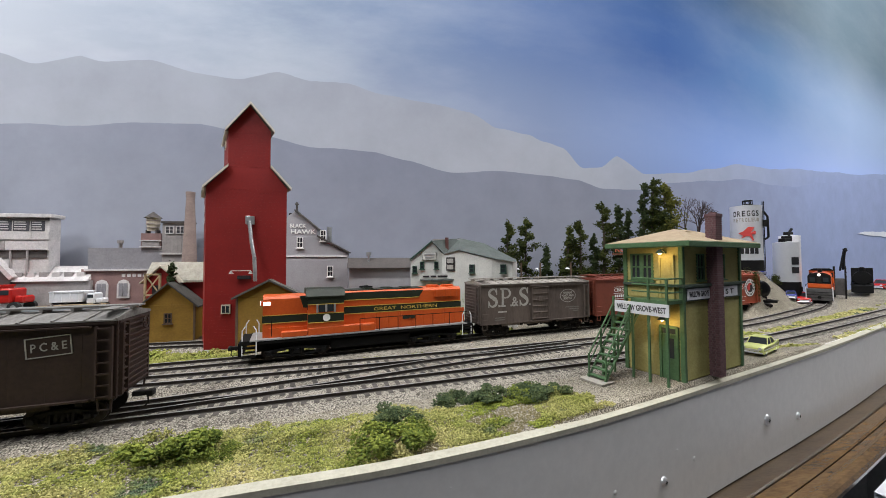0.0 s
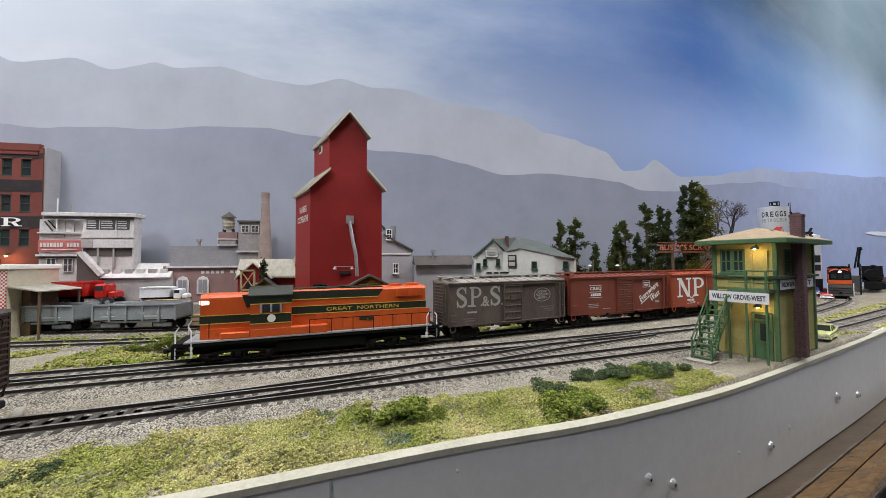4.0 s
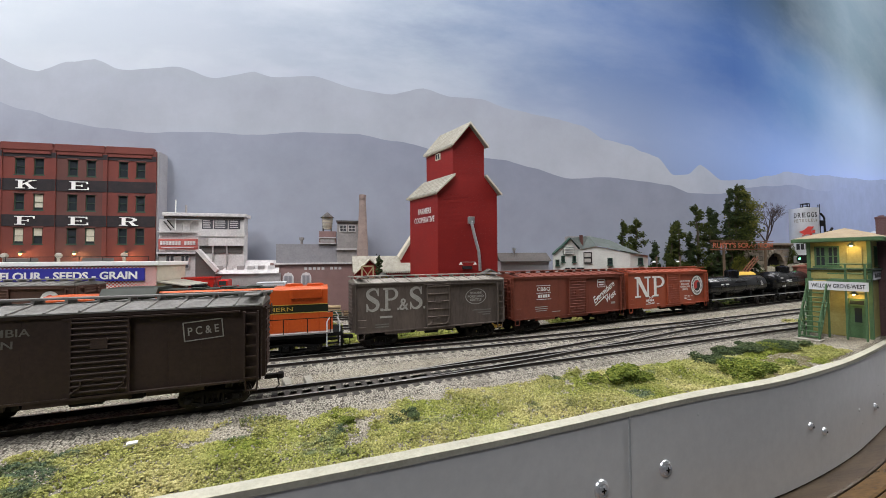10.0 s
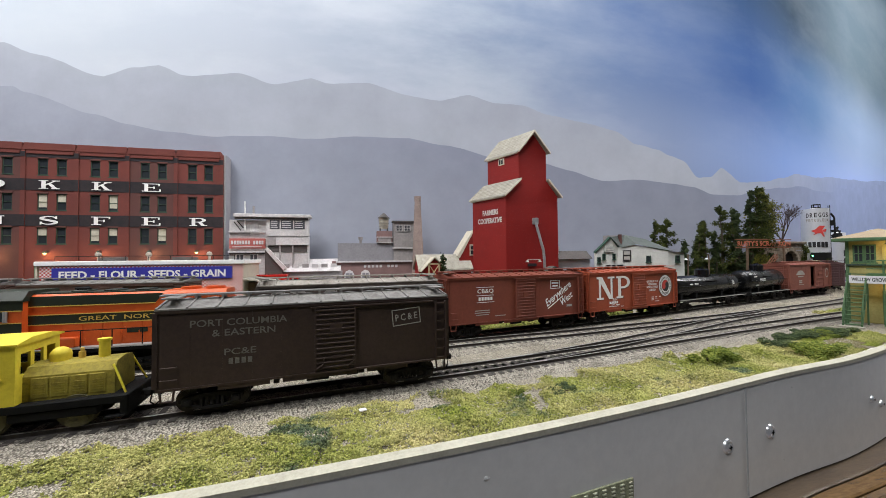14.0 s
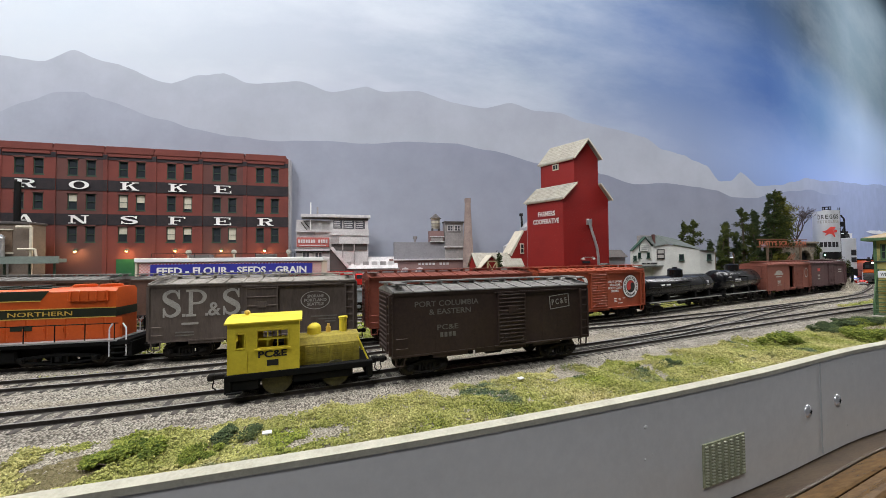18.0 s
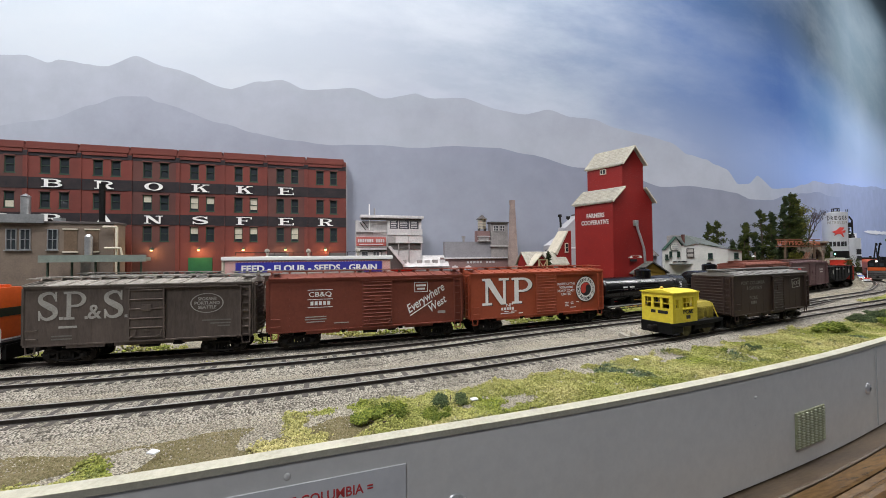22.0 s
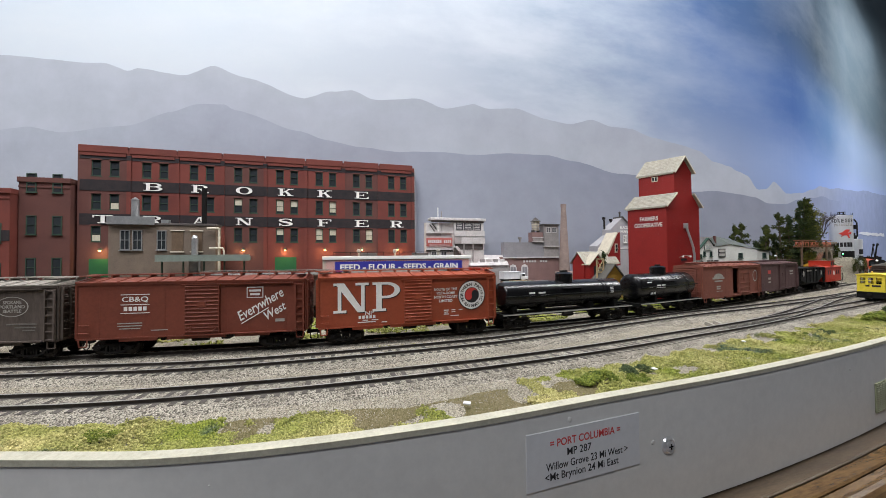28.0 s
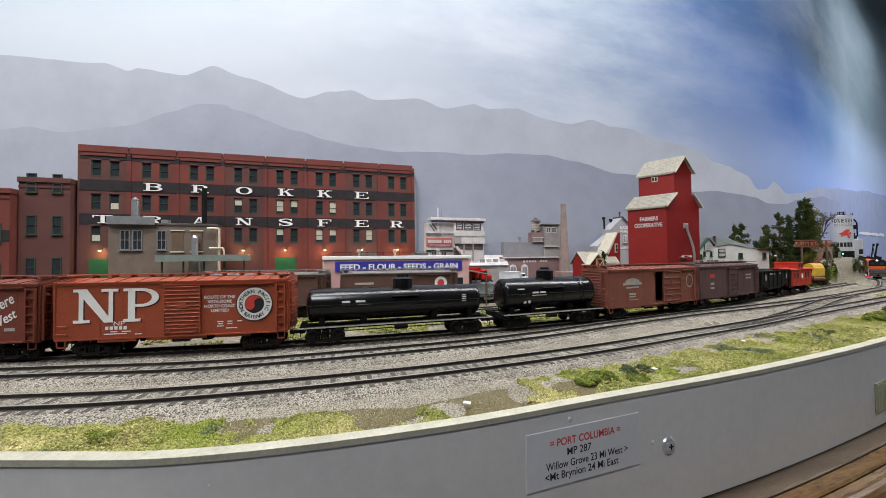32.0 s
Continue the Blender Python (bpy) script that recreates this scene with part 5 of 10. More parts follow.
        part("pinstripe", g, M_gold, lo, "thin gold stripes")
    part("green_top", Mesh().box(xc1, xa, -hw + 0.0018, hw - 0.0018, zt - 0.0005, zt + 0.0003), M_green, lh)
    part("green_band", Mesh().box(x0 - 0.00035, x0, -hw, hw, 0.0250, 0.0300), M_green, sh)
    part("green_band", Mesh().box(x1, x1 + 0.00035, -hw, hw, 0.0282, 0.0333), M_green, lh)
    # doors on the hood
    for k in range(9):
        x = xc1 + 0.016 + k * 0.0098
        m = Mesh().box(x, x + 0.0091, -hw - 0.0003, -hw + 0.0002, 0.0155, 0.0275, 0.0002)
        m.box(x + 0.0006, x + 0.0012, -hw - 0.0006, -hw, 0.018, 0.0190).box(x + 0.0006, x + 0.0012, -hw - 0.0006, -hw, 0.024, 0.0250).box(x + 0.0078, x + 0.0083, -hw - 0.0007, -hw, 0.0205, 0.0225)
        part("hood_door", m, M_orange, lh)
    gr = Mesh().box(xa + 0.010, x1 - 0.004, -hw - 0.0013, -hw, 0.0375, 0.0440, 0.0004)
    for k in range(5):
        x = xa + 0.011 + (x1 - xa - 0.017) * k / 4
        gr.box(x, x + 0.001, -hw - 0.0018, -hw, 0.0378, 0.0437)
    part("radiator_grille", gr, M_orange, lh)
    tp = Mesh()
    for x in (0.000, 0.016, 0.032):
        tp.box(x - 0.004, x + 0.004, -0.005, 0.005, zt, zt + 0.0012, 0.0003)
    part("exhaust_housing", tp, M_green, lh)
    tp = Mesh()
    for x in (xa + 0.012, xa + 0.026):
        tp.tube((x, 0, zt), (x, 0, zt + 0.0012), 0.0058, 18).tube((x, 0, zt + 0.0012), (x, 0, zt + 0.0016), 0.0052, 18)
    part("roof_fan", tp, M_orange, lh)
    hn = Mesh().tube((-0.006, 0.002, zt + 0.0018), (0.001, 0.002, zt + 0.0018), 0.0006, 8, 0.0012).tube((0.004, -0.001, zt + 0.0018), (-0.003, -0.001, zt + 0.0018), 0.0006, 8, 0.0012).box(-0.003, 0.002, -0.0004, 0.0012, zt, zt + 0.0018)
    part("air_horn", hn, M_black, lo)
    # cab windows
    for s in (-1, 1):
        y = s * 0.0141
        part("cab_window", Mesh().box(-0.0385, -0.0280, min(y, y + s * 0.0004), max(y, y + s * 0.0004), 0.0312, 0.0365), M_glass, cab, "dark side window")
        m = Mesh()
        for x in (-0.0395, -0.0272):
            m.box(x - 0.0006, x + 0.0006, min(y, y + s * 0.0016), max(y, y + s * 0.0016), 0.0308, 0.0368)
        m.box(-0.0340, -0.0326, min(y, y + s * 0.0007), max(y, y + s * 0.0007), 0.0312, 0.0365)
        part("window_frame", m, M_silver, cab, "silver window frame")
    for y in (-0.0118, 0.0118):
        part("cab_window", Mesh().box(xc0 - 0.0003, xc0 + 0.0002, y - 0.0017, y + 0.0017, 0.0330, 0.0395), M_glass, cab)
    disc(lo, -0.0330, 0.0270, 0.0026, 0.0142, M_white, "round_emblem", 0.0003)
    text("GREAT  NORTHERN", 0.0036, M_gold, lo, on_side(0.030, 0.0307, hw + 0.0002), width=0.054, bold=0.00002, label="gold lettering")
    bars(lo, [(0.032, 0.0225, 0.0105, 0.0024)], hw + 0.0004, M_green, "road_number_bar")
    part("headlight", Mesh().box(x0 - 0.0016, x0 + 0.0004, -0.0034, 0.0034, 0.0362, 0.0398, 0.0005), M_orange, sh)
    # glow added to the lens; the headlight itself is not lit
    part("headlight_lens", Mesh().tube((x0 - 0.0016, -0.0016, 0.038), (x0 - 0.0021, -0.0016, 0.038), 0.0013, 12).tube((x0 - 0.0016, 0.0016, 0.038), (x0 - 0.0021, 0.0016, 0.038), 0.0013, 12), M_headlight, sh, "headlight lens with an added glow")
    nb = Mesh().box(x0 + 0.0004, x0 + 0.0050, -hw - 0.0006, -hw + 0.0006, 0.0372, 0.0398, 0.0003)
    # glow added to brighten a plain white board
    part("number_board", nb, M_headlight, sh, "white number board with an added glow")
    # handrails and steps
    for s in (-1, 1):
        for e in (-1, 1):
            x = e * (L / 2 - 0.0015)
            m = Mesh().line([(x, s * 0.0142, 0.0050), (x, s * 0.0142, 0.0215), (x - e * 0.0018, s * 0.0142, 0.0245)], 0.00042, 6)
            m.line([(x - e * 0.0085, s * 0.0146, 0.0050), (x - e * 0.0085, s * 0.0146, 0.0215), (x - e * 0.0068, s * 0.0146, 0.0245)], 0.00042, 6)
            part("handrail", m, M_handrail, lo, "white corner handrails")
            st = Mesh()
            for k in range(3):
                st.box(min(x, x - e * 0.008), max(x, x - e * 0.008), s * 0.0135 - 0.0015, s * 0.0135 + 0.0015, 0.0035 + 0.0032 * k, 0.0042 + 0.0032 * k)
            part("step", st, M_black, lo)
        m = Mesh().line([(xc1 + 0.012, s * 0.0145, 0.0245), (x1 + 0.004, s * 0.0145, 0.0245)], 0.0003, 5)
        for k in range(7):
            x = xc1 + 0.012 + (x1 - xc1 - 0.010) * k / 6
            m.tube((x, s * 0.0146, 0.0125), (x, s * 0.0145, 0.0246), 0.0003, 5)
        part("walkway_rail", m, M_black, lo)
        m = Mesh().line([(x0 + 0.006, s * 0.0140, 0.027), (x0 + 0.006, s * 0.0140, 0.0165)], 0.0003, 5)
        part("walkway_rail", m, M_black, lo)
        truck(lo, s * (L / 2 - 0.036), 3, 0.036, 0.0125, M_black)
        coupler(lo, s * (L / 2), s)
    for ob in [*lo.children, *[q for o in lo.children for q in o.children]]:
        if ob.name.split(".")[0] != "wheelset":
            for v in ob.data.vertices:
                v.co.x *= 0.985
        ob.location.x *= 0.985
    return lo


def small_switcher():
    """A two-axle critter: tall cab at the rear, low hood ahead, all in weathered yellow."""
    lo = thing("small_switcher", Matrix.Identity(4), "weathered yellow four-wheel switching locomotive", "locomotive", "rolling stock")
    L = 0.057
    f = Mesh().box(-L / 2, L / 2, -0.0125, 0.0125, 0.0082, 0.0112, 0.0003).box(-L / 2, -L / 2 + 0.0025, -0.0125, 0.0125, 0.0030, 0.0100, 0.0004).box(L / 2 - 0.0025, L / 2, -0.0125, 0.0125, 0.0030, 0.0100, 0.0004)
    f.box(-L / 2 + 0.0025, -L / 2 + 0.012, -0.0118, 0.0118, 0.0038, 0.0085, 0.0003)
    f.box(-0.004, 0.020, -0.0115, -0.0085, 0.0045, 0.0082, 0.0006)
    part("frame", f, M_black, lo, "black frame and end beams")
    xa, xb = -L / 2 + 0.001, -0.0015
    z0, z1 = 0.0112, 0.0330
    hw = 0.0122
    t = 0.0008
    side_holes = [(xa + 0.0030, xa + 0.0058, 0.0225, 0.0285), (xa + 0.0105, xa + 0.0215, 0.0218, 0.0295)]
    end_holes = [(-0.0095, -0.0045, 0.0218, 0.0295), (-0.0025, 0.0025, 0.0218, 0.0295), (0.0045, 0.0095, 0.0218, 0.0295)]
    cab = part("cab", lattice([xa, *side_holes[0][:2], *side_holes[1][:2], xb], [z0, 0.0220, 0.0292, z1], -hw, -hw + t), M_yellow, lo, "tall yellow cab")
    part("cab_side", lattice([xa, *side_holes[0][:2], *side_holes[1][:2], xb], [z0, 0.0220, 0.0292, z1], hw - t, hw), M_yellow, cab)
    for x in (xa, xb - t):
        wall = lattice([-hw + t, *[q for e in end_holes for q in e[:2]], hw - t], [z0, 0.0218, 0.0295, z1], 0.0, t)
        wall.v = [(x + y, u, z) for u, y, z in wall.v]
        part("cab_end", wall, M_yellow, cab)
    part("cab_roof", Mesh().end([(-hw - 0.001, z1), (hw + 0.001, z1), (hw + 0.001, z1 + 0.0006), (0.006, z1 + 0.0021), (-0.006, z1 + 0.0021), (-hw - 0.001, z1 + 0.0006)], xa - 0.001, xb + 0.001), M_yellow, cab)
    for s in (-1, 1):
        y = s * (hw - 0.0003)
        m = Mesh()
        for a, b, p, q in side_holes:
            w = 0.0005
            for r in ((a - w, b + w, p - w, p), (a - w, b + w, q, q + w), (a - w, a, p, q), (b, b + w, p, q)):
                m.box(r[0], r[1], min(y, y + s * 0.0007), max(y, y + s * 0.0007), r[2], r[3])
        a, b, p, q = side_holes[1]
        m.box(a, b, min(y, y + s * 0.0003), max(y, y + s * 0.0003), (p + q) / 2 - 0.0003, (p + q) / 2 + 0.0003)
        for k in (1, 2):
            m.box(a + (b - a) * k / 3 - 0.0002, a + (b - a) * k / 3 + 0.0002, min(y, y + s * 0.0003), max(y, y + s * 0.0003), p, q)
        m.box(a - 0.0012, b + 0.0012, min(y, y + s * 0.0012), max(y, y + s * 0.0012), p - 0.0010, p - 0.0004)
        part("window_frame", m, M_yellow, cab)
        part("cab_door", Mesh().box(xa + 0.0018, xa + 0.0070, min(y, y + s * 0.0006), max(y, y + s * 0.0006), z0 + 0.0005, 0.0216), M_yellow, cab)
    m = Mesh()
    for a, b, p, q in end_holes:
        m.box(xa - 0.0004, xa, a - 0.0005, b + 0.0005, p - 0.0006, p)
        m.box(xa - 0.0004, xa, a - 0.0005, b + 0.0005, q, q + 0.0006)
        m.box(xa - 0.0003, xa + 0.0004, a, b, (p + q) / 2 - 0.0003, (p + q) / 2 + 0.0003)
    part("window_frame", m, M_yellow, cab)
    part("cab_floor", Mesh().box(xa + t, xb - t, -hw + t, hw - t, z0, z0 + 0.0006).box(-0.012, -0.008, -0.004, 0.004, z0, 0.022), M_black, cab)
    hd = Mesh().end([(-0.0085, z0), (0.0085, z0), (0.0085, 0.0205), (0.0062, 0.0236), (0, 0.0245), (-0.0062, 0.0236), (-0.0085, 0.0205)], xb, 0.0232)
    hood = part("hood", hd, M_grime, lo, "grimy yellow engine hood")
    for k in range(4):
        x = xb + 0.002 + k * 0.0052
        door = part("hood_door", Mesh().box(x, x + 0.0047, -0.0088, -0.0083, z0 + 0.001, 0.0198, 0.0002), M_grime, lo)
        for q in range(5):
            part("louver", Mesh().box(x + 0.0008, x + 0.0039, -0.0090, -0.0084, 0.0135 + q * 0.0009, 0.0139 + q * 0.0009), M_grime, door)
    part("sand_dome", Mesh().tube((0.0045, 0, 0.0240), (0.0045, 0, 0.0265), 0.0030, 14).ball(0.0045, 0, 0.0265, 0.0030, n=14), M_yellow, lo)
    part("whistle", Mesh().tube((0.0105, 0, 0.0242), (0.0105, 0, 0.0270), 0.0011, 8).tube((0.0105, 0, 0.0268), (0.0105, 0, 0.0285), 0.0006, 8), M_gold, lo)
    part("exhaust_stack", Mesh().tube((0.0170, 0, 0.0240), (0.0170, 0, 0.0315), 0.0017, 14).tube((0.0170, 0, 0.0308), (0.0170, 0, 0.0318), 0.0021, 14), M_yellow, lo)
    rl = Mesh()
    for s in (-1, 1):
        rl.tube((0.0225, s * 0.0078, 0.0225), (0.0268, s * 0.0095, 0.0112), 0.0004, 6)
    part("brace_rod", rl, M_yellow, lo)
    text("PC&E", 0.0040, M_inkblack, lo, on_side(xa + 0.0160, 0.0190, hw), width=0.0105, bold=0.00012)
    bars(lo, [(xa + 0.0160, 0.0150, 0.0042, 0.0026)], hw, M_inkblack, "road_number_bar")
    part("rear_lettering", Mesh().box(xa - 0.0003, xa + 0.0001, -0.0085, -0.001, 0.0178, 0.0200).box(xa - 0.0003, xa + 0.0001, 0.001, 0.0045, 0.0178, 0.0200), M_inkblack, cab)
    part("roof_bell", Mesh().ball(-0.022, 0, z1 + 0.0034, 0.0012, n=8, k=6), M_gold, lo)
    for ob in [*lo.children, *[q for o in lo.children for q in o.children]]:
        for v in ob.data.vertices:
            v.co.x *= 1.12
        ob.location.x *= 1.12
    L *= 1.12
    for x in (-0.0112, 0.0146):
        w = part("wheelset", WHEEL_BIG, M_wheelgrime, lo, "grimy olive spoked wheels", m=Matrix.Translation((x, 0, 0.0062)))
        TURNING.append((lo, w, 0.0062))
    for s in (-1, 1):
        for x in (-L / 2 + 0.004, L / 2 - 0.004):
            part("step", Mesh().box(x - 0.003, x + 0.003, s * 0.0125 - 0.0012, s * 0.0125 + 0.0012, 0.0032, 0.0038), M_black, lo)
    for s in (-1, 1):
        coupler(lo, s * L / 2, s)
    return lo


# the two trains
gn = diesel()
sps, cbq, npc = sps_car(), cbq_car(), np_car()
tank_a = tank_car(0.137, 0.0122, "black tank car with a tall dome and white stencils", 0.004, [(-0.0405, 0.0295, 0.006, 0.0014), (-0.030, 0.0295, 0.007, 0.0014), (-0.0405, 0.0275, 0.005, 0.0006), (-0.027, 0.0275, 0.010, 0.0006), (0.052, 0.0310, 0.0035, 0.0006), (0.052, 0.0295, 0.0035, 0.0006), (0.052, 0.0280, 0.0035, 0.0006), (0.052, 0.0265, 0.0035, 0.0006)])
tank_b = tank_car(0.099, 0.0138, "short black tank car with a large dome", 0.0, [(-0.034, 0.0335, 0.007, 0.0009), (-0.020, 0.0300, 0.006, 0.0016), (-0.012, 0.0300, 0.006, 0.0016), (-0.016, 0.0278, 0.015, 0.0006), (-0.033, 0.0290, 0.005, 0.0006), (-0.030, 0.0225, 0.0024, 0.0028), (-0.0255, 0.0225, 0.0024, 0.0028)])
open_car, dull_car, coal_car, last_car = silver_car(), violet_car(), hopper_car(), caboose()
pce, yellow = pce_car(), small_switcher()


# ---- buildings ----
M_pane = plain("dim_pane", (0.055, 0.055, 0.065), 0.5)
M_elev = material("red_elevator_siding", (0.285, 0.0165, 0.0135), (0.215, 0.012, 0.011), 0.55, scale=30, fine=500, bump=0.06)
M_wroof = material("weathered_shingles", (0.46, 0.43, 0.36), (0.26, 0.24, 0.20), 0.9, scale=200, fine=900, bump=0.4)
M_cream = material("cream_trim", (0.66, 0.60, 0.48), (0.50, 0.45, 0.36), 0.7, scale=200, fine=900)
M_brick = material("red_brick", (0.195, 0.047, 0.035), (0.110, 0.032, 0.026), 0.85, scale=26, fine=1100, bump=0.3)
M_brick2 = material("brown_brick", (0.135, 0.052, 0.043), (0.080, 0.034, 0.030), 0.85, scale=26, fine=1100, bump=0.3)
M_band = material("painted_band", (0.012, 0.011, 0.015), (0.034, 0.024, 0.025), 0.8, scale=90, fine=900)
M_sash = material("green_sash", (0.035, 0.065, 0.045), rough=0.6)
M_blind = material("window_blind", (0.62, 0.58, 0.46), rough=0.8, scale=200)
M_bulb = plain("lamp_bulb", (1.0, 0.60, 0.20), 0.4, glow=4.0)
M_galv = material("galvanised_metal", (0.55, 0.56, 0.57), (0.36, 0.37, 0.38), 0.35, 0.7, scale=120, fine=600)
M_stone = material("pale_stone", (0.42, 0.39, 0.33), (0.26, 0.24, 0.20), 0.9, scale=80, fine=700, bump=0.4)
M_asphalt = material("tar_roof", (0.11, 0.095, 0.09), (0.06, 0.055, 0.052), 0.9, scale=60, fine=700)
M_grey = material("grey_clapboard", (0.42, 0.41, 0.43), (0.32, 0.31, 0.33), 0.8, scale=60, fine=700)
M_wood = material("brown_planks", (0.17, 0.115, 0.075), (0.09, 0.06, 0.04), 0.9, scale=120, fine=900)


def boards(parent, mat, x0, x1, z0, z1, y, step, holes=(), turn=None):
    """Clapboards, each one a part."""
    z = z0
    while z < z1 - 1e-5:
        zt = min(z + step, z1)
        cuts = [(x0, x1)]
        for a, b, c, d in holes:
            if c < (z + zt) / 2 < d:
                cuts = [q for p, r in cuts for q in ((p, min(r, a)), (max(p, b), r)) if q[1] - q[0] > 1e-5]
        for a, b in cuts:
            part("board", clapboards(Mesh(), a, b, z, zt, y, step), mat, parent, m=turn)
        z += step


def window(parent, m, w, h, frame, pane=M_glass, t=0.0009, rows=2, cols=1, blind=0.0, name="window"):
    """A sash window at m, on a wall that faces -y: frame, panes, glazing bars, sill."""
    xs, zs = [-w / 2], [-h / 2]
    for k in range(cols + 1):
        x, q = -w / 2 + w * k / cols, t * 0.3
        xs += [x + t] if k == 0 else [x - t, x] if k == cols else [x - q, x + q]
    for k in range(rows + 1):
        z, q = -h / 2 + h * k / rows, t * 0.35
        zs += [z + t] if k == 0 else [z - t, z] if k == rows else [z - q, z + q]
    f = lattice(xs, zs, -0.0006, 0.0006)
    ob = part(name, f, frame, parent, m=m)
    part("pane", Mesh().box(-w / 2 + t, w / 2 - t, 0.0001, 0.0004, -h / 2 + t, h / 2 - t), pane, ob)
    part("sill", Mesh().box(-w / 2 - t, w / 2 + t, -0.0014, 0.0004, -h / 2 - t, -h / 2), frame, ob)
    if blind:
        part("blind", Mesh().box(-w / 2 + t, w / 2 - t, -0.0002, 0.0001, h / 2 - t - (h - 2 * t) * blind if blind > 0 else -h / 2 + t, h / 2 - t if blind > 0 else -h / 2 + t - (h - 2 * t) * blind), M_blind, ob, "drawn cream blind")
    return ob


def clapboards(m, x0, x1, z0, z1, y, step=0.0022, holes=()):
    """Overlapping boards on a wall that faces -y, cut round openings."""
    z = z0
    while z < z1 - 1e-5:
        zt = min(z + step, z1)
        cuts = [(x0, x1)]
        for a, b, c, d in holes:
            if c < (z + zt) / 2 < d:
                cuts = [q for p, r in cuts for q in ((p, min(r, a)), (max(p, b), r)) if q[1] - q[0] > 1e-5]
        for a, b in cuts:
            m.add([(a, y, z), (b, y, z), (b, y - 0.0007, z), (a, y - 0.0007, z), (a, y, zt), (b, y, zt), (b, y - 0.0001, zt), (a, y - 0.0001, zt)], [(3, 2, 6, 7), (0, 1, 2, 3), (4, 7, 6, 5), (0, 3, 7, 4), (1, 5, 6, 2)])
        z += step
    return m


def grain_elevator():
    el = thing("grain_elevator", Matrix.Translation((-0.075, 0.331, GROUND)), "tall red wooden grain elevator with weathered shingle roofs", "grain elevator")
    w, d, k = 0.0618, 0.046, -0.45
    g = -GROUND

    def sk(x, y, z):
        return (x + k * y, y, z)

    z1, zj, zc, za = 0.1295 + g, 0.1460 + g, 0.1775 + g, 0.1985 + g
    c0, c1 = 0.0160, 0.0487
    body = Mesh().side([(0, 0), (w, 0), (w, z1), (c1, zj), (c0, zj), (0, z1)], 0, d)
    boards = []
    for i in range(52):
        z = 0.002 + i * 0.00255
        if z < z1:
            boards.append(Mesh().box(-0.0001, w + 0.0001, -0.0001, d, z, z + 0.0003).warp(sk))
    bd = part("body", body.warp(sk), M_elev, el, "red horizontal siding")
    for q in boards:
        part("board", q, M_elev, bd)
    boards = []
    cup = Mesh().side([(c0, zj - 0.004), (c1, zj - 0.004), (c1, zc), ((c0 + c1) / 2, za), (c0, zc)], 0.0002, d - 0.004)
    for i in range(18):
        z = zj - 0.002 + i * 0.0026
        if z < zc:
            boards.append(Mesh().box(c0 - 0.0001, c1 + 0.0001, 0.0001, d - 0.004, z, z + 0.0003).warp(sk))
    hh = part("headhouse", cup.warp(sk), M_elev, el, "red headhouse on top")
    for q in boards:
        part("board", q, M_elev, hh)
    o = 0.0026
    for a, b, za0, zb0, y1, nm in ((-o * 1.2, c0, z1 - 0.0012, zj + 0.0008, d + 0.002, "roof"), (w + o * 1.2, c1, z1 - 0.0012, zj + 0.0008, d + 0.002, "roof"), (c0 - o, (c0 + c1) / 2, zc - 0.0014, za + 0.0010, d - 0.002, "roof"), (c1 + o, (c0 + c1) / 2, zc - 0.0014, za + 0.0010, d - 0.002, "roof")):
        m = Mesh().side([(a, za0), (b, zb0), (b, zb0 + 0.0014), (a, za0 + 0.0014)] if a < b else [(b, zb0), (a, za0), (a, za0 + 0.0014), (b, zb0 + 0.0014)], -0.0026, y1)
        courses = []
        for i in range(9):
            q = i / 9
            x, z = a + (b - a) * q, za0 + (zb0 - za0) * q + 0.0014
            courses.append(Mesh().box(min(x, x + (b - a) / 14), max(x, x + (b - a) / 14), -0.0027, y1 + 0.0001, z - 0.0002, z + 0.0004).warp(sk))
        rf = part(nm, m.warp(sk), M_wroof, el, "weathered grey-tan shingle roof")
        for q in courses:
            part("shingle_course", q, M_wroof, rf)
        t = Mesh().side([(a, za0 - 0.0008), (b, zb0 - 0.0008), (b, zb0 + 0.0014), (a, za0 + 0.0014)] if a < b else [(b, zb0 - 0.0008), (a, za0 - 0.0008), (a, za0 + 0.0014), (b, zb0 + 0.0014)], -0.0034, -0.0026)
        part("barge_board", t.warp(sk), M_cream, rf, "cream barge board")
    r = Mesh()
    for i in range(22):
        y = 0.001 + i * 0.0021
        part("rafter_tail", Mesh().box(-o * 1.1, 0.0002, y, y + 0.0008, z1 - 0.0022, z1 - 0.0008).warp(sk), M_cream, el)
        if y < d - 0.005:
            part("rafter_tail", Mesh().box(c0 - o, c0 + 0.0002, y, y + 0.0008, zc - 0.0024, zc - 0.0010).warp(sk), M_cream, el)
    # window in the headhouse side, seen from the left
    wf = Mesh().box(c0 - 0.0010, c0, 0.0185, 0.0255, zc - 0.0105, zc - 0.0035)
    wq = Mesh().box(c0 - 0.0013, c0 - 0.0009, 0.0195, 0.0215, zc - 0.0095, zc - 0.0045).box(c0 - 0.0013, c0 - 0.0009, 0.0225, 0.0245, zc - 0.0095, zc - 0.0045)
    wf = part("window", wf.warp(sk), M_cream, el, "cream framed window")
    part("pane", wq.warp(sk), M_glass, wf)
    lw = part("window", Mesh().box(0.0125, 0.0195, -0.0010, 0.0, 0.030, 0.0375), M_cream, el, "cream framed window")
    part("pane", Mesh().box(0.0135, 0.0157, -0.0013, -0.0009, 0.031, 0.0365).box(0.0163, 0.0185, -0.0013, -0.0009, 0.031, 0.0365), M_glass, lw)
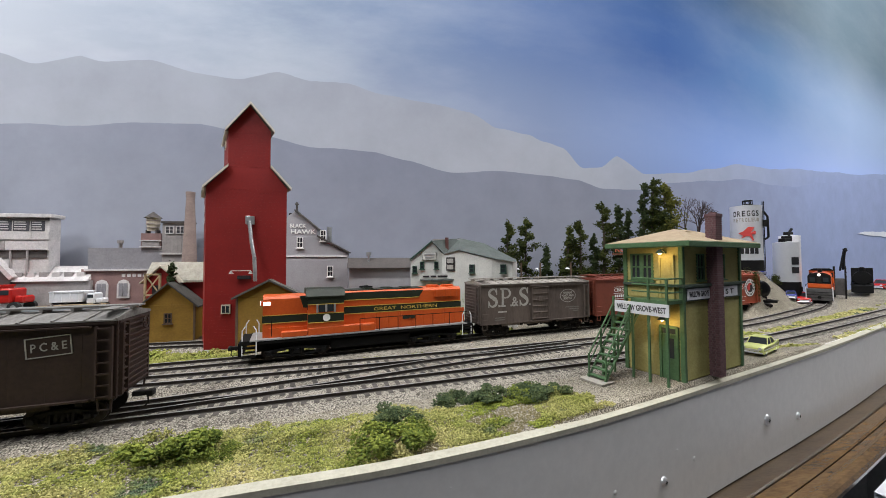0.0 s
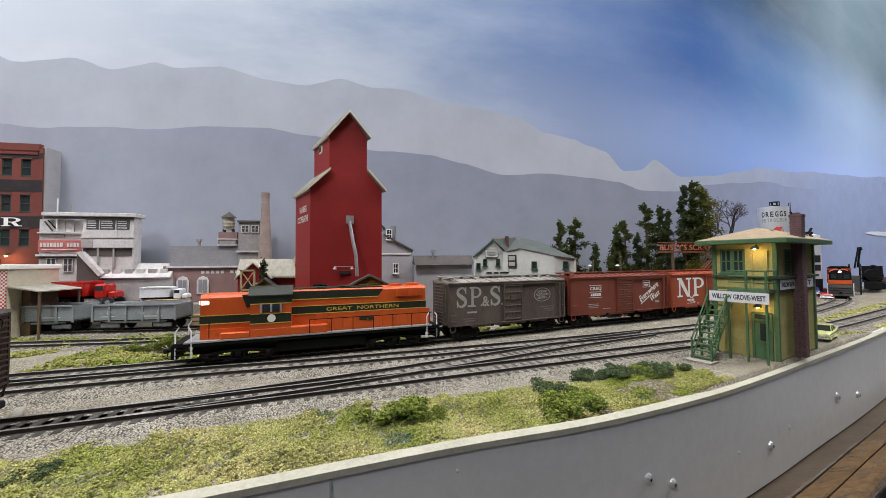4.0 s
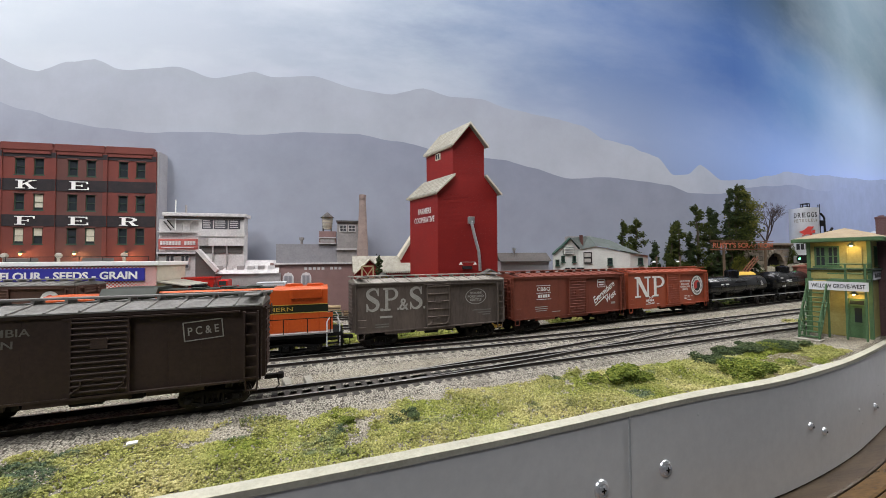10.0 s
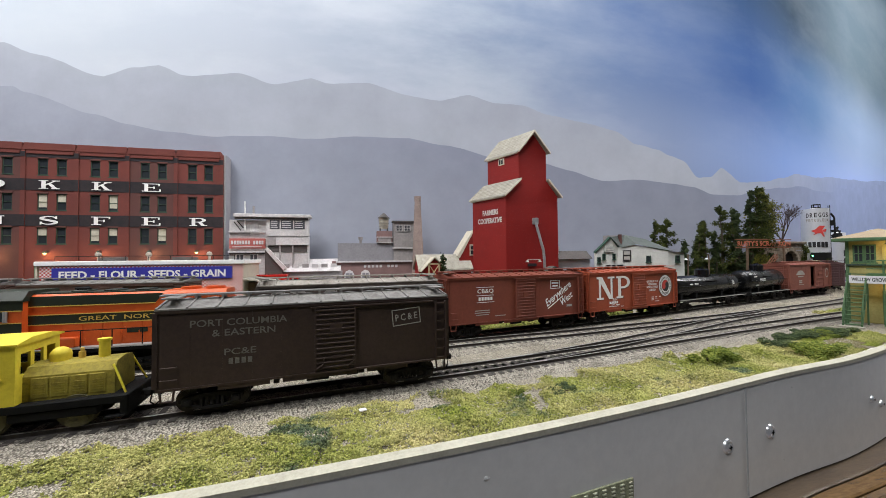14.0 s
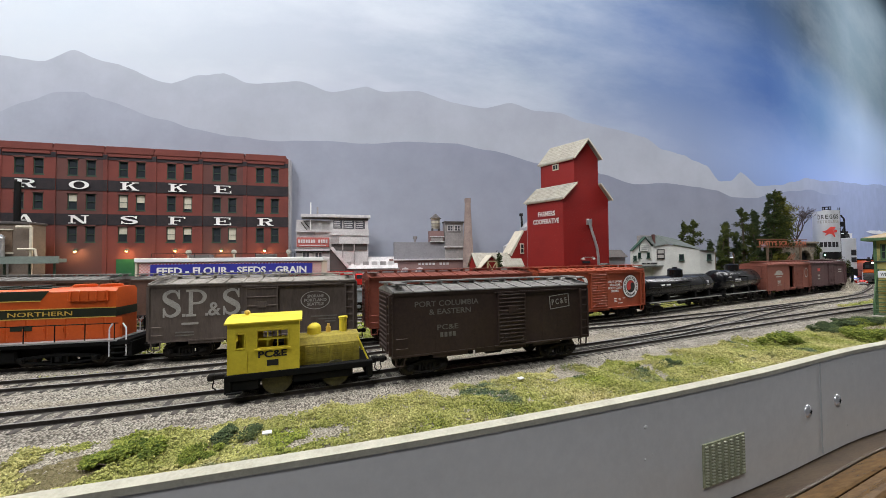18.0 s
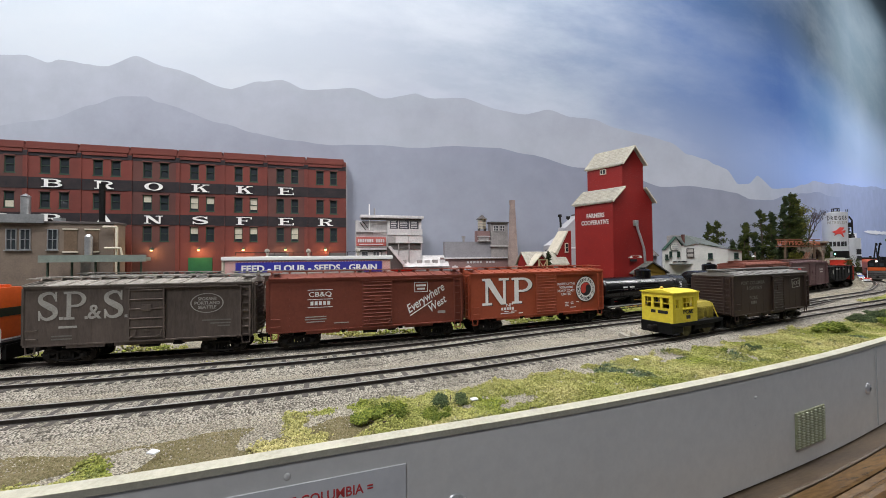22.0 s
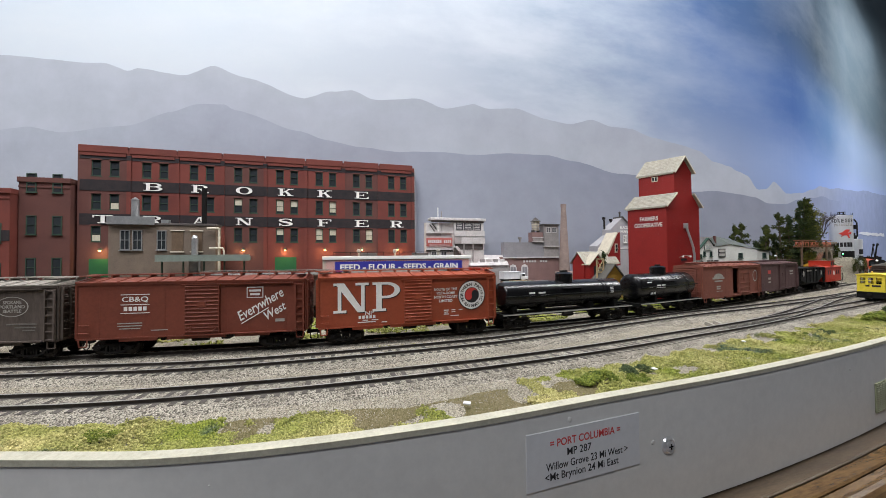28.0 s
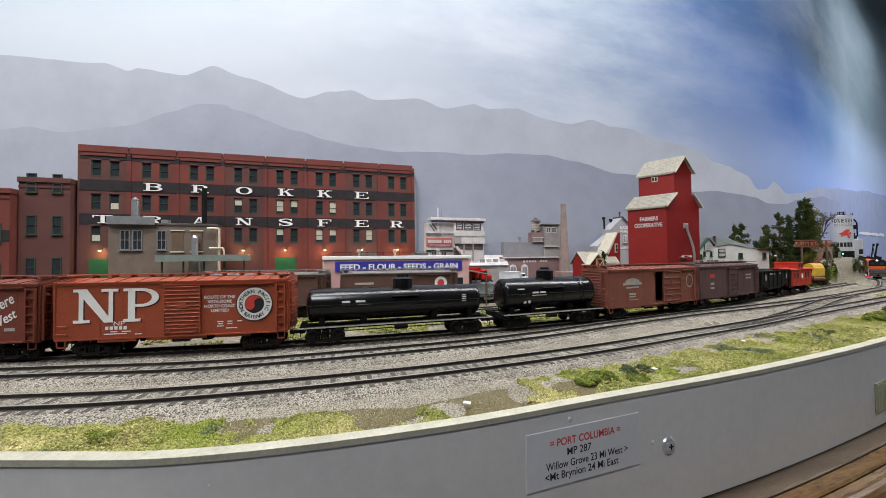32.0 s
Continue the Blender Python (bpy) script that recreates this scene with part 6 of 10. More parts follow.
    side_face = Matrix(((k, 0, -1, -0.0005), (1, 0, 0, 0.0), (0, 1, 0, 0.0), (0, 0, 0, 1)))
    for words, y, z, wd in (("FARMERS", 0.0200, 0.1130 + g, 0.0215), ("COOPERATIVE", 0.0210, 0.1040 + g, 0.0330)):
        c = text(words, 0.0078, M_white, el, Matrix.Identity(4), width=wd, bold=0.0003, label="white block lettering")
        for v in c.data.vertices:
            a, b, e = v.co
            v.co = (k * (y - a) - 0.0004 - abs(e), y - a, z + b)
    # spout: a box on the wall and a curved pipe
    part("spout_box", Mesh().box(0.0305, 0.0370, -0.0030, 0.0002, 0.0985 + g, 0.1055 + g, 0.0004), M_galv, el, "grey spout box")
    pts = [(0.0335, -0.0025, 0.1010 + g), (0.0350, -0.0040, 0.092 + g), (0.0368, -0.0060, 0.082 + g), (0.0392, -0.0075, 0.071 + g), (0.0400, -0.0082, 0.060 + g), (0.0402, -0.0082, 0.052 + g)]
    part("grain_spout", Mesh().line(pts, 0.0015, 12), M_galv, el, "silver grain spout")
    sg = Mesh().box(0.0245, 0.0345, -0.0012, -0.0002, 0.0535 + g, 0.0565 + g)
    part("wall_sign", sg, M_band, el)
    lm = Mesh().line([(0.0215, -0.001, 0.058 + g), (0.0215, -0.006, 0.0605 + g), (0.036, -0.006, 0.0605 + g), (0.036, -0.001, 0.058 + g)], 0.0003, 5).tube((0.0215, -0.006, 0.0606 + g), (0.0215, -0.006, 0.0580 + g), 0.0004, 8, 0.0018).tube((0.036, -0.006, 0.0606 + g), (0.036, -0.006, 0.0580 + g), 0.0004, 8, 0.0018)
    part("sign_lamp", lm, M_dim, el, "unlit sign lamps")
    # driveway shed against the back left corner
    return el


def elevator_shed():
    sh = thing("elevator_shed", pose(-0.155, 0.402, GROUND, 0, 0, 3), "small red shed with a tan shingle roof", "shed")
    g = -GROUND
    part("wall", Mesh().box(0, 0.066, 0, 0.024, 0, 0.052 + g).end([(0, 0.052 + g), (0.024, 0.052 + g), (0.012, 0.066 + g)], 0.0, 0.066), M_elev, sh)
    for s in (-1, 1):
        m = Mesh().end([(0.012, 0.0665 + g), (0.012, 0.0678 + g), (0.012 + s * 0.0155, 0.0500 + g), (0.012 + s * 0.0155, 0.0488 + g)], -0.002, 0.068)
        part("roof", m, M_wroof, sh, "tan shingle roof")
    # gabled entry facing the aisle
    part("entry", Mesh().side([(0.002, 0), (0.030, 0), (0.030, 0.049 + g), (0.016, 0.0625 + g), (0.002, 0.049 + g)], -0.010, 0.002), M_elev, sh, "red gabled entry")
    for a, b in ((0.016, -0.0005), (0.016, 0.0325)):
        part("entry_roof", Mesh().side([(a, 0.0635 + g), (b, 0.0475 + g), (b, 0.0488 + g), (a, 0.0650 + g)] if b > a else [(b, 0.0475 + g), (a, 0.0635 + g), (a, 0.0650 + g), (b, 0.0488 + g)], -0.0125, 0.004), M_cream, sh)
    # flat black panel stands for the shade inside the open entry
    part("doorway", Mesh().box(0.009, 0.016, -0.0104, -0.0098, 0.010, 0.046 + g), M_inkblack, sh, "black panel for the unlit doorway")
    d = Mesh().box(0.0160, 0.0245, -0.0112, -0.0102, 0.020, 0.044 + g)
    dr = part("door", d, M_elev, sh, "red door with cream cross brace")
    b = Mesh()
    for p in ((0.0160, 0.0245, 0.020, 0.0215), (0.0160, 0.0245, 0.0425 + g, 0.044 + g), (0.0160, 0.0174, 0.020, 0.044 + g), (0.0231, 0.0245, 0.020, 0.044 + g)):
        b.box(p[0], p[1], -0.0118, -0.0110, p[2], p[3])
    b.side([(0.0172, 0.0222), (0.0186, 0.0222), (0.0236, 0.0465), (0.0222, 0.0465)], -0.0117, -0.0111)
    part("door_brace", b, M_cream, dr)
    part("leaning_roof", Mesh().side([(0.050, 0.066 + g), (0.071, 0.098 + g), (0.072, 0.096 + g), (0.053, 0.063 + g)], 0.004, 0.026), M_cream, sh)
    part("link_wall", Mesh().side([(0.052, 0.05), (0.078, 0.05), (0.078, 0.098 + g), (0.0705, 0.096 + g), (0.053, 0.066 + g)], 0.005, 0.024), M_elev, sh)
    lw = part("window", Mesh().box(0.0665, 0.0720, 0.0040, 0.0050, 0.066 + g, 0.080 + g), M_cream, sh, "cream framed window")
    part("pane", Mesh().box(0.0675, 0.0710, 0.0036, 0.0042, 0.0675 + g, 0.0725 + g).box(0.0675, 0.0710, 0.0036, 0.0042, 0.0735 + g, 0.0785 + g), M_glass, lw)
    r = Mesh()
    for i in range(14):
        r.box(0.031 + i * 0.0025, 0.0319 + i * 0.0025, -0.0045, 0.001, 0.0480 + g, 0.0495 + g)
    part("rafter_tails", r, M_cream, sh)
    return sh


LAMPS = []


def warehouse():
    L, H, B = 0.410, 0.2060, 8
    wh = thing("warehouse", pose(-0.3932, 0.4935, GROUND, 0, 0, 180 - 1.5) @ Matrix.Diagonal((1, 1, 1, 1)), "four-storey red brick warehouse with dark painted bands and white lettering", "warehouse")
    # local: x runs to the left of the facade, y = 0 is the face, +y towards the aisle
    rt = Matrix.Rotation(radians(180), 4, "Z")
    b = L / B
    part("core_wall", Mesh().box(0, L, -0.020, -0.0022, 0, H - 0.002), M_brick, wh)
    # end strip takes its grey from the shade beside the brick front
    part("end_wall", Mesh().box(-0.004, 0.0, -0.022, -0.0008, 0, H - 0.003), M_grey, wh, "end wall, coloured grey for the shade beside the facade")
    zs = (0.0888, 0.1280, 0.1690)
    wx = (0.29, 0.645)
    ww, wv = 0.0098, 0.0192
    for i in range(B):
        x0 = i * b
        m = Mesh()
        xs = [x0, *[q for c in wx for q in (x0 + c * b - ww / 2, x0 + c * b + ww / 2)], x0 + b]
        for a, c in ((xs[0], xs[1]), (xs[2], xs[3]), (xs[4], xs[5])):
            m.box(a, c, -0.0022, 0, 0, H - 0.008)
        for a, c in ((xs[1], xs[2]), (xs[3], xs[4])):
            zz = 0.0
            for z in zs:
                m.box(a, c, -0.0022, 0, zz, z)
                zz = z + wv
            m.box(a, c, -0.0022, 0, zz, H - 0.008)
        bay = part("bay_wall", m, M_brick if i % 3 != 1 else M_brick2, wh, "red brick bay")
        p = Mesh().box(x0 - 0.0022, x0 + 0.0022, -0.0005, 0.0011, 0, H - 0.004)
        part("pier", p, M_brick, wh)
        part("cornice", Mesh().box(x0 + 0.0008, x0 + b - 0.0008, -0.004, 0.0018, H - 0.0085, H, 0.0004).box(x0 + 0.003, x0 + b - 0.003, 0.0002, 0.0012, H - 0.0125, H - 0.0085), M_brick, wh)
        for z, h in ((H - 0.0165, 0.0060), (0.1508, 0.0135), (0.1093, 0.0135)):
            part("painted_band", Mesh().box(x0 + 0.0022, x0 + b - 0.0022, 0.0001, 0.0004, z, z + h), M_band, wh)
            part("painted_band", Mesh().box(x0 - 0.0022, x0 + 0.0022, 0.0011, 0.0013, z, z + h), M_band, wh)
        for c in wx:
            for j, z in enumerate(zs):
                bl = (0, 0, 0, 0.5, 0, -0.42, 0, 0.85, 0)[(i * 5 + j * 4 + int(c * 10)) % 9] if j < 2 else 0
                window(wh, Matrix.Translation((x0 + c * b, -0.0012, z + wv / 2)) @ rt, ww, wv, M_sash, M_glass, 0.0009, 2, 1, bl)
                part("lintel", Mesh().box(x0 + c * b - ww / 2 - 0.0008, x0 + c * b + ww / 2 + 0.0008, -0.0004, 0.0006, z + wv, z + wv + 0.0018), M_brick2, wh)
        if i in (1, 3, 5, 7):
            dr = part("loading_door", Mesh().box(x0 + 0.012, x0 + b - 0.012, -0.0005, 0.0006, 0.0, 0.068), material("loading_green", (0.02, 0.12, 0.045), rough=0.6) if i == 1 else bpy.data.materials["loading_green"], wh, "green loading door")
        # gooseneck lamp over each bay's door
        if i in (0, 1, 2, 3, 4, 5, 7):
            lx = x0 + b * 0.5
            lp = part("wall_lamp", Mesh().line([(lx, 0, 0.0790), (lx, 0.004, 0.0810), (lx, 0.0065, 0.0800)], 0.0004, 5).tube((lx, 0.0065, 0.0805), (lx, 0.0065, 0.0780), 0.0006, 10, 0.0026, False), M_sash, wh)
            part("bulb", Mesh().ball(lx, 0.0065, 0.0779, 0.0016, n=8, k=6), M_bulb, lp, "glowing lamp bulb")
            LAMPS.append(wh.matrix_basis @ Vector((lx, 0.0085, 0.0745)))
    for word, first, z in (("EKKORB", 1, 0.1576), ("REFSNART", 0, 0.1161)):
        for i, ch in enumerate(word):
            serif_letter(ch, 0.0098, 0.0200, M_white, wh, Matrix.Translation((b * (first + i) + b * 0.5, 0.0016, z)) @ rt, "tall white painted letter")
    return wh


def brick_annex(x, y, w, h, mat, label, floors, cols, band=False, arch=False):
    an = thing("brick_annex", pose(x, y, GROUND, 0, 0, -3), label, "building")
    part("wall", Mesh().box(-w, 0, 0, 0.03, 0, h), mat, an)
    part("cornice", Mesh().box(-w - 0.001, 0.001, -0.0015, 0.03, h - 0.006, h, 0.0004).box(-w, 0, -0.0008, 0, h - 0.012, h - 0.010), mat, an)
    for i in range(cols):
        for j in range(floors):
            window(an, Matrix.Translation((-w * (i + 0.5) / cols, -0.0004, h * (0.36 + 0.30 * j))), 0.0092, 0.022, M_sash)
    if band:
        part("painted_band", Mesh().box(-w, 0, -0.0006, 0.0002, h * 0.60, h * 0.60 + 0.012), M_band, an)
        part("big_door", Mesh().box(-w * 0.8, -w * 0.25, -0.0006, 0.0002, 0.0, h * 0.5), M_wood, an)
    return an


def boiler_house():
    """The low brown shop standing before the warehouse, with stacks, tank and rooftop gear."""
    bh = thing("boiler_house", pose(-0.757, 0.470, GROUND, 0, 0, -2) @ Matrix.Diagonal((1.0, 1, 1.09, 1)), "low brown workshop with stacks and a white roof sign", "building")
    part("wall", Mesh().box(0, 0.108, 0, 0.022, 0, 0.098), material("khaki_plaster", (0.20, 0.155, 0.120), (0.12, 0.092, 0.075), 0.85, scale=60, fine=700, bump=0.2), bh)
    part("roof", Mesh().box(-0.001, 0.109, -0.001, 0.023, 0.098, 0.1005, 0.0004), M_asphalt, bh)
    for i, x in enumerate((0.016, 0.028, 0.052)):
        window(bh, Matrix.Translation((x, -0.0005, 0.082)), 0.0095, 0.021, M_galv, cols=2)
    for x in (0.068, 0.088):
        part("blind_window", Mesh().box(x - 0.006, x + 0.006, -0.0005, 0.0002, 0.070, 0.092), M_wood, bh)
        part("sill", Mesh().box(x - 0.007, x + 0.007, -0.0012, 0.0002, 0.0685, 0.070).box(x - 0.007, x + 0.007, -0.0012, 0.0002, 0.092, 0.0932), M_cream, bh)
    part("roof_sign", Mesh().box(0.000, 0.046, -0.004, -0.003, 0.0985, 0.107), M_galv, bh, "pale roof sign")
    part("roof_tank", Mesh().tube((0.022, 0.008, 0.1005), (0.022, 0.008, 0.126), 0.004, 12).tube((0.022, 0.008, 0.126), (0.022, 0.008, 0.129), 0.0046, 12, 0.0006), M_galv, bh)
    part("roof_vent", Mesh().box(0.050, 0.058, 0.002, 0.009, 0.1005, 0.1045, 0.0004), M_galv, bh)
    part("smoke_stack", Mesh().tube((0.0945, 0.004, 0.10), (0.0945, 0.004, 0.141), 0.0028, 14), M_black, bh, "black smoke stack")
    part("stack_base", Mesh().tube((0.0945, 0.004, 0.0), (0.0945, 0.004, 0.10), 0.0036, 14), M_wood, bh)
    part("pipe", Mesh().line([(0.100, -0.004, 0.095), (0.113, -0.004, 0.095), (0.113, -0.004, 0.03)], 0.0014, 8).line([(0.103, -0.006, 0.073), (0.118, -0.006, 0.073), (0.120, -0.006, 0.06)], 0.0010, 8), M_cream, bh, "bent cream pipe")
    part("silver_tank", Mesh().tube((0.088, -0.006, 0.06), (0.088, -0.006, 0.084), 0.0034, 14).tube((0.088, -0.006, 0.084), (0.088, -0.006, 0.087), 0.0036, 14, 0.002).box(0.0835, 0.0925, -0.0105, -0.002, 0.0, 0.060), M_galv, bh, "silver tank")
    return bh


def loading_dock():
    ld = thing("loading_dock", pose(-0.702, 0.445, GROUND, 0, 0, -2), "grey-green steel loading dock canopy", "canopy")
    part("canopy", Mesh().box(0, 0.094, 0, 0.012, 0.0650, 0.0690, 0.0005).box(-0.001, 0.095, -0.001, 0.0, 0.0640, 0.0715), material("grey_green_steel", (0.22, 0.26, 0.23), (0.14, 0.17, 0.15), 0.7), ld)
    for i in range(5):
        part("post", Mesh().box(0.003 + i * 0.021, 0.0045 + i * 0.021, 0.004, 0.0055, 0, 0.065), M_sash, ld)
    return ld


def feed_store():
    fs = thing("feed_store", pose(-0.5220, 0.4085, GROUND, 0, 0, -4.2), "feed store with a blue sign board and red-and-white chequered border", "store")
    w, h, d = 0.180, 0.0675, 0.050
    chk = bpy.data.materials.new("chequered_border")
    chk.use_nodes = True
    nt = chk.node_tree
    t = nt.nodes.new("ShaderNodeTexChecker")
    t.inputs["Scale"].default_value = 620
    t.inputs[1].default_value, t.inputs[2].default_value = (0.50, 0.05, 0.04, 1), (0.72, 0.70, 0.66, 1)
    nt.links.new(nt.nodes.new("ShaderNodeTexCoord").outputs["Object"], t.inputs[0])
    nt.links.new(t.outputs[0], nt.nodes["Principled BSDF"].inputs["Base Color"])
    part("wall", Mesh().box(0, w, 0, d, 0, h), M_cream, fs)
    part("front", Mesh().box(0.0015, w - 0.0005, -0.0012, 0.0, 0.0, h - 0.004), chk, fs, "red and white chequered front")
    part("parapet", Mesh().box(-0.0025, w + 0.0025, -0.0025, d, h - 0.0035, h + 0.0008, 0.0004), M_white, fs, "white parapet")
    part("left_wall", Mesh().box(-0.002, 0.0, -0.0015, d, 0, h - 0.003), M_cream, fs)
    blue = plain("sign_blue", (0.030, 0.030, 0.30), 0.5)
    part("sign_board", Mesh().box(0.012, w - 0.010, -0.0022, -0.001, h - 0.0180, h - 0.0058), blue, fs, "deep blue sign board")
    text("FEED - FLOUR - SEEDS - GRAIN", 0.0098, M_white, fs, Matrix.Translation((w / 2 + 0.001, -0.0024, h - 0.0126)) @ FACE, width=w - 0.034, bold=0.0003)
    for x in (0.030, 0.066, 0.105, 0.140, 0.166):
        window(fs, Matrix.Translation((x, -0.0014, 0.033)), 0.0125, 0.015, M_cream, rows=1)
    part("awning", Mesh().side([(w, 0.0475), (w + 0.026, 0.0430), (w + 0.026, 0.0440), (w, 0.0490)], 0.0, d - 0.006), M_wroof, fs, "lean-to porch roof")
    for y in (0.001, d - 0.008):
        part("porch_post", Mesh().box(w + 0.0235, w + 0.0250, y, y + 0.0015, 0, 0.0432), M_wood, fs)
    part("porch_wall", Mesh().box(w + 0.001, w + 0.008, 0.012, d - 0.01, 0, 0.044), M_wood, fs)
    for x in (0.052, 0.118):
        part("roof_hatch", Mesh().box(x - 0.010, x + 0.010, 0.010, 0.022, h, h + 0.0045, 0.0005), M_asphalt, fs)
    for x in (0.040, 0.085, 0.142):
        part("roof_vent", Mesh().tube((x, 0.014, h), (x, 0.014, h + 0.005), 0.0012, 8).ball(x, 0.014, h + 0.007, 0.0028, n=10, k=6), M_stone, fs)
    pl = Mesh()
    for i in range(9):
        pl.tube((0.01 + i * 0.02, 0.004, h), (0.01 + i * 0.02, 0.004, h + 0.0055), 0.0003, 5)
    pl.line([(0.01, 0.004, h + 0.0055), (0.17, 0.004, h + 0.0055)], 0.0003, 5)
    part("roof_rail", pl, M_black, fs)
    return fs


# white and grey taken from the printed building flats
M_flatwhite = material("flat_white", (0.66, 0.63, 0.62), (0.42, 0.40, 0.40), 0.85, scale=90, fine=500, bump=0.1)
M_flatgrey = material("flat_grey", (0.37, 0.34, 0.33), (0.24, 0.22, 0.22), 0.85, scale=90, fine=500, bump=0.1)
M_rose = material("faded_rose_brick", (0.27, 0.165, 0.155), (0.19, 0.115, 0.11), 0.85, scale=60, fine=700, bump=0.15)
M_paleroof = material("pale_slate", (0.29, 0.28, 0.30), (0.21, 0.20, 0.22), 0.85, scale=60, fine=500)


def flour_mill():
    # printed flat of a mill, built up here in relief
    fm = thing("flour_mill", pose(-0.3325, 0.474, GROUND), "white mill modelled after a printed building flat, with galleries and a red sign", "mill")
    g = -GROUND
    part("left_block", Mesh().box(-0.046, -0.003, 0, 0.010, 0, 0.113 + g), M_flatwhite, fm)
    part("right_block", Mesh().box(-0.003, 0.046, -0.004, 0.010, 0, 0.116 + g), M_flatwhite, fm, "white mill block")
    part("roof", Mesh().box(-0.040, 0.049, -0.007, 0.012, 0.1165 + g, 0.1205 + g, 0.0004), M_flatwhite, fm)
    # dark strip stands for the shadow the roof casts below itself
    part("roof_shadow_board", Mesh().box(-0.039, 0.046, -0.0050, -0.0036, 0.1135 + g, 0.1163 + g), M_asphalt, fm, "dark strip painted for the shadow under the eave")
    for x0, x1 in ((0.0005, 0.0118), (0.0134, 0.0276), (0.0292, 0.0416)):
        w = part("gallery_window", Mesh().box(x0, x1, -0.0046, -0.0038, 0.1020 + g, 0.1130 + g), M_pane, fm, "dark gallery opening")
        for k in range(4):
            z = 0.1035 + k * 0.0025 + g
            part("louver", Mesh().box(x0 + 0.0012, x1 - 0.0022 - 0.0006 * (k % 2), -0.0050, -0.0045, z, z + 0.0011), M_flatwhite, w, "white louver")
    for k, (x0, x1, z0, z1) in enumerate(((-0.003, 0.016, 0.0928, 0.1012), (0.0163, 0.031, 0.0928, 0.1012), (0.0313, 0.047, 0.0928, 0.1012), (-0.003, 0.0078, 0.0818, 0.0912), (0.0081, 0.0265, 0.0818, 0.0912), (0.0268, 0.047, 0.0818, 0.0912))):
        part("gallery_panel", Mesh().box(x0, x1, -0.0062 - 0.0003 * (k % 2), -0.0040, z0 + g, z1 + g), M_flatgrey if k == 3 else M_flatwhite, fm)
    # flat dark panel in place of the shaded open bay
    part("loading_bay", Mesh().box(-0.002, 0.0445, -0.0046, -0.0038, 0.0725 + g, 0.0812 + g), M_asphalt, fm, "dark panel for the shade inside the open loading area")
    for x in (0.0125, 0.0275):
        part("bay_post", Mesh().box(x - 0.0007, x + 0.0007, -0.0060, -0.0040, 0.0480 + g, 0.0815 + g), M_flatgrey, fm)
    for x0, x1, z0, z1 in ((-0.0455, -0.0220, 0.0993, 0.1110), (-0.0215, -0.0135, 0.0993, 0.1110), (-0.0455, -0.0225, 0.0938, 0.0972)):
        part("wall_panel", Mesh().box(x0, x1, -0.0009, 0.0, z0 + g, z1 + g), M_flatgrey if z1 < 0.1 else M_flatwhite, fm)
    part("brace", Mesh().tube((-0.0405, -0.0014, 0.1105 + g), (-0.0330, -0.0014, 0.1000 + g), 0.0007, 6), M_asphalt, fm)
    part("gallery_ledge", Mesh().box(-0.0465, -0.004, -0.0026, 0, 0.0975 + g, 0.0989 + g), M_flatwhite, fm)
    part("sign", Mesh().box(-0.0455, -0.005, -0.0022, 0.0, 0.0775 + g, 0.0900 + g), material("faded_red_sign", (0.46, 0.12, 0.10), (0.36, 0.10, 0.09), 0.8), fm, "faded red sign")
    for k in range(12):
        if k != 7:
            part("sign_stencil", Mesh().box(-0.0435 + k * 0.0031, -0.0413 + k * 0.0031, -0.0027, -0.0021, 0.0826 + g, 0.0872 + g), M_flatwhite, fm)
    part("sign_stencil", Mesh().box(-0.0420, -0.0090, -0.0027, -0.0021, 0.0790 + g, 0.0800 + g), M_flatwhite, fm)
    part("gallery_ledge", Mesh().box(-0.047, -0.004, -0.003, 0, 0.0725 + g, 0.0745 + g), M_flatwhite, fm)
    part("cornice", Mesh().box(-0.046, -0.004, -0.0012, 0, 0.0700 + g, 0.0724 + g), M_asphalt, fm)
    for x in (-0.0340, -0.0185):
        w = part("lower_window", Mesh().box(x - 0.0042, x + 0.0042, -0.0007, 0.0002, 0.0555 + g, 0.0700 + g), M_pane, fm, "dark lower window")
        part("window_frame", lattice([x - 0.0046, x - 0.0038, x - 0.0004, x + 0.0004, x + 0.0038, x + 0.0046], [0.0550 + g, 0.0558 + g, 0.0625 + g, 0.0632 + g, 0.0696 + g, 0.0704 + g], -0.0012, -0.0006), M_flatwhite, w)
    # long sloping roof and low sheds running to the right
    part("stair_roof", Mesh().side([(-0.004, 0.0765 + g), (0.000, 0.0775 + g), (0.0205, 0.0530 + g), (0.0175, 0.0500 + g)], -0.012, -0.004), M_flatwhite, fm)
    # shade below the sloping roof is put into this wall's dark colour
    part("stair_wall", Mesh().side([(-0.004, 0.0755 + g), (0.0172, 0.0500 + g), (0.0172, 0.040 + g), (-0.004, 0.040 + g)], -0.010, -0.004), M_asphalt, fm, "wall under the sloping roof, darkened for its shade")
    part("low_shed", Mesh().box(0.016, 0.088, -0.008, 0.006, 0, 0.0485 + g), M_flatgrey, fm)
    part("low_roof", Mesh().end([(-0.010, 0.0480 + g), (0.004, 0.0640 + g), (0.006, 0.0635 + g), (0.006, 0.0475 + g)], 0.012, 0.086), M_flatwhite, fm)
    for i in range(6):
        part("dormer", Mesh().box(0.016 + i * 0.0115, 0.0235 + i * 0.0115, -0.006, 0.004, 0.0515 + g, 0.0575 + g), M_flatwhite if i % 2 else M_flatgrey, fm)
    part("flagpole", Mesh().tube((-0.028, -0.003, 0.100 + g), (-0.028, -0.003, 0.136 + g), 0.0007, 6), M_white, fm)
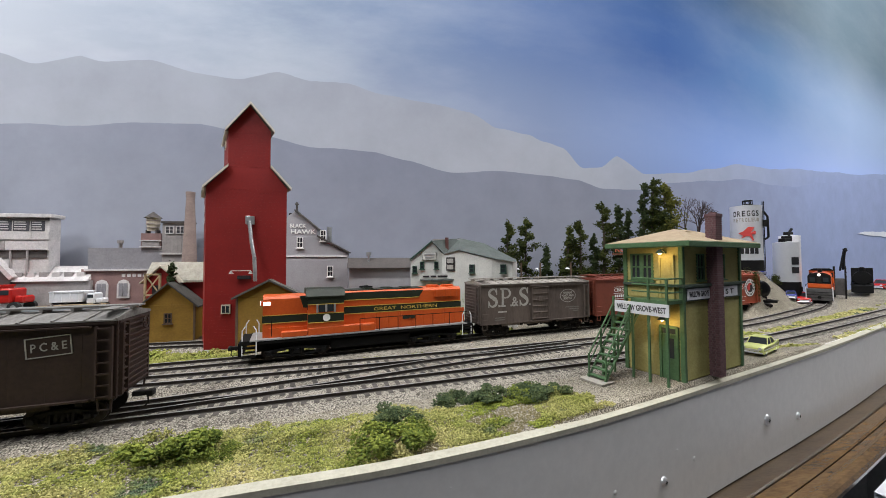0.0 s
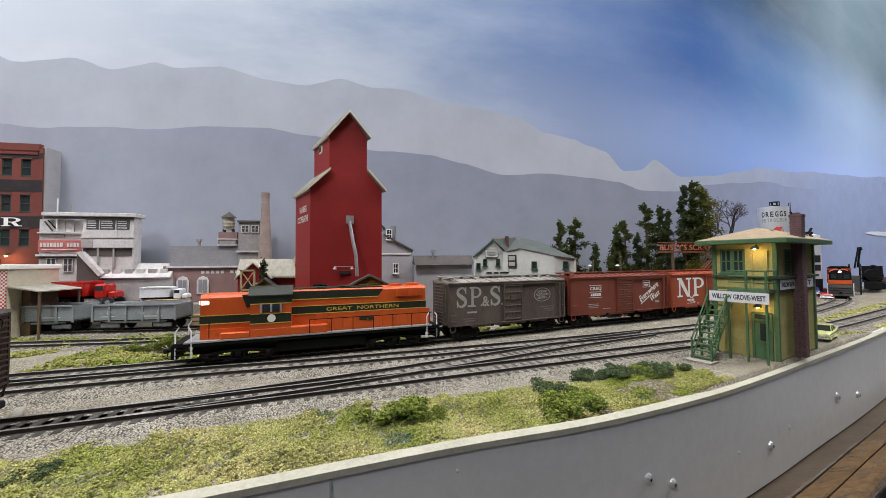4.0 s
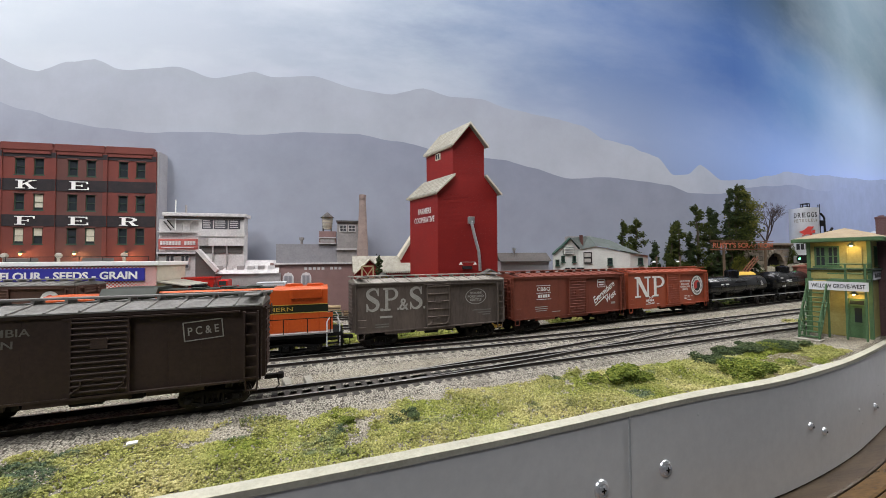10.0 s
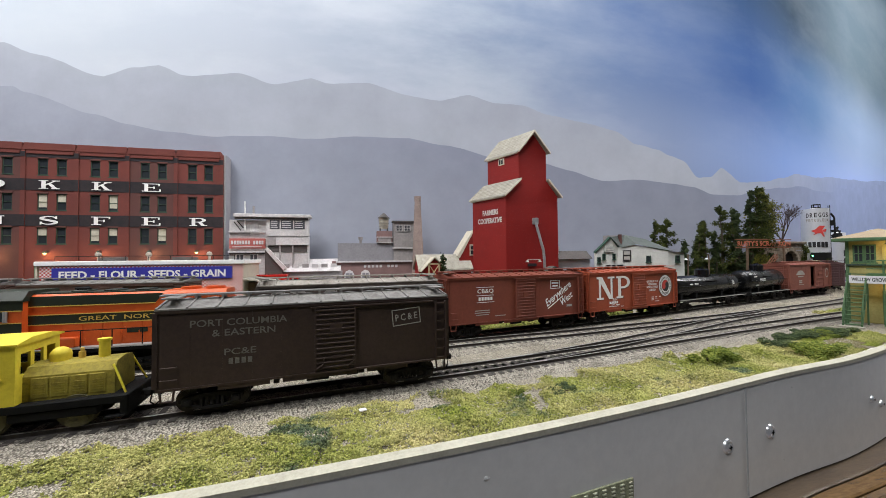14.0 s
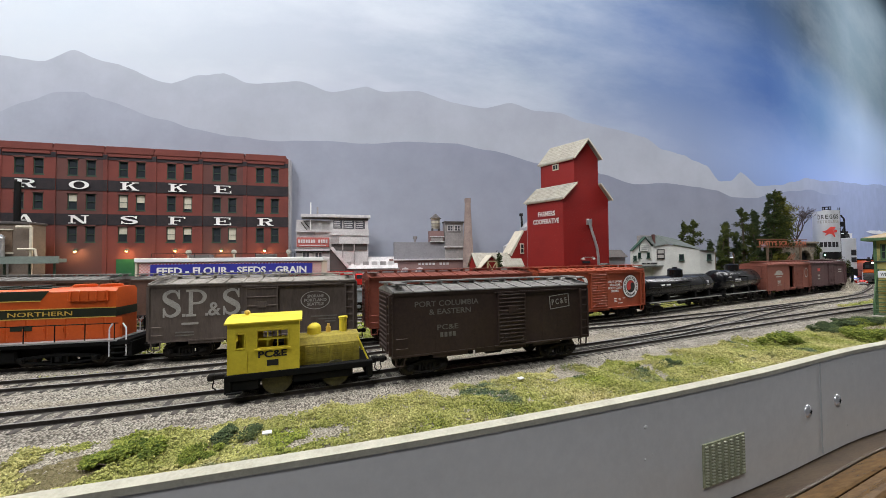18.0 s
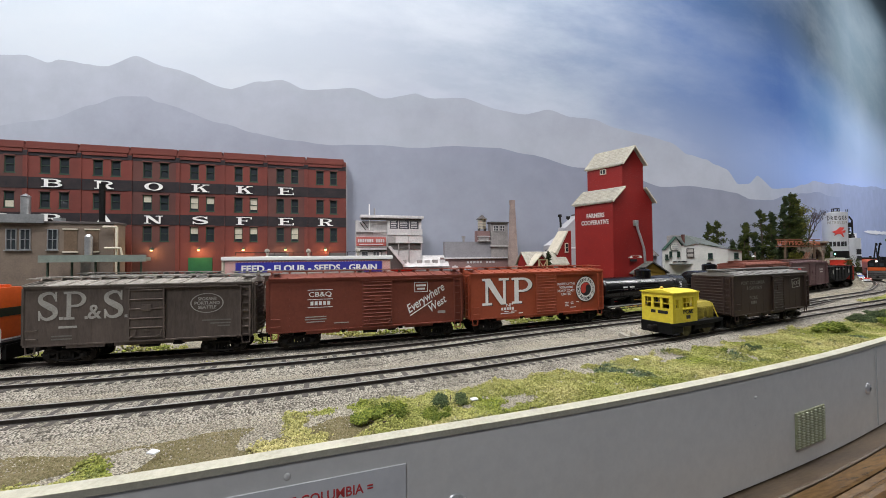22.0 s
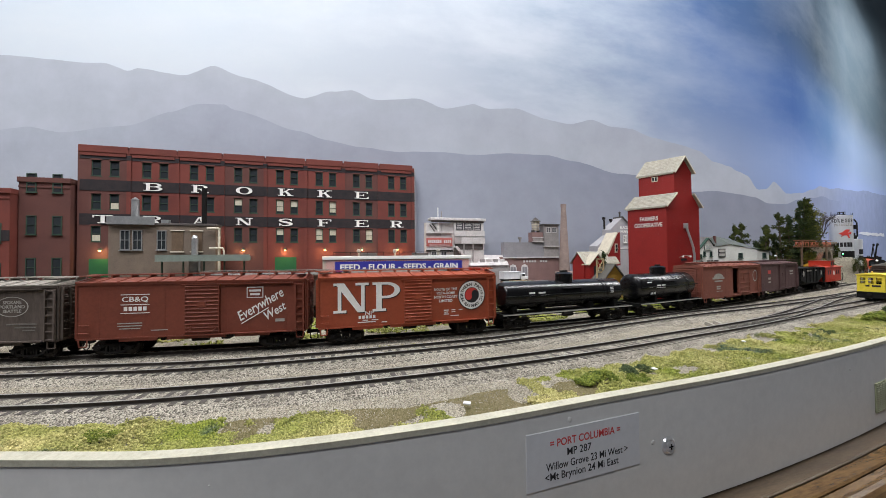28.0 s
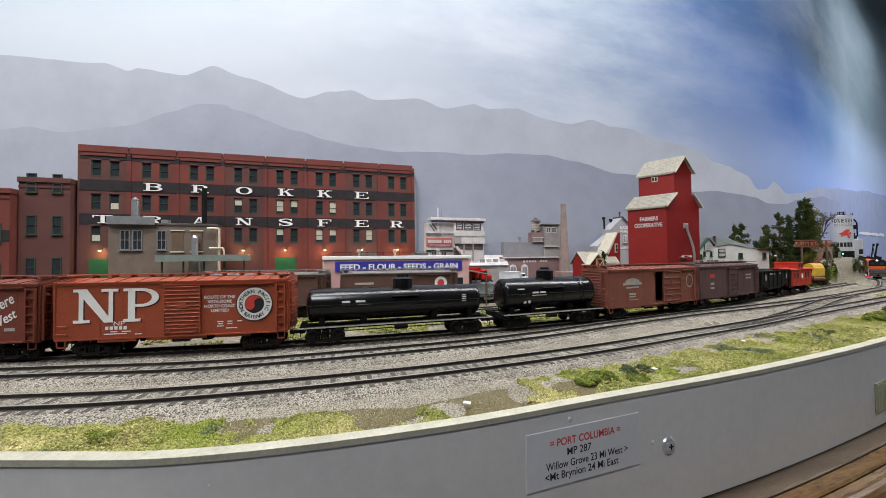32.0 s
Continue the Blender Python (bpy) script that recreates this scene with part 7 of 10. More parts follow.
    part("roof_stack", Mesh().tube((-0.020, 0.004, 0.12 + g), (-0.020, 0.004, 0.131 + g), 0.0012, 8), M_flatgrey, fm)
    part("rain_pipe", Mesh().line([(-0.037, -0.002, 0.112 + g), (-0.030, -0.002, 0.103 + g)], 0.0006, 6), M_black, fm)
    return fm


def brewery():
    # this front is a printed flat too, built up in relief
    br = thing("brewery", pose(-0.2515, 0.470, GROUND), "low rose-brick brewery with a slate roof and roof tank", "brewery")
    g = -GROUND
    part("wall", Mesh().box(0, 0.103, 0, 0.012, 0, 0.060 + g), M_rose, br, "faded rose brick wall")
    part("roof", Mesh().box(0.001, 0.102, 0.0008, 0.012, 0.060 + g, 0.084 + g), M_paleroof, br, "grey slate roof")
    part("eave", Mesh().box(-0.001, 0.104, -0.002, 0.002, 0.0585 + g, 0.0605 + g), M_flatwhite, br)
    part("left_stub", Mesh().box(-0.006, 0.0, 0.002, 0.012, 0, 0.0605 + g), M_rose, br)
    for x in (0.0155, 0.0365):
        w = part("arched_window", Mesh().side([(x - 0.0062, 0.028 + g), (x + 0.0062, 0.028 + g), (x + 0.0062, 0.043 + g), (x + 0.0042, 0.047 + g), (x, 0.0487 + g), (x - 0.0042, 0.047 + g), (x - 0.0062, 0.043 + g)], -0.0012, 0.0), M_flatwhite, br, "white arched window surround")
        part("pane", Mesh().box(x - 0.0042, x - 0.0004, -0.0016, -0.0011, 0.030 + g, 0.0445 + g).box(x + 0.0004, x + 0.0042, -0.0016, -0.0011, 0.030 + g, 0.0445 + g), M_paleroof, w)
    bars(br, [(0.036 + i * 0.0052, 0.0532 + g, 0.0034, 0.0034) for i in range(9) if i not in (5,)], 0.0002, M_flatwhite, "wall_stencil")
    part("roof_vent", Mesh().tube((0.0305, 0.003, 0.072 + g), (0.0305, 0.003, 0.089 + g), 0.0017, 10).tube((0.0305, 0.003, 0.089 + g), (0.0305, 0.003, 0.0925 + g), 0.0030, 10), M_flatgrey, br)
    part("tower_block", Mesh().box(0.0740, 0.1020, -0.001, 0.012, 0.06 + g, 0.113 + g), M_flatgrey, br, "grey tower block")
    part("tower_roof", Mesh().box(0.0730, 0.1030, -0.003, 0.013, 0.1125 + g, 0.1145 + g), M_asphalt, br)
    for x in (0.0815, 0.0925):
        w = part("tower_window", Mesh().box(x - 0.0042, x + 0.0042, -0.0016, -0.0009, 0.1005 + g, 0.1085 + g), M_pane, br, "tower window")
        part("window_frame", lattice([x - 0.0046, x - 0.0036, x - 0.0004, x + 0.0004, x + 0.0036, x + 0.0046], [0.1000 + g, 0.1010 + g, 0.1042 + g, 0.1048 + g, 0.1080 + g, 0.1090 + g], -0.0022, -0.0014), M_flatwhite, w)
    for k in range(7):
        part("plank", Mesh().box(0.0745 + k * 0.0039, 0.0782 + k * 0.0039, -0.0014, -0.0008, 0.0785 + g, 0.0992 + g), M_flatgrey, br)
    part("tower_ledge", Mesh().box(0.0725, 0.1030, -0.0028, 0.0, 0.0765 + g, 0.0784 + g), M_flatwhite, br)
    part("tank_house", Mesh().box(0.0520, 0.0725, 0.0, 0.012, 0.084 + g, 0.1005 + g), M_rose, br, "dull violet-brown tank house")
    for z in (0.0845, 0.0915):
        part("house_ledge", Mesh().box(0.0515, 0.0730, -0.0014, 0.0, z + g, z + 0.0013 + g), M_flatwhite, br)
    part("house_panel", Mesh().box(0.0535, 0.0710, -0.0008, 0.0, 0.0862 + g, 0.0910 + g), M_flatgrey, br)
    for x in (0.0565, 0.0665):
        part("tank_leg", Mesh().box(x - 0.0006, x + 0.0006, 0.001, 0.009, 0.0995 + g, 0.1045 + g), M_asphalt, br)
    part("roof_tank", Mesh().tube((0.0615, 0.005, 0.1035 + g), (0.0615, 0.005, 0.1185 + g), 0.0056, 18, 0.0068), M_cream, br, "round cream roof tank")
    for z in (0.107, 0.111, 0.115):
        part("hoop", Mesh().tube((0.0615, 0.005, z + g), (0.0615, 0.005, z + 0.0006 + g), 0.0070, 18), M_flatgrey, br)
    part("tank_roof", Mesh().tube((0.0615, 0.005, 0.1185 + g), (0.0615, 0.005, 0.1255 + g), 0.0086, 18, 0.0006), M_asphalt, br, "dark conical tank roof")
    return br


def brick_stack():
    bs = thing("brick_stack", Matrix.Translation((-0.1455, 0.4605, GROUND)), "tall tapered tan brick chimney stack", "chimney")
    g = -GROUND
    part("shaft", Mesh().tube((0, 0, 0.034 + g), (0, 0, 0.1425 + g), 0.0088, 20, 0.0040), material("tan_brick", (0.35, 0.265, 0.235), (0.22, 0.165, 0.15), 0.85, scale=120, fine=900, bump=0.2), bs)
    part("cap", Mesh().tube((0, 0, 0.1425 + g), (0, 0, 0.147 + g), 0.0046, 20).tube((0, 0, 0.1405 + g), (0, 0, 0.1418 + g), 0.0046, 20), bpy.data.materials["tan_brick"], bs)
    part("base", Mesh().box(-0.0115, 0.0115, -0.0095, 0.0095, 0, 0.036 + g, 0.0006), bpy.data.materials["tan_brick"], bs)
    return bs


def gabled_mill():
    """The pale grey barn-like mill behind the elevator."""
    gm = thing("grey_mill", Matrix.Translation((-0.040, 0.452, GROUND)), "pale grey gabled mill with white wall lettering", "mill")
    g = -GROUND
    part("wall", Mesh().side([(-0.045, 0), (0.068, 0), (0.068, 0.078 + g), (0.033, 0.0965 + g), (0.033, 0.1060 + g), (0.008, 0.1265 + g), (-0.017, 0.106 + g), (-0.017, 0.0965 + g), (-0.045, 0.078 + g)], 0, 0.02), M_grey, gm, "pale grey wall")
    part("roof", Mesh().side([(0.008, 0.1265 + g), (0.035, 0.1045 + g), (0.035, 0.1065 + g), (0.008, 0.1290 + g)], -0.002, 0.02).side([(0.033, 0.0965 + g), (0.070, 0.0770 + g), (0.070, 0.0790 + g), (0.033, 0.0990 + g)], -0.002, 0.02), M_asphalt, gm)
    for x, z in ((0.040, 0.098), (0.014, 0.090), (0.048, 0.056)):
        window(gm, Matrix.Translation((x, -0.0005, z + g)), 0.007, 0.013, M_white, cols=2)
    text("BLACK", 0.0062, M_white, gm, Matrix.Translation((0.012, -0.0006, 0.1095 + g)) @ FACE, width=0.018, bold=0.0002)
    text("HAWK", 0.0070, M_white, gm, Matrix.Translation((0.018, -0.0006, 0.1025 + g)) @ FACE, width=0.028, bold=0.0002)
    part("lower_band", Mesh().box(-0.044, 0.067, -0.0008, 0.0002, 0.073 + g, 0.0745 + g), M_white, gm)
    part("roof_vent", Mesh().tube((0.009, 0.006, 0.127 + g), (0.009, 0.006, 0.135 + g), 0.0012, 8).tube((0.009, 0.006, 0.135 + g), (0.009, 0.006, 0.138 + g), 0.0026, 8, 0.0008), M_asphalt, gm)
    part("chimney", Mesh().tube((0.046, 0.008, 0.088 + g), (0.046, 0.008, 0.109 + g), 0.0028, 12), M_galv, gm)
    return gm


def low_shop():
    ls = thing("low_shop", Matrix.Translation((0.031, 0.431, GROUND)), "long low shop with a dark roof", "building")
    g = -GROUND
    part("wall", Mesh().box(0, 0.070, 0, 0.02, 0, 0.0625 + g), M_grey, ls)
    part("roof", Mesh().end([(-0.004, 0.0600 + g), (0.010, 0.0715 + g), (0.022, 0.0620 + g)], -0.002, 0.072), M_asphalt, ls, "dark brown roof")
    part("roof_vent", Mesh().tube((0.022, 0.006, 0.066 + g), (0.022, 0.006, 0.076 + g), 0.0013, 8).tube((0.022, 0.006, 0.074 + g), (0.022, 0.006, 0.078 + g), 0.0028, 8), M_galv, ls)
    return ls


def white_store():
    """The white false-front store with a grey-green roof."""
    ws = thing("white_store", Matrix.Translation((0.100, 0.4155, GROUND)), "white clapboard store with a grey-green roof", "store")
    g = -GROUND
    wm = material("white_clapboard", (0.66, 0.66, 0.62), (0.50, 0.50, 0.47), 0.8, scale=60, fine=700)
    rm = material("green_grey_roof", (0.105, 0.120, 0.112), (0.062, 0.072, 0.068), 0.85, scale=90, fine=700)
    tm = material("dark_green_trim", (0.03, 0.07, 0.05), rough=0.7)

    def sk(x, y, z):
        return (x + 0.9 * y * 0 + (-0.75) * y, y, z)

    # front gable, then the long wall stepping towards the aisle
    front = Mesh().side([(0, 0), (0.036, 0), (0.036, 0.076 + g), (0.024, 0.0895 + g), (0.014, 0.0805 + g), (0, 0.0690 + g)], 0, 0.004)
    part("front_wall", front, wm, ws, "white gabled front")
    sw = Mesh()
    a, b, c = (0.036, 0.0), (0.082, -0.040), (0.103, -0.046)
    for (x0, y0), (x1, y1), z0, z1 in ((a, (0.052, -0.014), 0.076, 0.079), ((0.052, -0.014), b, 0.079, 0.0695), (b, c, 0.0695, 0.0665)):
        sw.add([(x0, y0, 0), (x1, y1, 0), (x1, y1, z1 + g), (x0, y0, z0 + g), (x0 + 0.01, y0 + 0.012, 0), (x1 + 0.01, y1 + 0.012, 0), (x1 + 0.01, y1 + 0.012, z1 + g), (x0 + 0.01, y0 + 0.012, z0 + g)], [(0, 1, 2, 3), (7, 6, 5, 4), (3, 2, 6, 7), (0, 3, 7, 4), (1, 5, 6, 2)])
    part("side_wall", sw, wm, ws, "white side wall")
    rf = Mesh().add([(0.0225, -0.002, 0.0905 + g), (0.038, -0.004, 0.0755 + g), (0.052, -0.017, 0.0795 + g), (0.084, -0.044, 0.0695 + g), (0.106, -0.050, 0.0660 + g), (0.118, -0.020, 0.0685 + g), (0.088, 0.004, 0.0880 + g), (0.060, 0.012, 0.0945 + g)], [(0, 1, 2, 7), (2, 3, 6, 7), (3, 4, 5, 6)])
    part("roof", rf, rm, ws, "grey-green roof")
    ov = Mesh().side([(-0.001, 0.0685 + g), (0.0135, 0.0800 + g), (0.0240, 0.0895 + g), (0.0375, 0.0755 + g), (0.0375, 0.0772 + g), (0.0240, 0.0912 + g), (0.0130, 0.0816 + g), (-0.001, 0.0702 + g)], -0.0015, 0.004)
    part("gable_trim", ov, tm, ws)
    sg = part("sign_board", Mesh().box(0.0130, 0.0285, -0.0014, -0.0004, 0.0690 + g, 0.0775 + g), wm, ws)
    part("sign_border", Mesh().box(0.0126, 0.0289, -0.0012, -0.0002, 0.0686 + g, 0.0779 + g), tm, ws)
    part("sign_stencil", Mesh().box(0.0145, 0.027, -0.0017, -0.0013, 0.0742 + g, 0.0757 + g).box(0.0155, 0.026, -0.0017, -0.0013, 0.0710 + g, 0.0725 + g), M_galv, ws)
    for x in (0.0125, 0.0290):
        window(ws, Matrix.Translation((x, -0.0006, 0.0625 + g)), 0.0048, 0.0085, tm)
    window(ws, Matrix.Translation((0.0042, -0.0006, 0.0580 + g)), 0.0050, 0.0080, tm)
    part("porch_sign", Mesh().box(0.010, 0.050, -0.0042, -0.0030, 0.0478 + g, 0.0525 + g), wm, ws)
    part("porch_stencil", Mesh().box(0.013, 0.020, -0.0046, -0.0041, 0.0492 + g, 0.0510 + g).box(0.022, 0.028, -0.0046, -0.0041, 0.0492 + g, 0.0510 + g).box(0.030, 0.046, -0.0046, -0.0041, 0.0492 + g, 0.0510 + g), M_band, ws)
    part("porch_roof", Mesh().box(0.010, 0.052, -0.010, 0, 0.0455 + g, 0.0468 + g), rm, ws)
    ps = Mesh().box(-0.0052, 0.0052, -0.0008, 0.0, -0.0075, 0.0075)
    pw = part("wall_poster", ps, M_band, ws, "dark framed wall poster", m=Matrix.Translation((0.0440, -0.0085, 0.0640 + g)) @ Matrix.Rotation(radians(-41), 4, "Z"))
    part("poster_stencil", Mesh().box(-0.004, 0.004, -0.0012, -0.0007, 0.001, 0.006).box(-0.004, 0.004, -0.0012, -0.0007, -0.006, -0.001), M_dim, pw)
    for x, y in ((0.0640, -0.0250), (0.0930, -0.0440)):
        window(ws, Matrix.Translation((x, y - 0.001, 0.0590 + g)) @ Matrix.Rotation(radians(-40 if x < 0.08 else -16), 4, "Z"), 0.0060, 0.0090, tm)
    part("chimney", Mesh().box(0.040, 0.0435, 0.000, 0.0035, 0.078 + g, 0.0945 + g), M_brick2, ws)
    part("roof_house", Mesh().box(0.028, 0.062, 0.010, 0.020, 0.075 + g, 0.0935 + g), M_flatgrey, ws)
    return ws


def yellow_shed(x, y, turn, w, d, h, top, label, roofc):
    ys = thing("yard_shed", pose(x, y, GROUND, 0, 0, turn), label, "shed", "yard sheds")
    ym = bpy.data.materials.get("ochre_clapboard") or material("ochre_clapboard", (0.36, 0.215, 0.030), (0.26, 0.15, 0.022), 0.75, scale=90, fine=700)
    m = Mesh().side([(0, 0), (w, 0), (w, h), (w / 2, top), (0, h)], 0, d)
    hole = (w * 0.5, w * 0.5 + 0.006, h * 0.50, h * 0.78)
    walls = part("wall", m, ym, ys, "ochre clapboard walls")
    boards(walls, ym, 0, w, 0.001, h, 0.0, 0.0017, [(hole[0] - 0.003, hole[1] - 0.003, hole[2], hole[3])])
    z = h
    while z < top - 0.002:
        q = (z - h) / (top - h) * w / 2
        boards(walls, ym, q, w - q, z, z + 0.0017, 0.0, 0.0017)
        z += 0.0017
    window(ys, Matrix.Translation((w * 0.5, -0.0006, h * 0.64)), 0.0062, h * 0.28, M_wood, cols=2)
    rmat = bpy.data.materials.get("dark_shingle") or material("dark_shingle", (0.13, 0.125, 0.11), (0.07, 0.066, 0.06), 0.9, scale=150, fine=900, bump=0.3)
    for s in (-1, 1):
        e = w / 2 + s * (w / 2 + 0.0035)
        zz = h - 0.0035 * (top - h) / (w / 2)
        r = Mesh().side([(w / 2, top), (w / 2, top + 0.0016), (e, zz + 0.0016), (e, zz)], -0.003, d + 0.002)
        part("roof", r, rmat, ys, "dark shingle roof")
    for q in (-0.0006, w - 0.001):
        part("corner_board", Mesh().box(q, q + 0.0016, -0.0011, 0.0004, 0, h), M_wood, ys)
    return ys


grain_elevator()
elevator_shed()
warehouse()
brick_annex(-0.8065, 0.4985, 0.048, 0.163, M_brick2, "three-storey brown brick annex", 3, 2)
brick_annex(-0.856, 0.492, 0.070, 0.148, M_brick, "red brick building with a dark band and large door", 2, 3, True)
boiler_house()
loading_dock()
feed_store()
flour_mill()
brewery()
brick_stack()
gabled_mill()
low_shop()
white_store()
yellow_shed(-0.1440, 0.3735, 9, 0.041, 0.026, 0.0335, 0.0525, "small ochre clapboard yard shed with a dark roof", 0)
yellow_shed(-0.0480, 0.3265 - 0.004, 3, 0.048, 0.006, 0.044, 0.0565, "low ochre tool shed with a dark roof beside the elevator", 0)


# ---- the signal tower and its yard ----
M_tclap = material("ochre_tower_boards", (0.44, 0.39, 0.145), (0.30, 0.26, 0.085), 0.75, scale=120, fine=800)
M_ttrim = material("green_tower_trim", (0.085, 0.17, 0.075), (0.05, 0.10, 0.045), 0.6, scale=120, fine=800)
M_tdark = material("dark_green_trim", (0.045, 0.07, 0.05), rough=0.6)
M_troof = material("tan_roof_shingle", (0.40, 0.31, 0.20), (0.28, 0.21, 0.14), 0.95, scale=160, fine=1200, bump=0.4)
M_tbrick = material("purple_brown_brick", (0.155, 0.085, 0.088), (0.10, 0.052, 0.056), 0.9, scale=120, fine=900, random=0.18)
M_mortar = material("brick_mortar", (0.20, 0.15, 0.15), rough=0.95)
M_signwhite = material("white_sign_board", (0.74, 0.74, 0.76), (0.62, 0.62, 0.64), 0.6, scale=200)
M_warm = plain("warm_bulb", (1.0, 0.66, 0.25), 0.4, glow=20.0)


def lamp_light(name, at, watts):
    d = bpy.data.lights.new(name, "POINT")
    d.energy, d.color, d.shadow_soft_size = watts, (1.0, 0.68, 0.30), 0.0012
    ob = new(name, d)
    ob.matrix_world = Matrix.Translation(at)
    return ob


def signal_tower():
    """Two-storey tower; local x runs along the chimney side, -x faces the stairs, -y faces the aisle."""
    base = Matrix.Translation((0.2265, 0.1797, 0.0004)) @ Matrix.Rotation(radians(18.4), 4, "Z") @ Matrix.Diagonal((1, 1, 0.955, 1))
    tw = thing("signal_tower", base, "two-storey ochre clapboard signal tower with green trim and hip roof", "signal tower")
    W, D, F, B, E = 0.067, 0.034, 0.0475, 0.0560, 0.0790
    core = Mesh().box(0.0008, W, 0.0008, D, 0, E)
    turn = Matrix.Rotation(radians(-90), 4, "Z")
    # chimney side
    wins = [(0.0155, 0.0235, 0.0580, 0.0740), (0.0395, 0.0475, 0.0580, 0.0740)]
    walls = part("wall", core, M_tclap, tw, "ochre clapboard walls")
    boards(walls, M_tclap, 0.0015, W - 0.0015, 0.001, B - 0.010, 0.0008, 0.0020)
    boards(walls, M_tclap, 0.0015, W - 0.0015, B, E - 0.001, 0.0008, 0.0020, wins)
    # stair side, drawn with x along -y of the tower
    lowdoor, updoor = (-0.0125, -0.0030, 0.0, 0.0310), (-0.0125, -0.0040, F, F + 0.0250)
    dbl = (-0.0300, -0.0160, 0.0575, 0.0745)
    boards(walls, M_tclap, -D + 0.0015, -0.0015, 0.001, F - 0.001, 0.0008, 0.0020, [lowdoor], turn)
    boards(walls, M_tclap, -D + 0.0015, -0.0015, B, E - 0.001, 0.0008, 0.0020, [updoor, dbl], turn)
    part("panel", Mesh().box(-D + 0.0015, -0.0135, 0.0, 0.0006, F, B), M_tclap, walls, m=turn)
    for x0, x1, y0, y1 in ((-0.0006, 0.0016, -0.0006, 0.0016), (W - 0.0016, W + 0.0006, -0.0006, 0.0016), (-0.0006, 0.0016, D - 0.0016, D + 0.0006)):
        part("corner_board", Mesh().box(x0, x1, y0, y1, 0, E), M_ttrim, tw)
    part("belt", Mesh().box(-0.0022, W + 0.0022, -0.0022, D, B - 0.0016, B, 0.0002), M_tdark, tw, "dark green belt course")
    part("frieze", Mesh().box(0.0017, W - 0.0017, -0.0006, 0.0006, B - 0.0098, B - 0.0017), M_tdark, tw)
    for a, b, c, d in wins:
        window(tw, Matrix.Translation(((a + b) / 2, 0.0004, (c + d) / 2)), b - a, d - c, M_ttrim, rows=2, cols=2, t=0.0008)
    for a, b in ((dbl[0], (dbl[0] + dbl[1]) / 2), ((dbl[0] + dbl[1]) / 2, dbl[1])):
        window(tw, turn @ Matrix.Translation(((a + b) / 2, 0.0002, (dbl[2] + dbl[3]) / 2)), b - a, dbl[3] - dbl[2], M_ttrim, rows=2, cols=2, t=0.0011)
    dr = part("door", Mesh().box(updoor[0] + 0.001, updoor[1] - 0.001, -0.0001, 0.0006, updoor[2], updoor[3] - 0.001).box(updoor[0] + 0.002, -0.0085, -0.0004, 0, F + 0.003, F + 0.012).box(-0.0080, updoor[1] - 0.002, -0.0004, 0, F + 0.003, F + 0.012).box(updoor[0] + 0.002, updoor[1] - 0.002, -0.0004, 0, F + 0.0135, F + 0.0215), M_tclap, tw, "ochre panelled door under a lit lamp", turn)
    part("door_frame", Mesh().box(updoor[0], updoor[0] + 0.001, -0.0010, 0.0006, F, F + 0.025).box(updoor[1] - 0.001, updoor[1], -0.0010, 0.0006, F, F + 0.025).box(updoor[0], updoor[1], -0.0012, 0.0006, F + 0.024, F + 0.0255), M_tclap, dr)
    dr = part("door", Mesh().box(lowdoor[0] + 0.0008, lowdoor[1] - 0.0008, -0.0001, 0.0006, 0, 0.0255), M_ttrim, tw, "green half-glazed door", turn)
    part("door_glass", Mesh().box(lowdoor[0] + 0.0035, lowdoor[1] - 0.0022, -0.0003, 0, 0.0125, 0.0240), M_glass, dr)
    part("door_frame", Mesh().box(lowdoor[0] - 0.0005, lowdoor[0] + 0.0008, -0.0010, 0.0006, 0, 0.031).box(lowdoor[1] - 0.0008, lowdoor[1] + 0.0005, -0.0010, 0.0006, 0, 0.031).box(lowdoor[0], lowdoor[1], -0.0008, 0.0006, 0.0255, 0.0268).box(lowdoor[0], lowdoor[1], -0.0010, 0.0006, 0.030, 0.0315), M_ttrim, dr)
    part("transom", Mesh().box(lowdoor[0] + 0.001, lowdoor[1] - 0.001, 0, 0.0005, 0.0268, 0.030), M_glass, dr)
    # roof
    o = 0.0078
    ap0, ap1 = (0.024, D / 2, 0.0905), (W - 0.024, D / 2, 0.0905)
    v = [(-o, -o, E + 0.0022), (W + o, -o, E + 0.0022), (W + o, D + o, E + 0.0022), (-o, D + o, E + 0.0022), ap0, ap1]
    rf = part("roof", Mesh().add(v, [(0, 1, 5, 4), (1, 2, 5), (2, 3, 4, 5), (3, 0, 4), (0, 3, 2, 1)]), M_troof, tw, "tan shingled hip roof")
    part("fascia_board", Mesh().box(-o - 0.0004, W + o + 0.0004, -o - 0.0004, D + o + 0.0004, E - 0.0010, E + 0.0020, 0.0003), M_ttrim, rf, "green eave board")
    part("roof_curl", Mesh().box(0.026, 0.031, 0.010, 0.0125, 0.0882, 0.0886), M_troof, rf)
    # chimney, brick by brick
    x0, x1, y0, y1, top = 0.0268, 0.0338, -0.0050, 0.0006, 0.0985
    ch = part("chimney", Mesh().box(x0 + 0.0002, x1 - 0.0002, y0 + 0.0002, y1, 0, top - 0.0003), M_mortar, tw, "purple-brown brick chimney")
    bh, bl = 0.00135, 0.00165
    me = Mesh().box(-bl / 2 + 0.0001, bl / 2 - 0.0001, -0.00035, 0.0003, 0.0001, bh - 0.0001).data("brick")
    me.materials.append(M_tbrick)
    z, row = 0.0, 0
    nb = 0
    joined = Mesh()
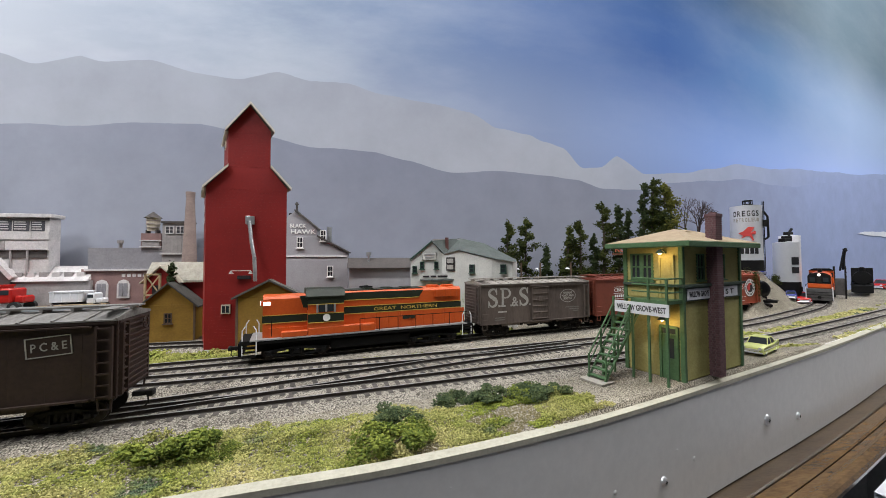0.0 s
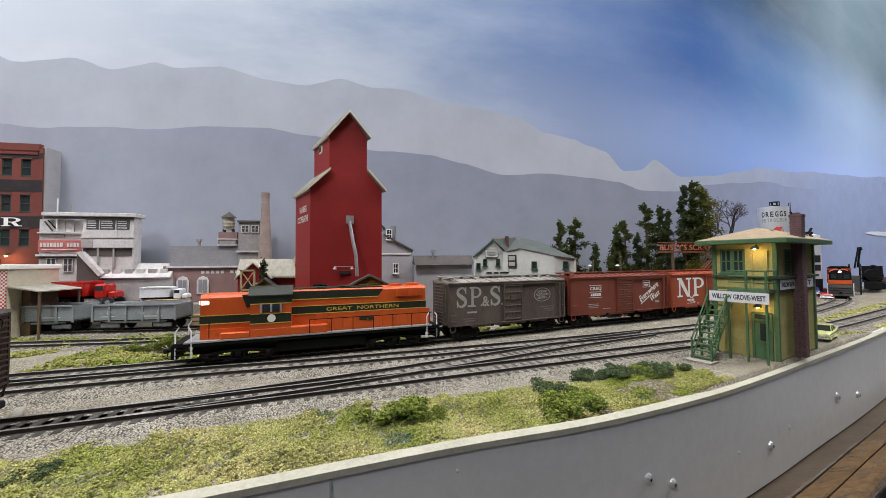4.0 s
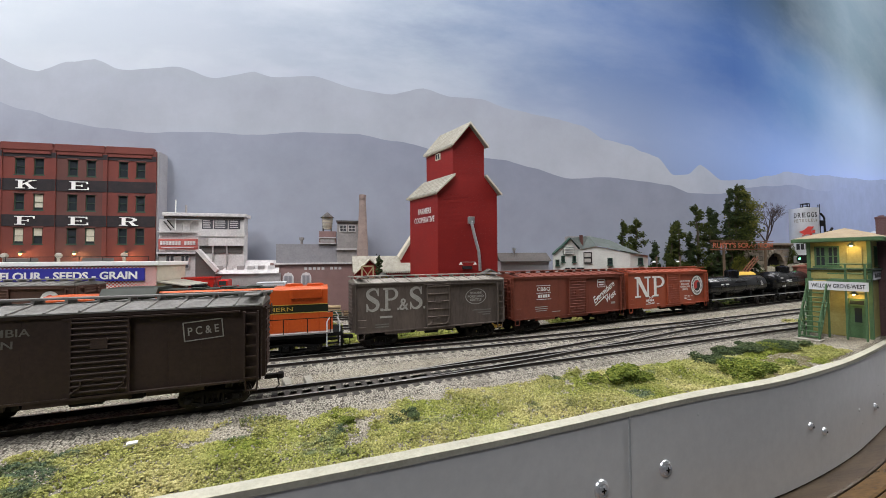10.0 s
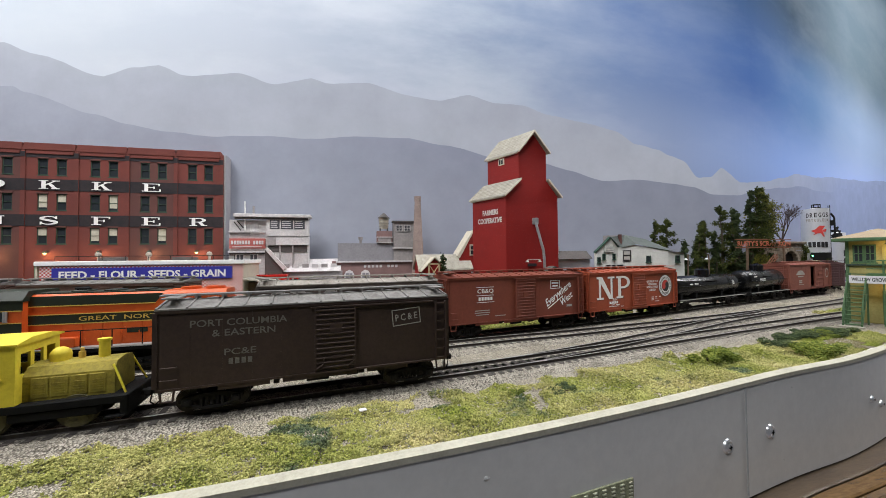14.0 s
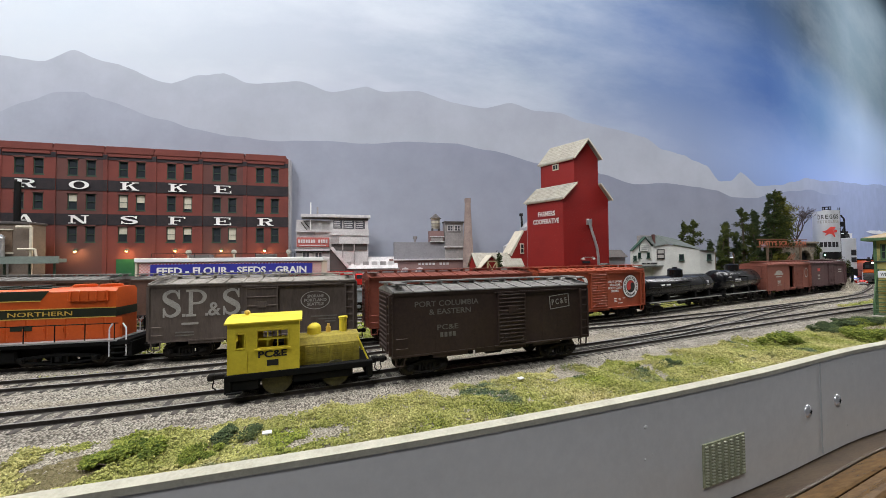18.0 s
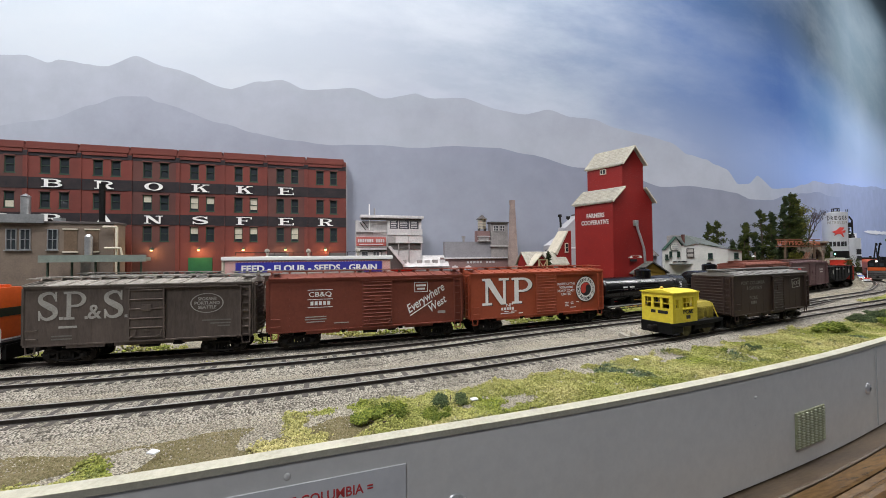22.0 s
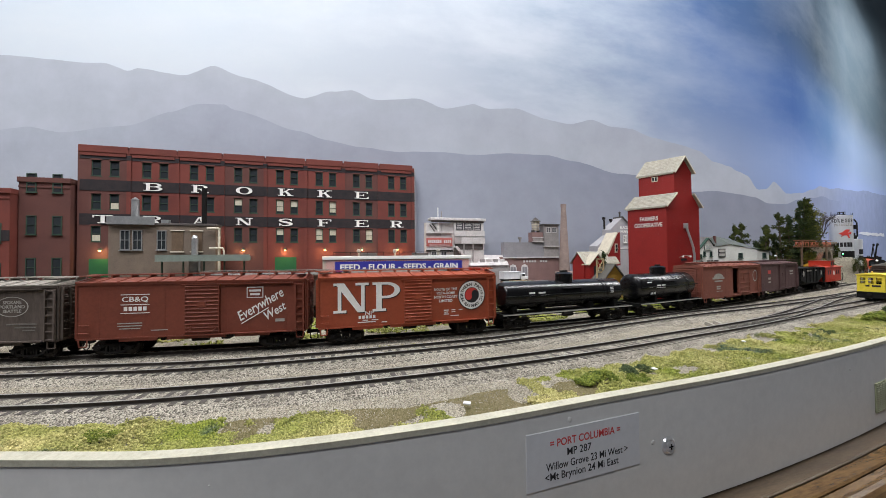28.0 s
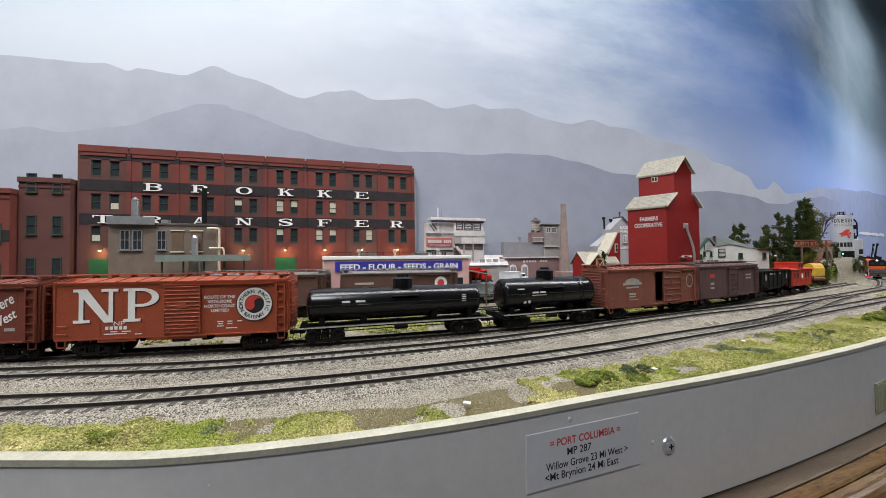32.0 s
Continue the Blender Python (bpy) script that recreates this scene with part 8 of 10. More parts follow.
    while z < top - bh:
        for face in range(3):
            n = 4 if face == 0 else 3
            for k in range(n):
                q = (k + 0.5 + (0.22 if row % 2 else -0.1)) / n
                if face == 0:
                    mm = Matrix.Translation((x0 + 0.0002 + q * (x1 - x0 - 0.0004) * 0.96, y0 + 0.0002, z))
                elif face == 1:
                    mm = Matrix.Translation((x0 + 0.0002, y1 - q * (y1 - y0) * 0.96, z)) @ Matrix.Rotation(radians(-90), 4, "Z")
                else:
                    mm = Matrix.Translation((x1 - 0.0002, y0 + q * (y1 - y0) * 0.96, z)) @ Matrix.Rotation(radians(90), 4, "Z")
                if nb < 300 and face < 2:
                    part("brick", me, None, ch, m=mm)
                    nb += 1
                else:
                    joined.box(-bl / 2 + 0.0001, bl / 2 - 0.0001, -0.00035, 0.0003, 0.0001, bh - 0.0001, m=mm)
        z += bh
        row += 1
    tagged(part("bricks", joined, M_tbrick, ch), kind="stuff")
    part("chimney_cap", Mesh().box(x0 - 0.0004, x1 + 0.0004, y0 - 0.0004, y1 + 0.0004, top - 0.0020, top, 0.0002).box(x0 + 0.002, x1 - 0.002, y0 + 0.0015, y1 - 0.001, top, top + 0.0012), M_tbrick, ch)
    # landing, rails, stairs, posts
    lu = -0.0145
    part("landing", Mesh().box(lu, -0.0004, 0.0, 0.0195, F - 0.0022, F, 0.0002), M_ttrim, tw, "green plank landing")
    posts = [(lu, 0.0006), (lu, 0.0105), (lu, 0.0200), (lu, D - 0.002)]
    for x, y in posts:
        part("post", Mesh().box(x - 0.0006, x + 0.0006, y - 0.0006, y + 0.0006, 0, F + 0.0125 if y < 0.015 else F, 0.0001), M_ttrim, tw)
    for a, b in (((lu, 0.0), (lu, 0.0200)), ((lu, 0.0), (-0.0006, 0.0))):
        for z in (F + 0.0045, F + 0.0085, F + 0.0122):
            part("rail", Mesh().tube((*a, z), (*b, z), 0.0005, 6), M_ttrim, tw)
    part("post", Mesh().box(-0.0012, 0.0, -0.0006, 0.0006, F, F + 0.0125), M_ttrim, tw)
    n, ya, yb = 13, 0.0205, 0.0315
    xt, xb = lu + 0.012, -0.0380
    for y in (ya, yb):
        part("stringer", Mesh().side([(xt, F), (xt, F - 0.0035), (xb - 0.001, 0), (xb - 0.001, 0.0030), (xb + 0.001, 0.0035)], y - 0.0005, y + 0.0005), M_ttrim, tw)
        part("stair_rail", Mesh().tube((lu - 0.001, y, 0.0435), (xb, y, 0.0140), 0.0005, 6).tube((lu - 0.001, y, 0.0385), (xb, y, 0.0085), 0.0004, 6), M_ttrim, tw)
        for q in (0.0, 0.30, 0.60):
            part("stair_post", Mesh().tube((xb + (xt - xb) * q, y, 0.001 + (F - 0.002) * q), (xb + (xt - xb) * q, y, 0.0150 + (F - 0.0025) * q), 0.0006, 6), M_ttrim, tw)
    for k in range(n):
        x = xb + (xt - xb) * (k + 0.3) / n
        part("tread", Mesh().box(x - 0.0016, x + 0.0016, ya, yb, F * (k + 0.6) / n, F * (k + 0.6) / n + 0.0008), M_ttrim, tw)
    part("stair_pad", Mesh().box(xb - 0.006, xb + 0.004, ya - 0.002, yb + 0.002, 0, 0.0012, 0.0002), M_stone, tw, "pale foot board")
    part("stair_post", Mesh().box(-0.0262, -0.0252, yb - 0.0006, yb + 0.0006, 0, 0.018), M_ttrim, tw)
    # signs
    face_left = turn @ FACE
    sg = part("sign_board", Mesh().box(-0.0305, 0.0010, lu - 0.0012, lu - 0.0006, F - 0.0090, F - 0.0020), M_signwhite, tw, "white station name board", turn)
    text("WILLOW GROVE-WEST", 0.0046, M_inkblack, tw, Matrix.Translation((lu - 0.00125, 0.01475, F - 0.0055)) @ face_left, width=0.0285, bold=0.00012)
    for a, b, word in ((0.0030, 0.0262, "WILLOW GROVE"), (0.0342, 0.0600, "E S T")):
        part("sign_board", Mesh().box(a, b, -0.0012, -0.0006, B - 0.0090, B - 0.0026), M_signwhite, tw, "white station name board")
        text(word, 0.0044, M_inkblack, tw, Matrix.Translation(((a + b) / 2, -0.00125, B - 0.0058)) @ FACE, width=(b - a) * (0.9 if len(word) > 6 else 0.6), bold=0.00015)
    # lamps over the doors
    for z, y in ((0.0765, 0.0085), (0.0375, 0.0080)):
        lp = part("door_lamp", Mesh().line([(0, y, z - 0.002), (-0.0035, y, z + 0.0004), (-0.0062, y, z - 0.0004)], 0.0004, 6).tube((-0.0062, y, z), (-0.0062, y, z - 0.0022), 0.0006, 12, 0.0024, False), M_sash, tw, "dark gooseneck lamp")
        part("bulb", Mesh().ball(-0.0062, y, z - 0.0021, 0.0009, n=8, k=6), M_warm, lp, "glowing bulb")
        lamp_light("door_lamp_light", base @ Vector((-0.0066, y, z - 0.0045)), 0.0038)
    return tw


signal_tower()
for spot in LAMPS:
    lamp_light("wall_lamp_light", spot, 0.0110)

M_lime = material("pale_lime_paint", (0.55, 0.58, 0.20), (0.46, 0.49, 0.17), 0.25, scale=200, fine=900, bump=0.02, spec=0.6)
M_chrome = plain("chrome", (0.82, 0.82, 0.84), 0.28, 0.75)
M_tyre = plain("tyre_rubber", (0.02, 0.02, 0.02), 0.8)
M_autored = material("red_car_paint", (0.50, 0.02, 0.015), (0.40, 0.015, 0.012), 0.25, scale=200, bump=0.02, spec=0.6)
M_autoblue = material("blue_car_paint", (0.05, 0.07, 0.30), (0.04, 0.05, 0.22), 0.25, scale=200, bump=0.02, spec=0.6)


def automobile(m, paint, label, k=1.0):
    """A finned sedan of the fifties, nose to -x, 56 mm long."""
    au = thing("automobile", m @ Matrix.Scale(1, 4), label, "car", "parked cars")
    L, W = 0.056 * k, 0.0205 * k
    h = W / 2
    prof = [(-L / 2, 0.0028 * k), (-L / 2 + 0.0004, 0.0078 * k), (-L * 0.46, 0.0100 * k), (-L * 0.18, 0.0110 * k), (L * 0.25, 0.0108 * k), (L * 0.47, 0.0112 * k), (L / 2, 0.0088 * k), (L / 2, 0.0030 * k)]
    bd = Mesh()
    ys = [(-h, 0.90, 0.985), (-h * 0.93, 1.0, 1.0), (-h * 0.5, 1.0, 1.0), (0, 1.02, 1.0), (h * 0.5, 1.0, 1.0), (h * 0.93, 1.0, 1.0), (h, 0.90, 0.985)]
    n = len(prof)
    v = [(x * sx, y, z * sz) for y, sz, sx in ys for x, z in prof]
    f = [(j * n + i, j * n + (i + 1) % n, (j + 1) * n + (i + 1) % n, (j + 1) * n + i) for j in range(len(ys) - 1) for i in range(n)]
    f += [tuple(range(n)), tuple(range((len(ys) - 1) * n, len(ys) * n))[::-1]]
    bd.add(v, f, True)
    body = part("body", bd, paint, au)
    zr = 0.0172 * k
    cab = Mesh()
    v = [(-L * 0.17, -h * 0.88, 0.0108 * k), (L * 0.30, -h * 0.88, 0.0108 * k), (L * 0.30, h * 0.88, 0.0108 * k), (-L * 0.17, h * 0.88, 0.0108 * k), (-L * 0.07, -h * 0.74, zr), (L * 0.19, -h * 0.74, zr), (L * 0.19, h * 0.74, zr), (-L * 0.07, h * 0.74, zr)]
    cab.add(v, [(0, 1, 5, 4), (1, 2, 6, 5), (2, 3, 7, 6), (3, 0, 4, 7), (4, 5, 6, 7)])
    part("greenhouse", cab, M_glass, au, "dark glass cabin")
    part("roof", Mesh().box(-L * 0.075, L * 0.20, -h * 0.77, h * 0.77, zr - 0.0003, zr + 0.0011 * k, 0.0008 * k), paint, au)
    for s in (-1, 1):
        for a, b in (((-L * 0.17, 0.0108 * k), (-L * 0.07, zr)), ((L * 0.06, 0.0108 * k), (L * 0.06, zr)), ((L * 0.30, 0.0108 * k), (L * 0.19, zr))):
            part("pillar", Mesh().tube((a[0], s * h * 0.89, a[1]), (b[0], s * h * 0.75, b[1]), 0.0005 * k, 6), paint, au)
        part("tail_fin", Mesh().side([(L * 0.18, 0.0108 * k), (L * 0.50, 0.0128 * k), (L * 0.49, 0.0095 * k)], s * h * 0.92 - 0.0005, s * h * 0.92 + 0.0005), paint, au)
        part("headlight", Mesh().tube((-L * 0.488, s * h * 0.72, 0.0082 * k), (-L * 0.505, s * h * 0.72, 0.0082 * k), 0.0016 * k, 12), M_chrome, au)
        part("trim_strip", Mesh().box(-L * 0.44, L * 0.44, s * h - 0.0001, s * h + 0.0002, 0.0066 * k, 0.0070 * k), M_chrome, au)
        for x in (-L * 0.30, L * 0.29):
            wl = part("wheel", Mesh().tube((x, s * h * 0.70, 0.0034 * k), (x, s * h * 0.97, 0.0034 * k), 0.0034 * k, 16), M_tyre, au)
            part("hubcap", Mesh().tube((x, s * h * 0.97, 0.0034 * k), (x, s * h * 1.0, 0.0034 * k), 0.0018 * k, 12), M_chrome, wl)
    part("bumper", Mesh().box(-L * 0.515, -L * 0.49, -h * 0.95, h * 0.95, 0.0028 * k, 0.0046 * k, 0.0005 * k), M_chrome, au, "chrome front bumper")
    part("bumper", Mesh().box(L * 0.49, L * 0.515, -h * 0.95, h * 0.95, 0.0028 * k, 0.0046 * k, 0.0005 * k), M_chrome, au)
    part("grille", Mesh().box(-L * 0.508, -L * 0.49, -h * 0.62, h * 0.62, 0.0052 * k, 0.0074 * k), M_chrome, au)
    return au


automobile(pose(0.3340, 0.2245, ground_height(0.334, 0.2245) + 0.0003, 0, 0, 23), M_lime, "pale lime sedan with chrome bumpers parked beside the tower", 0.62)

# ---- hill, portal and oil tanks ----
M_cut = material("cut_stone", (0.235, 0.195, 0.145), (0.14, 0.115, 0.085), 0.95, scale=90, fine=700, bump=0.5, random=0.22)
M_dark = plain("tunnel_dark", (0.012, 0.011, 0.010), 0.95)
M_alu = material("aluminium_paint", (0.74, 0.75, 0.78), (0.64, 0.65, 0.68), 0.34, 0.45, scale=30, fine=400, bump=0.03)
M_whitetank = material("white_tank_paint", (0.74, 0.75, 0.78), (0.60, 0.61, 0.64), 0.5, scale=40, fine=400)


def tunnel_portal():
    tp = thing("tunnel_portal", pose(0.502, 0.440, GROUND, 0, 0, 6), "brown cut-stone tunnel portal with a dark arch", "tunnel portal", kind="structure")
    x0, x1, top, r, zc = -0.064, 0.060, 0.0865, 0.0215, 0.0520
    cx = 0.016
    # near-black plate in place of the unlit depth behind the arch
    part("tunnel_bore", Mesh().box(cx - r - 0.002, cx + r + 0.002, 0.006, 0.012, 0, zc + r + 0.002), M_dark, tp, "dark plate for the unlit depth of the tunnel")
    rnd = random.Random(5)
    z, row = 0.0, 0
    while z < top - 0.004:
        h = 0.0062
        x = x0 - (0.006 if row % 2 else 0)
        while x < x1:
            w = rnd.uniform(0.010, 0.014)
            a, b = max(x, x0), min(x + w, x1)
            zm = z + h / 2
            half = r if zm < zc else (math.sqrt(max(r * r - (zm - zc) ** 2, 0)))
            segs = [(a, b)] if half == 0 else [q for q in ((a, min(b, cx - half)), (max(a, cx + half), b)) if q[1] - q[0] > 0.001]
            for p, q in segs:
                part("stone", Mesh().box(p + 0.0002, q - 0.0002, rnd.uniform(-0.0006, 0.0003), 0.006, z + 0.0002, z + h - 0.0002, 0.0004), M_cut, tp)
            x += w
        z += h
        row += 1
    for k in range(11):
        w = math.pi * (k + 0.5) / 11
        part("arch_stone", Mesh().box(-0.0029, 0.0029, -0.0016, 0.005, r, r + 0.006, 0.0004, m=Matrix.Translation((cx, 0, zc)) @ Matrix.Rotation(w - math.pi / 2, 4, "Y")), M_cut, tp)
    part("coping", Mesh().box(x0 - 0.002, x1 + 0.002, -0.003, 0.008, top, top + 0.004, 0.0006), M_cut, tp)
    return tp


tunnel_portal()


def oil_tank(x, y, z0, r, h, foot, mat, label, gear=True):
    tk = thing("oil_tank", Matrix.Translation((x, y, z0)), label, "oil tank", "oil tanks")
    part("shell", Mesh().tube((0, 0, foot), (0, 0, foot + h), r, 48), mat, tk)
    part("skirt", Mesh().tube((0, 0, 0), (0, 0, foot), r * 1.04, 40), M_black, tk, "black base")
    part("top_rim", Mesh().tube((0, 0, foot + h), (0, 0, foot + h + 0.0012), r * 1.015, 48).tube((0, 0, foot + h + 0.001), (0, 0, foot + h + 0.0035), r * 0.98, 48, r * 0.2), mat, tk)
    for q in (0.33, 0.66):
        part("seam_band", Mesh().tube((0, 0, foot + h * q), (0, 0, foot + h * q + 0.0005), r * 1.006, 48), mat, tk)
    if gear:
        m = Mesh()
        for s in (0, 1, 2, 3, 4, 5):
            w = s * math.pi / 3
            m.tube((0.30 * r * math.cos(w) + 0.2 * r, 0.3 * r * math.sin(w), foot + h), (0.30 * r * math.cos(w) + 0.2 * r, 0.3 * r * math.sin(w), foot + h + 0.010), 0.0006, 6)
        m.tube((0.2 * r, 0, foot + h + 0.0095), (0.2 * r, 0, foot + h + 0.0105), 0.34 * r, 18)
        m.tube((0.2 * r, 0, foot + h + 0.004), (0.2 * r, 0, foot + h + 0.005), 0.32 * r, 18)
        part("vent_hatch", m, M_black, tk, "dark vent and hatch")
        ld = Mesh()
        for s in (-1, 1):
            ld.tube((r * 1.12, s * 0.0022, 0), (r * 1.12, s * 0.0022, foot + h + 0.008), 0.0005, 6)
        for k in range(int((foot + h) / 0.004)):
            ld.tube((r * 1.12, -0.0022, k * 0.004), (r * 1.12, 0.0022, k * 0.004), 0.0003, 5)
        part("ladder", ld, M_black, tk, m=Matrix.Rotation(-0.55, 4, "Z"))
        pp = Mesh().line([(r * 1.05, -0.004, foot + h * 0.9), (r * 1.28, -0.004, foot + h * 0.8), (r * 1.30, -0.004, foot + h * 0.42), (r * 1.05, -0.004, foot + h * 0.38)], 0.0014, 8)
        pp.box(r * 1.0, r * 1.3, -0.0065, 0.002, foot + h * 0.62, foot + h * 0.74, 0.0005)
        part("pipework", pp, M_black, tk, m=Matrix.Rotation(-0.85, 4, "Z"))
    return tk


def wrapped(words, size, r, z, mat, tk, width, mid):
    """Letters set round a tank; mid: the angle that they face."""
    n = len(words)
    for i, ch in enumerate(words):
        if ch == " ":
            continue
        w = mid + (i - (n - 1) / 2) * width / n / r
        text(ch, size, mat, tk, Matrix.Rotation(w, 4, "Z") @ Matrix.Translation((0, -r - 0.0002, z)) @ FACE, width=width / n * 0.72, bold=0.00025)


t1 = oil_tank(0.612, 0.458, 0.0505, 0.0190, 0.080, 0.0155, M_alu, "tall aluminium-painted oil tank with a red emblem")
face = -0.86
wrapped("DREGGS", 0.0115, 0.0190, 0.0845, M_inkblack, t1, 0.033, face)
wrapped("PETROLEUM", 0.0075, 0.0190, 0.0750, M_dim, t1, 0.033, face)
m = Mesh()
for p in ([(-0.010, 0.001), (-0.004, 0.003), (0.004, 0.0025), (0.007, 0), (0.004, -0.003), (-0.003, -0.003)], [(-0.005, 0.002), (0.002, 0.008), (0.0095, 0.0075), (0.005, 0.0015)], [(0.003, -0.002), (0.007, -0.008), (0.0085, -0.008), (0.006, 0)], [(-0.003, -0.002), (-0.0065, -0.0045), (-0.006, -0.0055), (-0.001, -0.003)], [(0.006, 0.002), (0.011, 0.003), (0.0105, -0.001), (0.007, -0.001)]):
    m.side([(a * 0.95, b * 1.25) for a, b in p], -0.0186, -0.0165)
part("emblem", m, M_redmark, t1, "red winged emblem", Matrix.Rotation(face, 4, "Z") @ Matrix.Translation((0, -0.0010, 0.0545)))
for k in range(5):
    part("brand_bar", Mesh().box(-0.0022, 0.0022, -0.0194, -0.0186, 0.0250, 0.0350), M_inkblack, t1, m=Matrix.Rotation(face + (k - 2) * 0.30, 4, "Z"))
t2 = oil_tank(0.727, 0.488, ground_height(0.727, 0.488) - 0.002, 0.0165, 0.063, 0.0200, M_alu, "squat aluminium-painted oil tank on a black base", False)
part("top_valve", Mesh().box(-0.010, 0.006, -0.006, 0.004, 0.085, 0.091, 0.0008).box(-0.004, 0.009, -0.004, 0.004, 0.089, 0.095, 0.0008).tube((0.004, 0, 0.089), (0.010, 0, 0.100), 0.0016, 8), M_black, t2, "black valve gear")
for k, (z, h) in enumerate(((0.054, 0.012), (0.039, 0.010))):
    part("brand_bar", Mesh().box(-0.005, 0.005, -0.0170, -0.0158, z - h / 2, z + h / 2).box(-0.0030, 0.0030, -0.0173, -0.0165, z - h / 4, z + h / 4), M_inkblack, t2, m=Matrix.Rotation(-0.25, 4, "Z"))
t3 = oil_tank(0.766, 0.510, ground_height(0.766, 0.510) - 0.002, 0.0140, 0.086, 0.014, M_whitetank, "tall white oil tank with black valve gear", False)
part("top_valve", Mesh().box(-0.008, 0.004, -0.004, 0.004, 0.102, 0.108, 0.0008).tube((-0.002, 0, 0.104), (0.006, 0, 0.114), 0.002, 8), M_black, t3)

# ---- far end of the yard ----
automobile(pose(0.737, 0.478, ground_height(0.731, 0.474), 0, -4, 48), M_autored, "red sedan parked beside the oil tank", 0.85)
automobile(pose(0.706, 0.468, ground_height(0.706, 0.468), 0, -2, 38), M_autoblue, "blue sedan parked beside the oil tank", 0.62)
automobile(pose(0.662, 0.478, ground_height(0.662, 0.478), 0, 0, 40), M_autoblue, "dark blue sedan on the hill by the tank", 0.6)
automobile(pose(1.24, 0.655, GROUND, 0, 0, 10), M_autored, "red sedan parked near the backdrop", 1.2)


M_pilot = material("dusty_grey_steel", (0.105, 0.10, 0.095), (0.05, 0.048, 0.046), 0.8, scale=150, fine=800)


def road_switcher():
    """A hood diesel seen end on: dark arched end over an orange band and a grey pilot."""
    m = MIDDLE.place(MIDDLE.s_of(0.738), 0.0)
    lo = thing("standing_switcher", m, "orange and black switching locomotive with a headlight lens with an added glow", "locomotive", "rolling stock")
    L = 0.135
    part("frame", Mesh().box(0, L, -0.0150, 0.0150, 0.0085, 0.0135, 0.0004), M_black, lo, "black frame")
    part("pilot", Mesh().box(-0.002, 0.002, -0.0150, 0.0150, 0.0030, 0.0215, 0.0005), M_pilot, lo, "dusty grey end plate")
    for z in (0.0075, 0.0115, 0.0155):
        part("step", Mesh().box(-0.0030, -0.0020, -0.0140, 0.0140, z, z + 0.0006), M_black, lo)
    part("coupler", Mesh().box(-0.0065, -0.002, -0.0018, 0.0018, 0.0062, 0.0100, 0.0005), M_black, lo)
    arch = [(-0.0125, 0.0135), (0.0125, 0.0135), (0.0125, 0.0400)] + [(0.0125 * math.cos(q), 0.0400 + 0.0062 * math.sin(q)) for q in (0.35, 0.7, 1.05, 1.4, 1.74, 2.09, 2.44, 2.79)] + [(-0.0125, 0.0400)]
    part("hood", Mesh().end(arch, 0.004, 0.100), M_orange, lo)
    part("end_cap", Mesh().end([(y * 1.01, max(z, 0.0290) + 0.0001) for y, z in arch], 0.0025, 0.0050), M_black, lo, "black arched end")
    part("orange_band", Mesh().box(0.0022, 0.0040, -0.0127, 0.0127, 0.0225, 0.0288, 0.0003), M_orange, lo)
    for y in (-0.0072, 0.0072):
        part("end_window", Mesh().box(0.0018, 0.0028, y - 0.0030, y + 0.0030, 0.0318, 0.0385), M_glass, lo)
    part("door_panel", Mesh().box(0.0018, 0.0028, -0.0022, 0.0022, 0.0300, 0.0390), M_dust, lo)
    part("headlight", Mesh().tube((0.0030, 0, 0.0428), (0.0012, 0, 0.0428), 0.0019, 12), M_headlight, lo, "glowing headlight")
    part("cab", Mesh().box(0.100, 0.128, -0.0150, 0.0150, 0.0135, 0.0480, 0.0008), M_orange, lo)
    part("cab_roof", Mesh().end([(-0.0158, 0.0470), (0.0158, 0.0470), (0.010, 0.0505), (-0.010, 0.0505)], 0.098, 0.130), M_black, lo)
    for y in (-0.0128, 0.0128):
        part("cab_window", Mesh().box(0.0992, 0.1002, y - 0.0016, y + 0.0016, 0.0360, 0.0435), M_glass, lo)
        part("grab_rail", Mesh().line([(-0.003, y * 1.13, 0.0040), (-0.003, y * 1.13, 0.0225), (0.001, y * 1.13, 0.0235)], 0.0006, 6), M_handrail, lo, "white corner grab rail")
        part("handrail", Mesh().line([(0.002, y * 1.15, 0.0135), (0.002, y * 1.15, 0.0265), (0.095, y * 1.15, 0.0265)], 0.0004, 6), M_black, lo)
    for x in (0.035, 0.060):
        part("stack", Mesh().tube((x, 0, 0.045), (x, 0, 0.0505), 0.0022, 12), M_black, lo)
    for x in (0.028, 0.105):
        part("truck_frame", Mesh().box(x - 0.016, x + 0.016, -0.0125, 0.0125, 0.0025, 0.0078, 0.0006), M_black, lo)
        for q in (-0.0125, 0.0125):
            part("wheelset", Mesh().tube((x + q, -0.0092, 0.0055), (x + q, 0.0092, 0.0055), 0.0055, 16), M_wheel, lo)
    return lo


road_switcher()


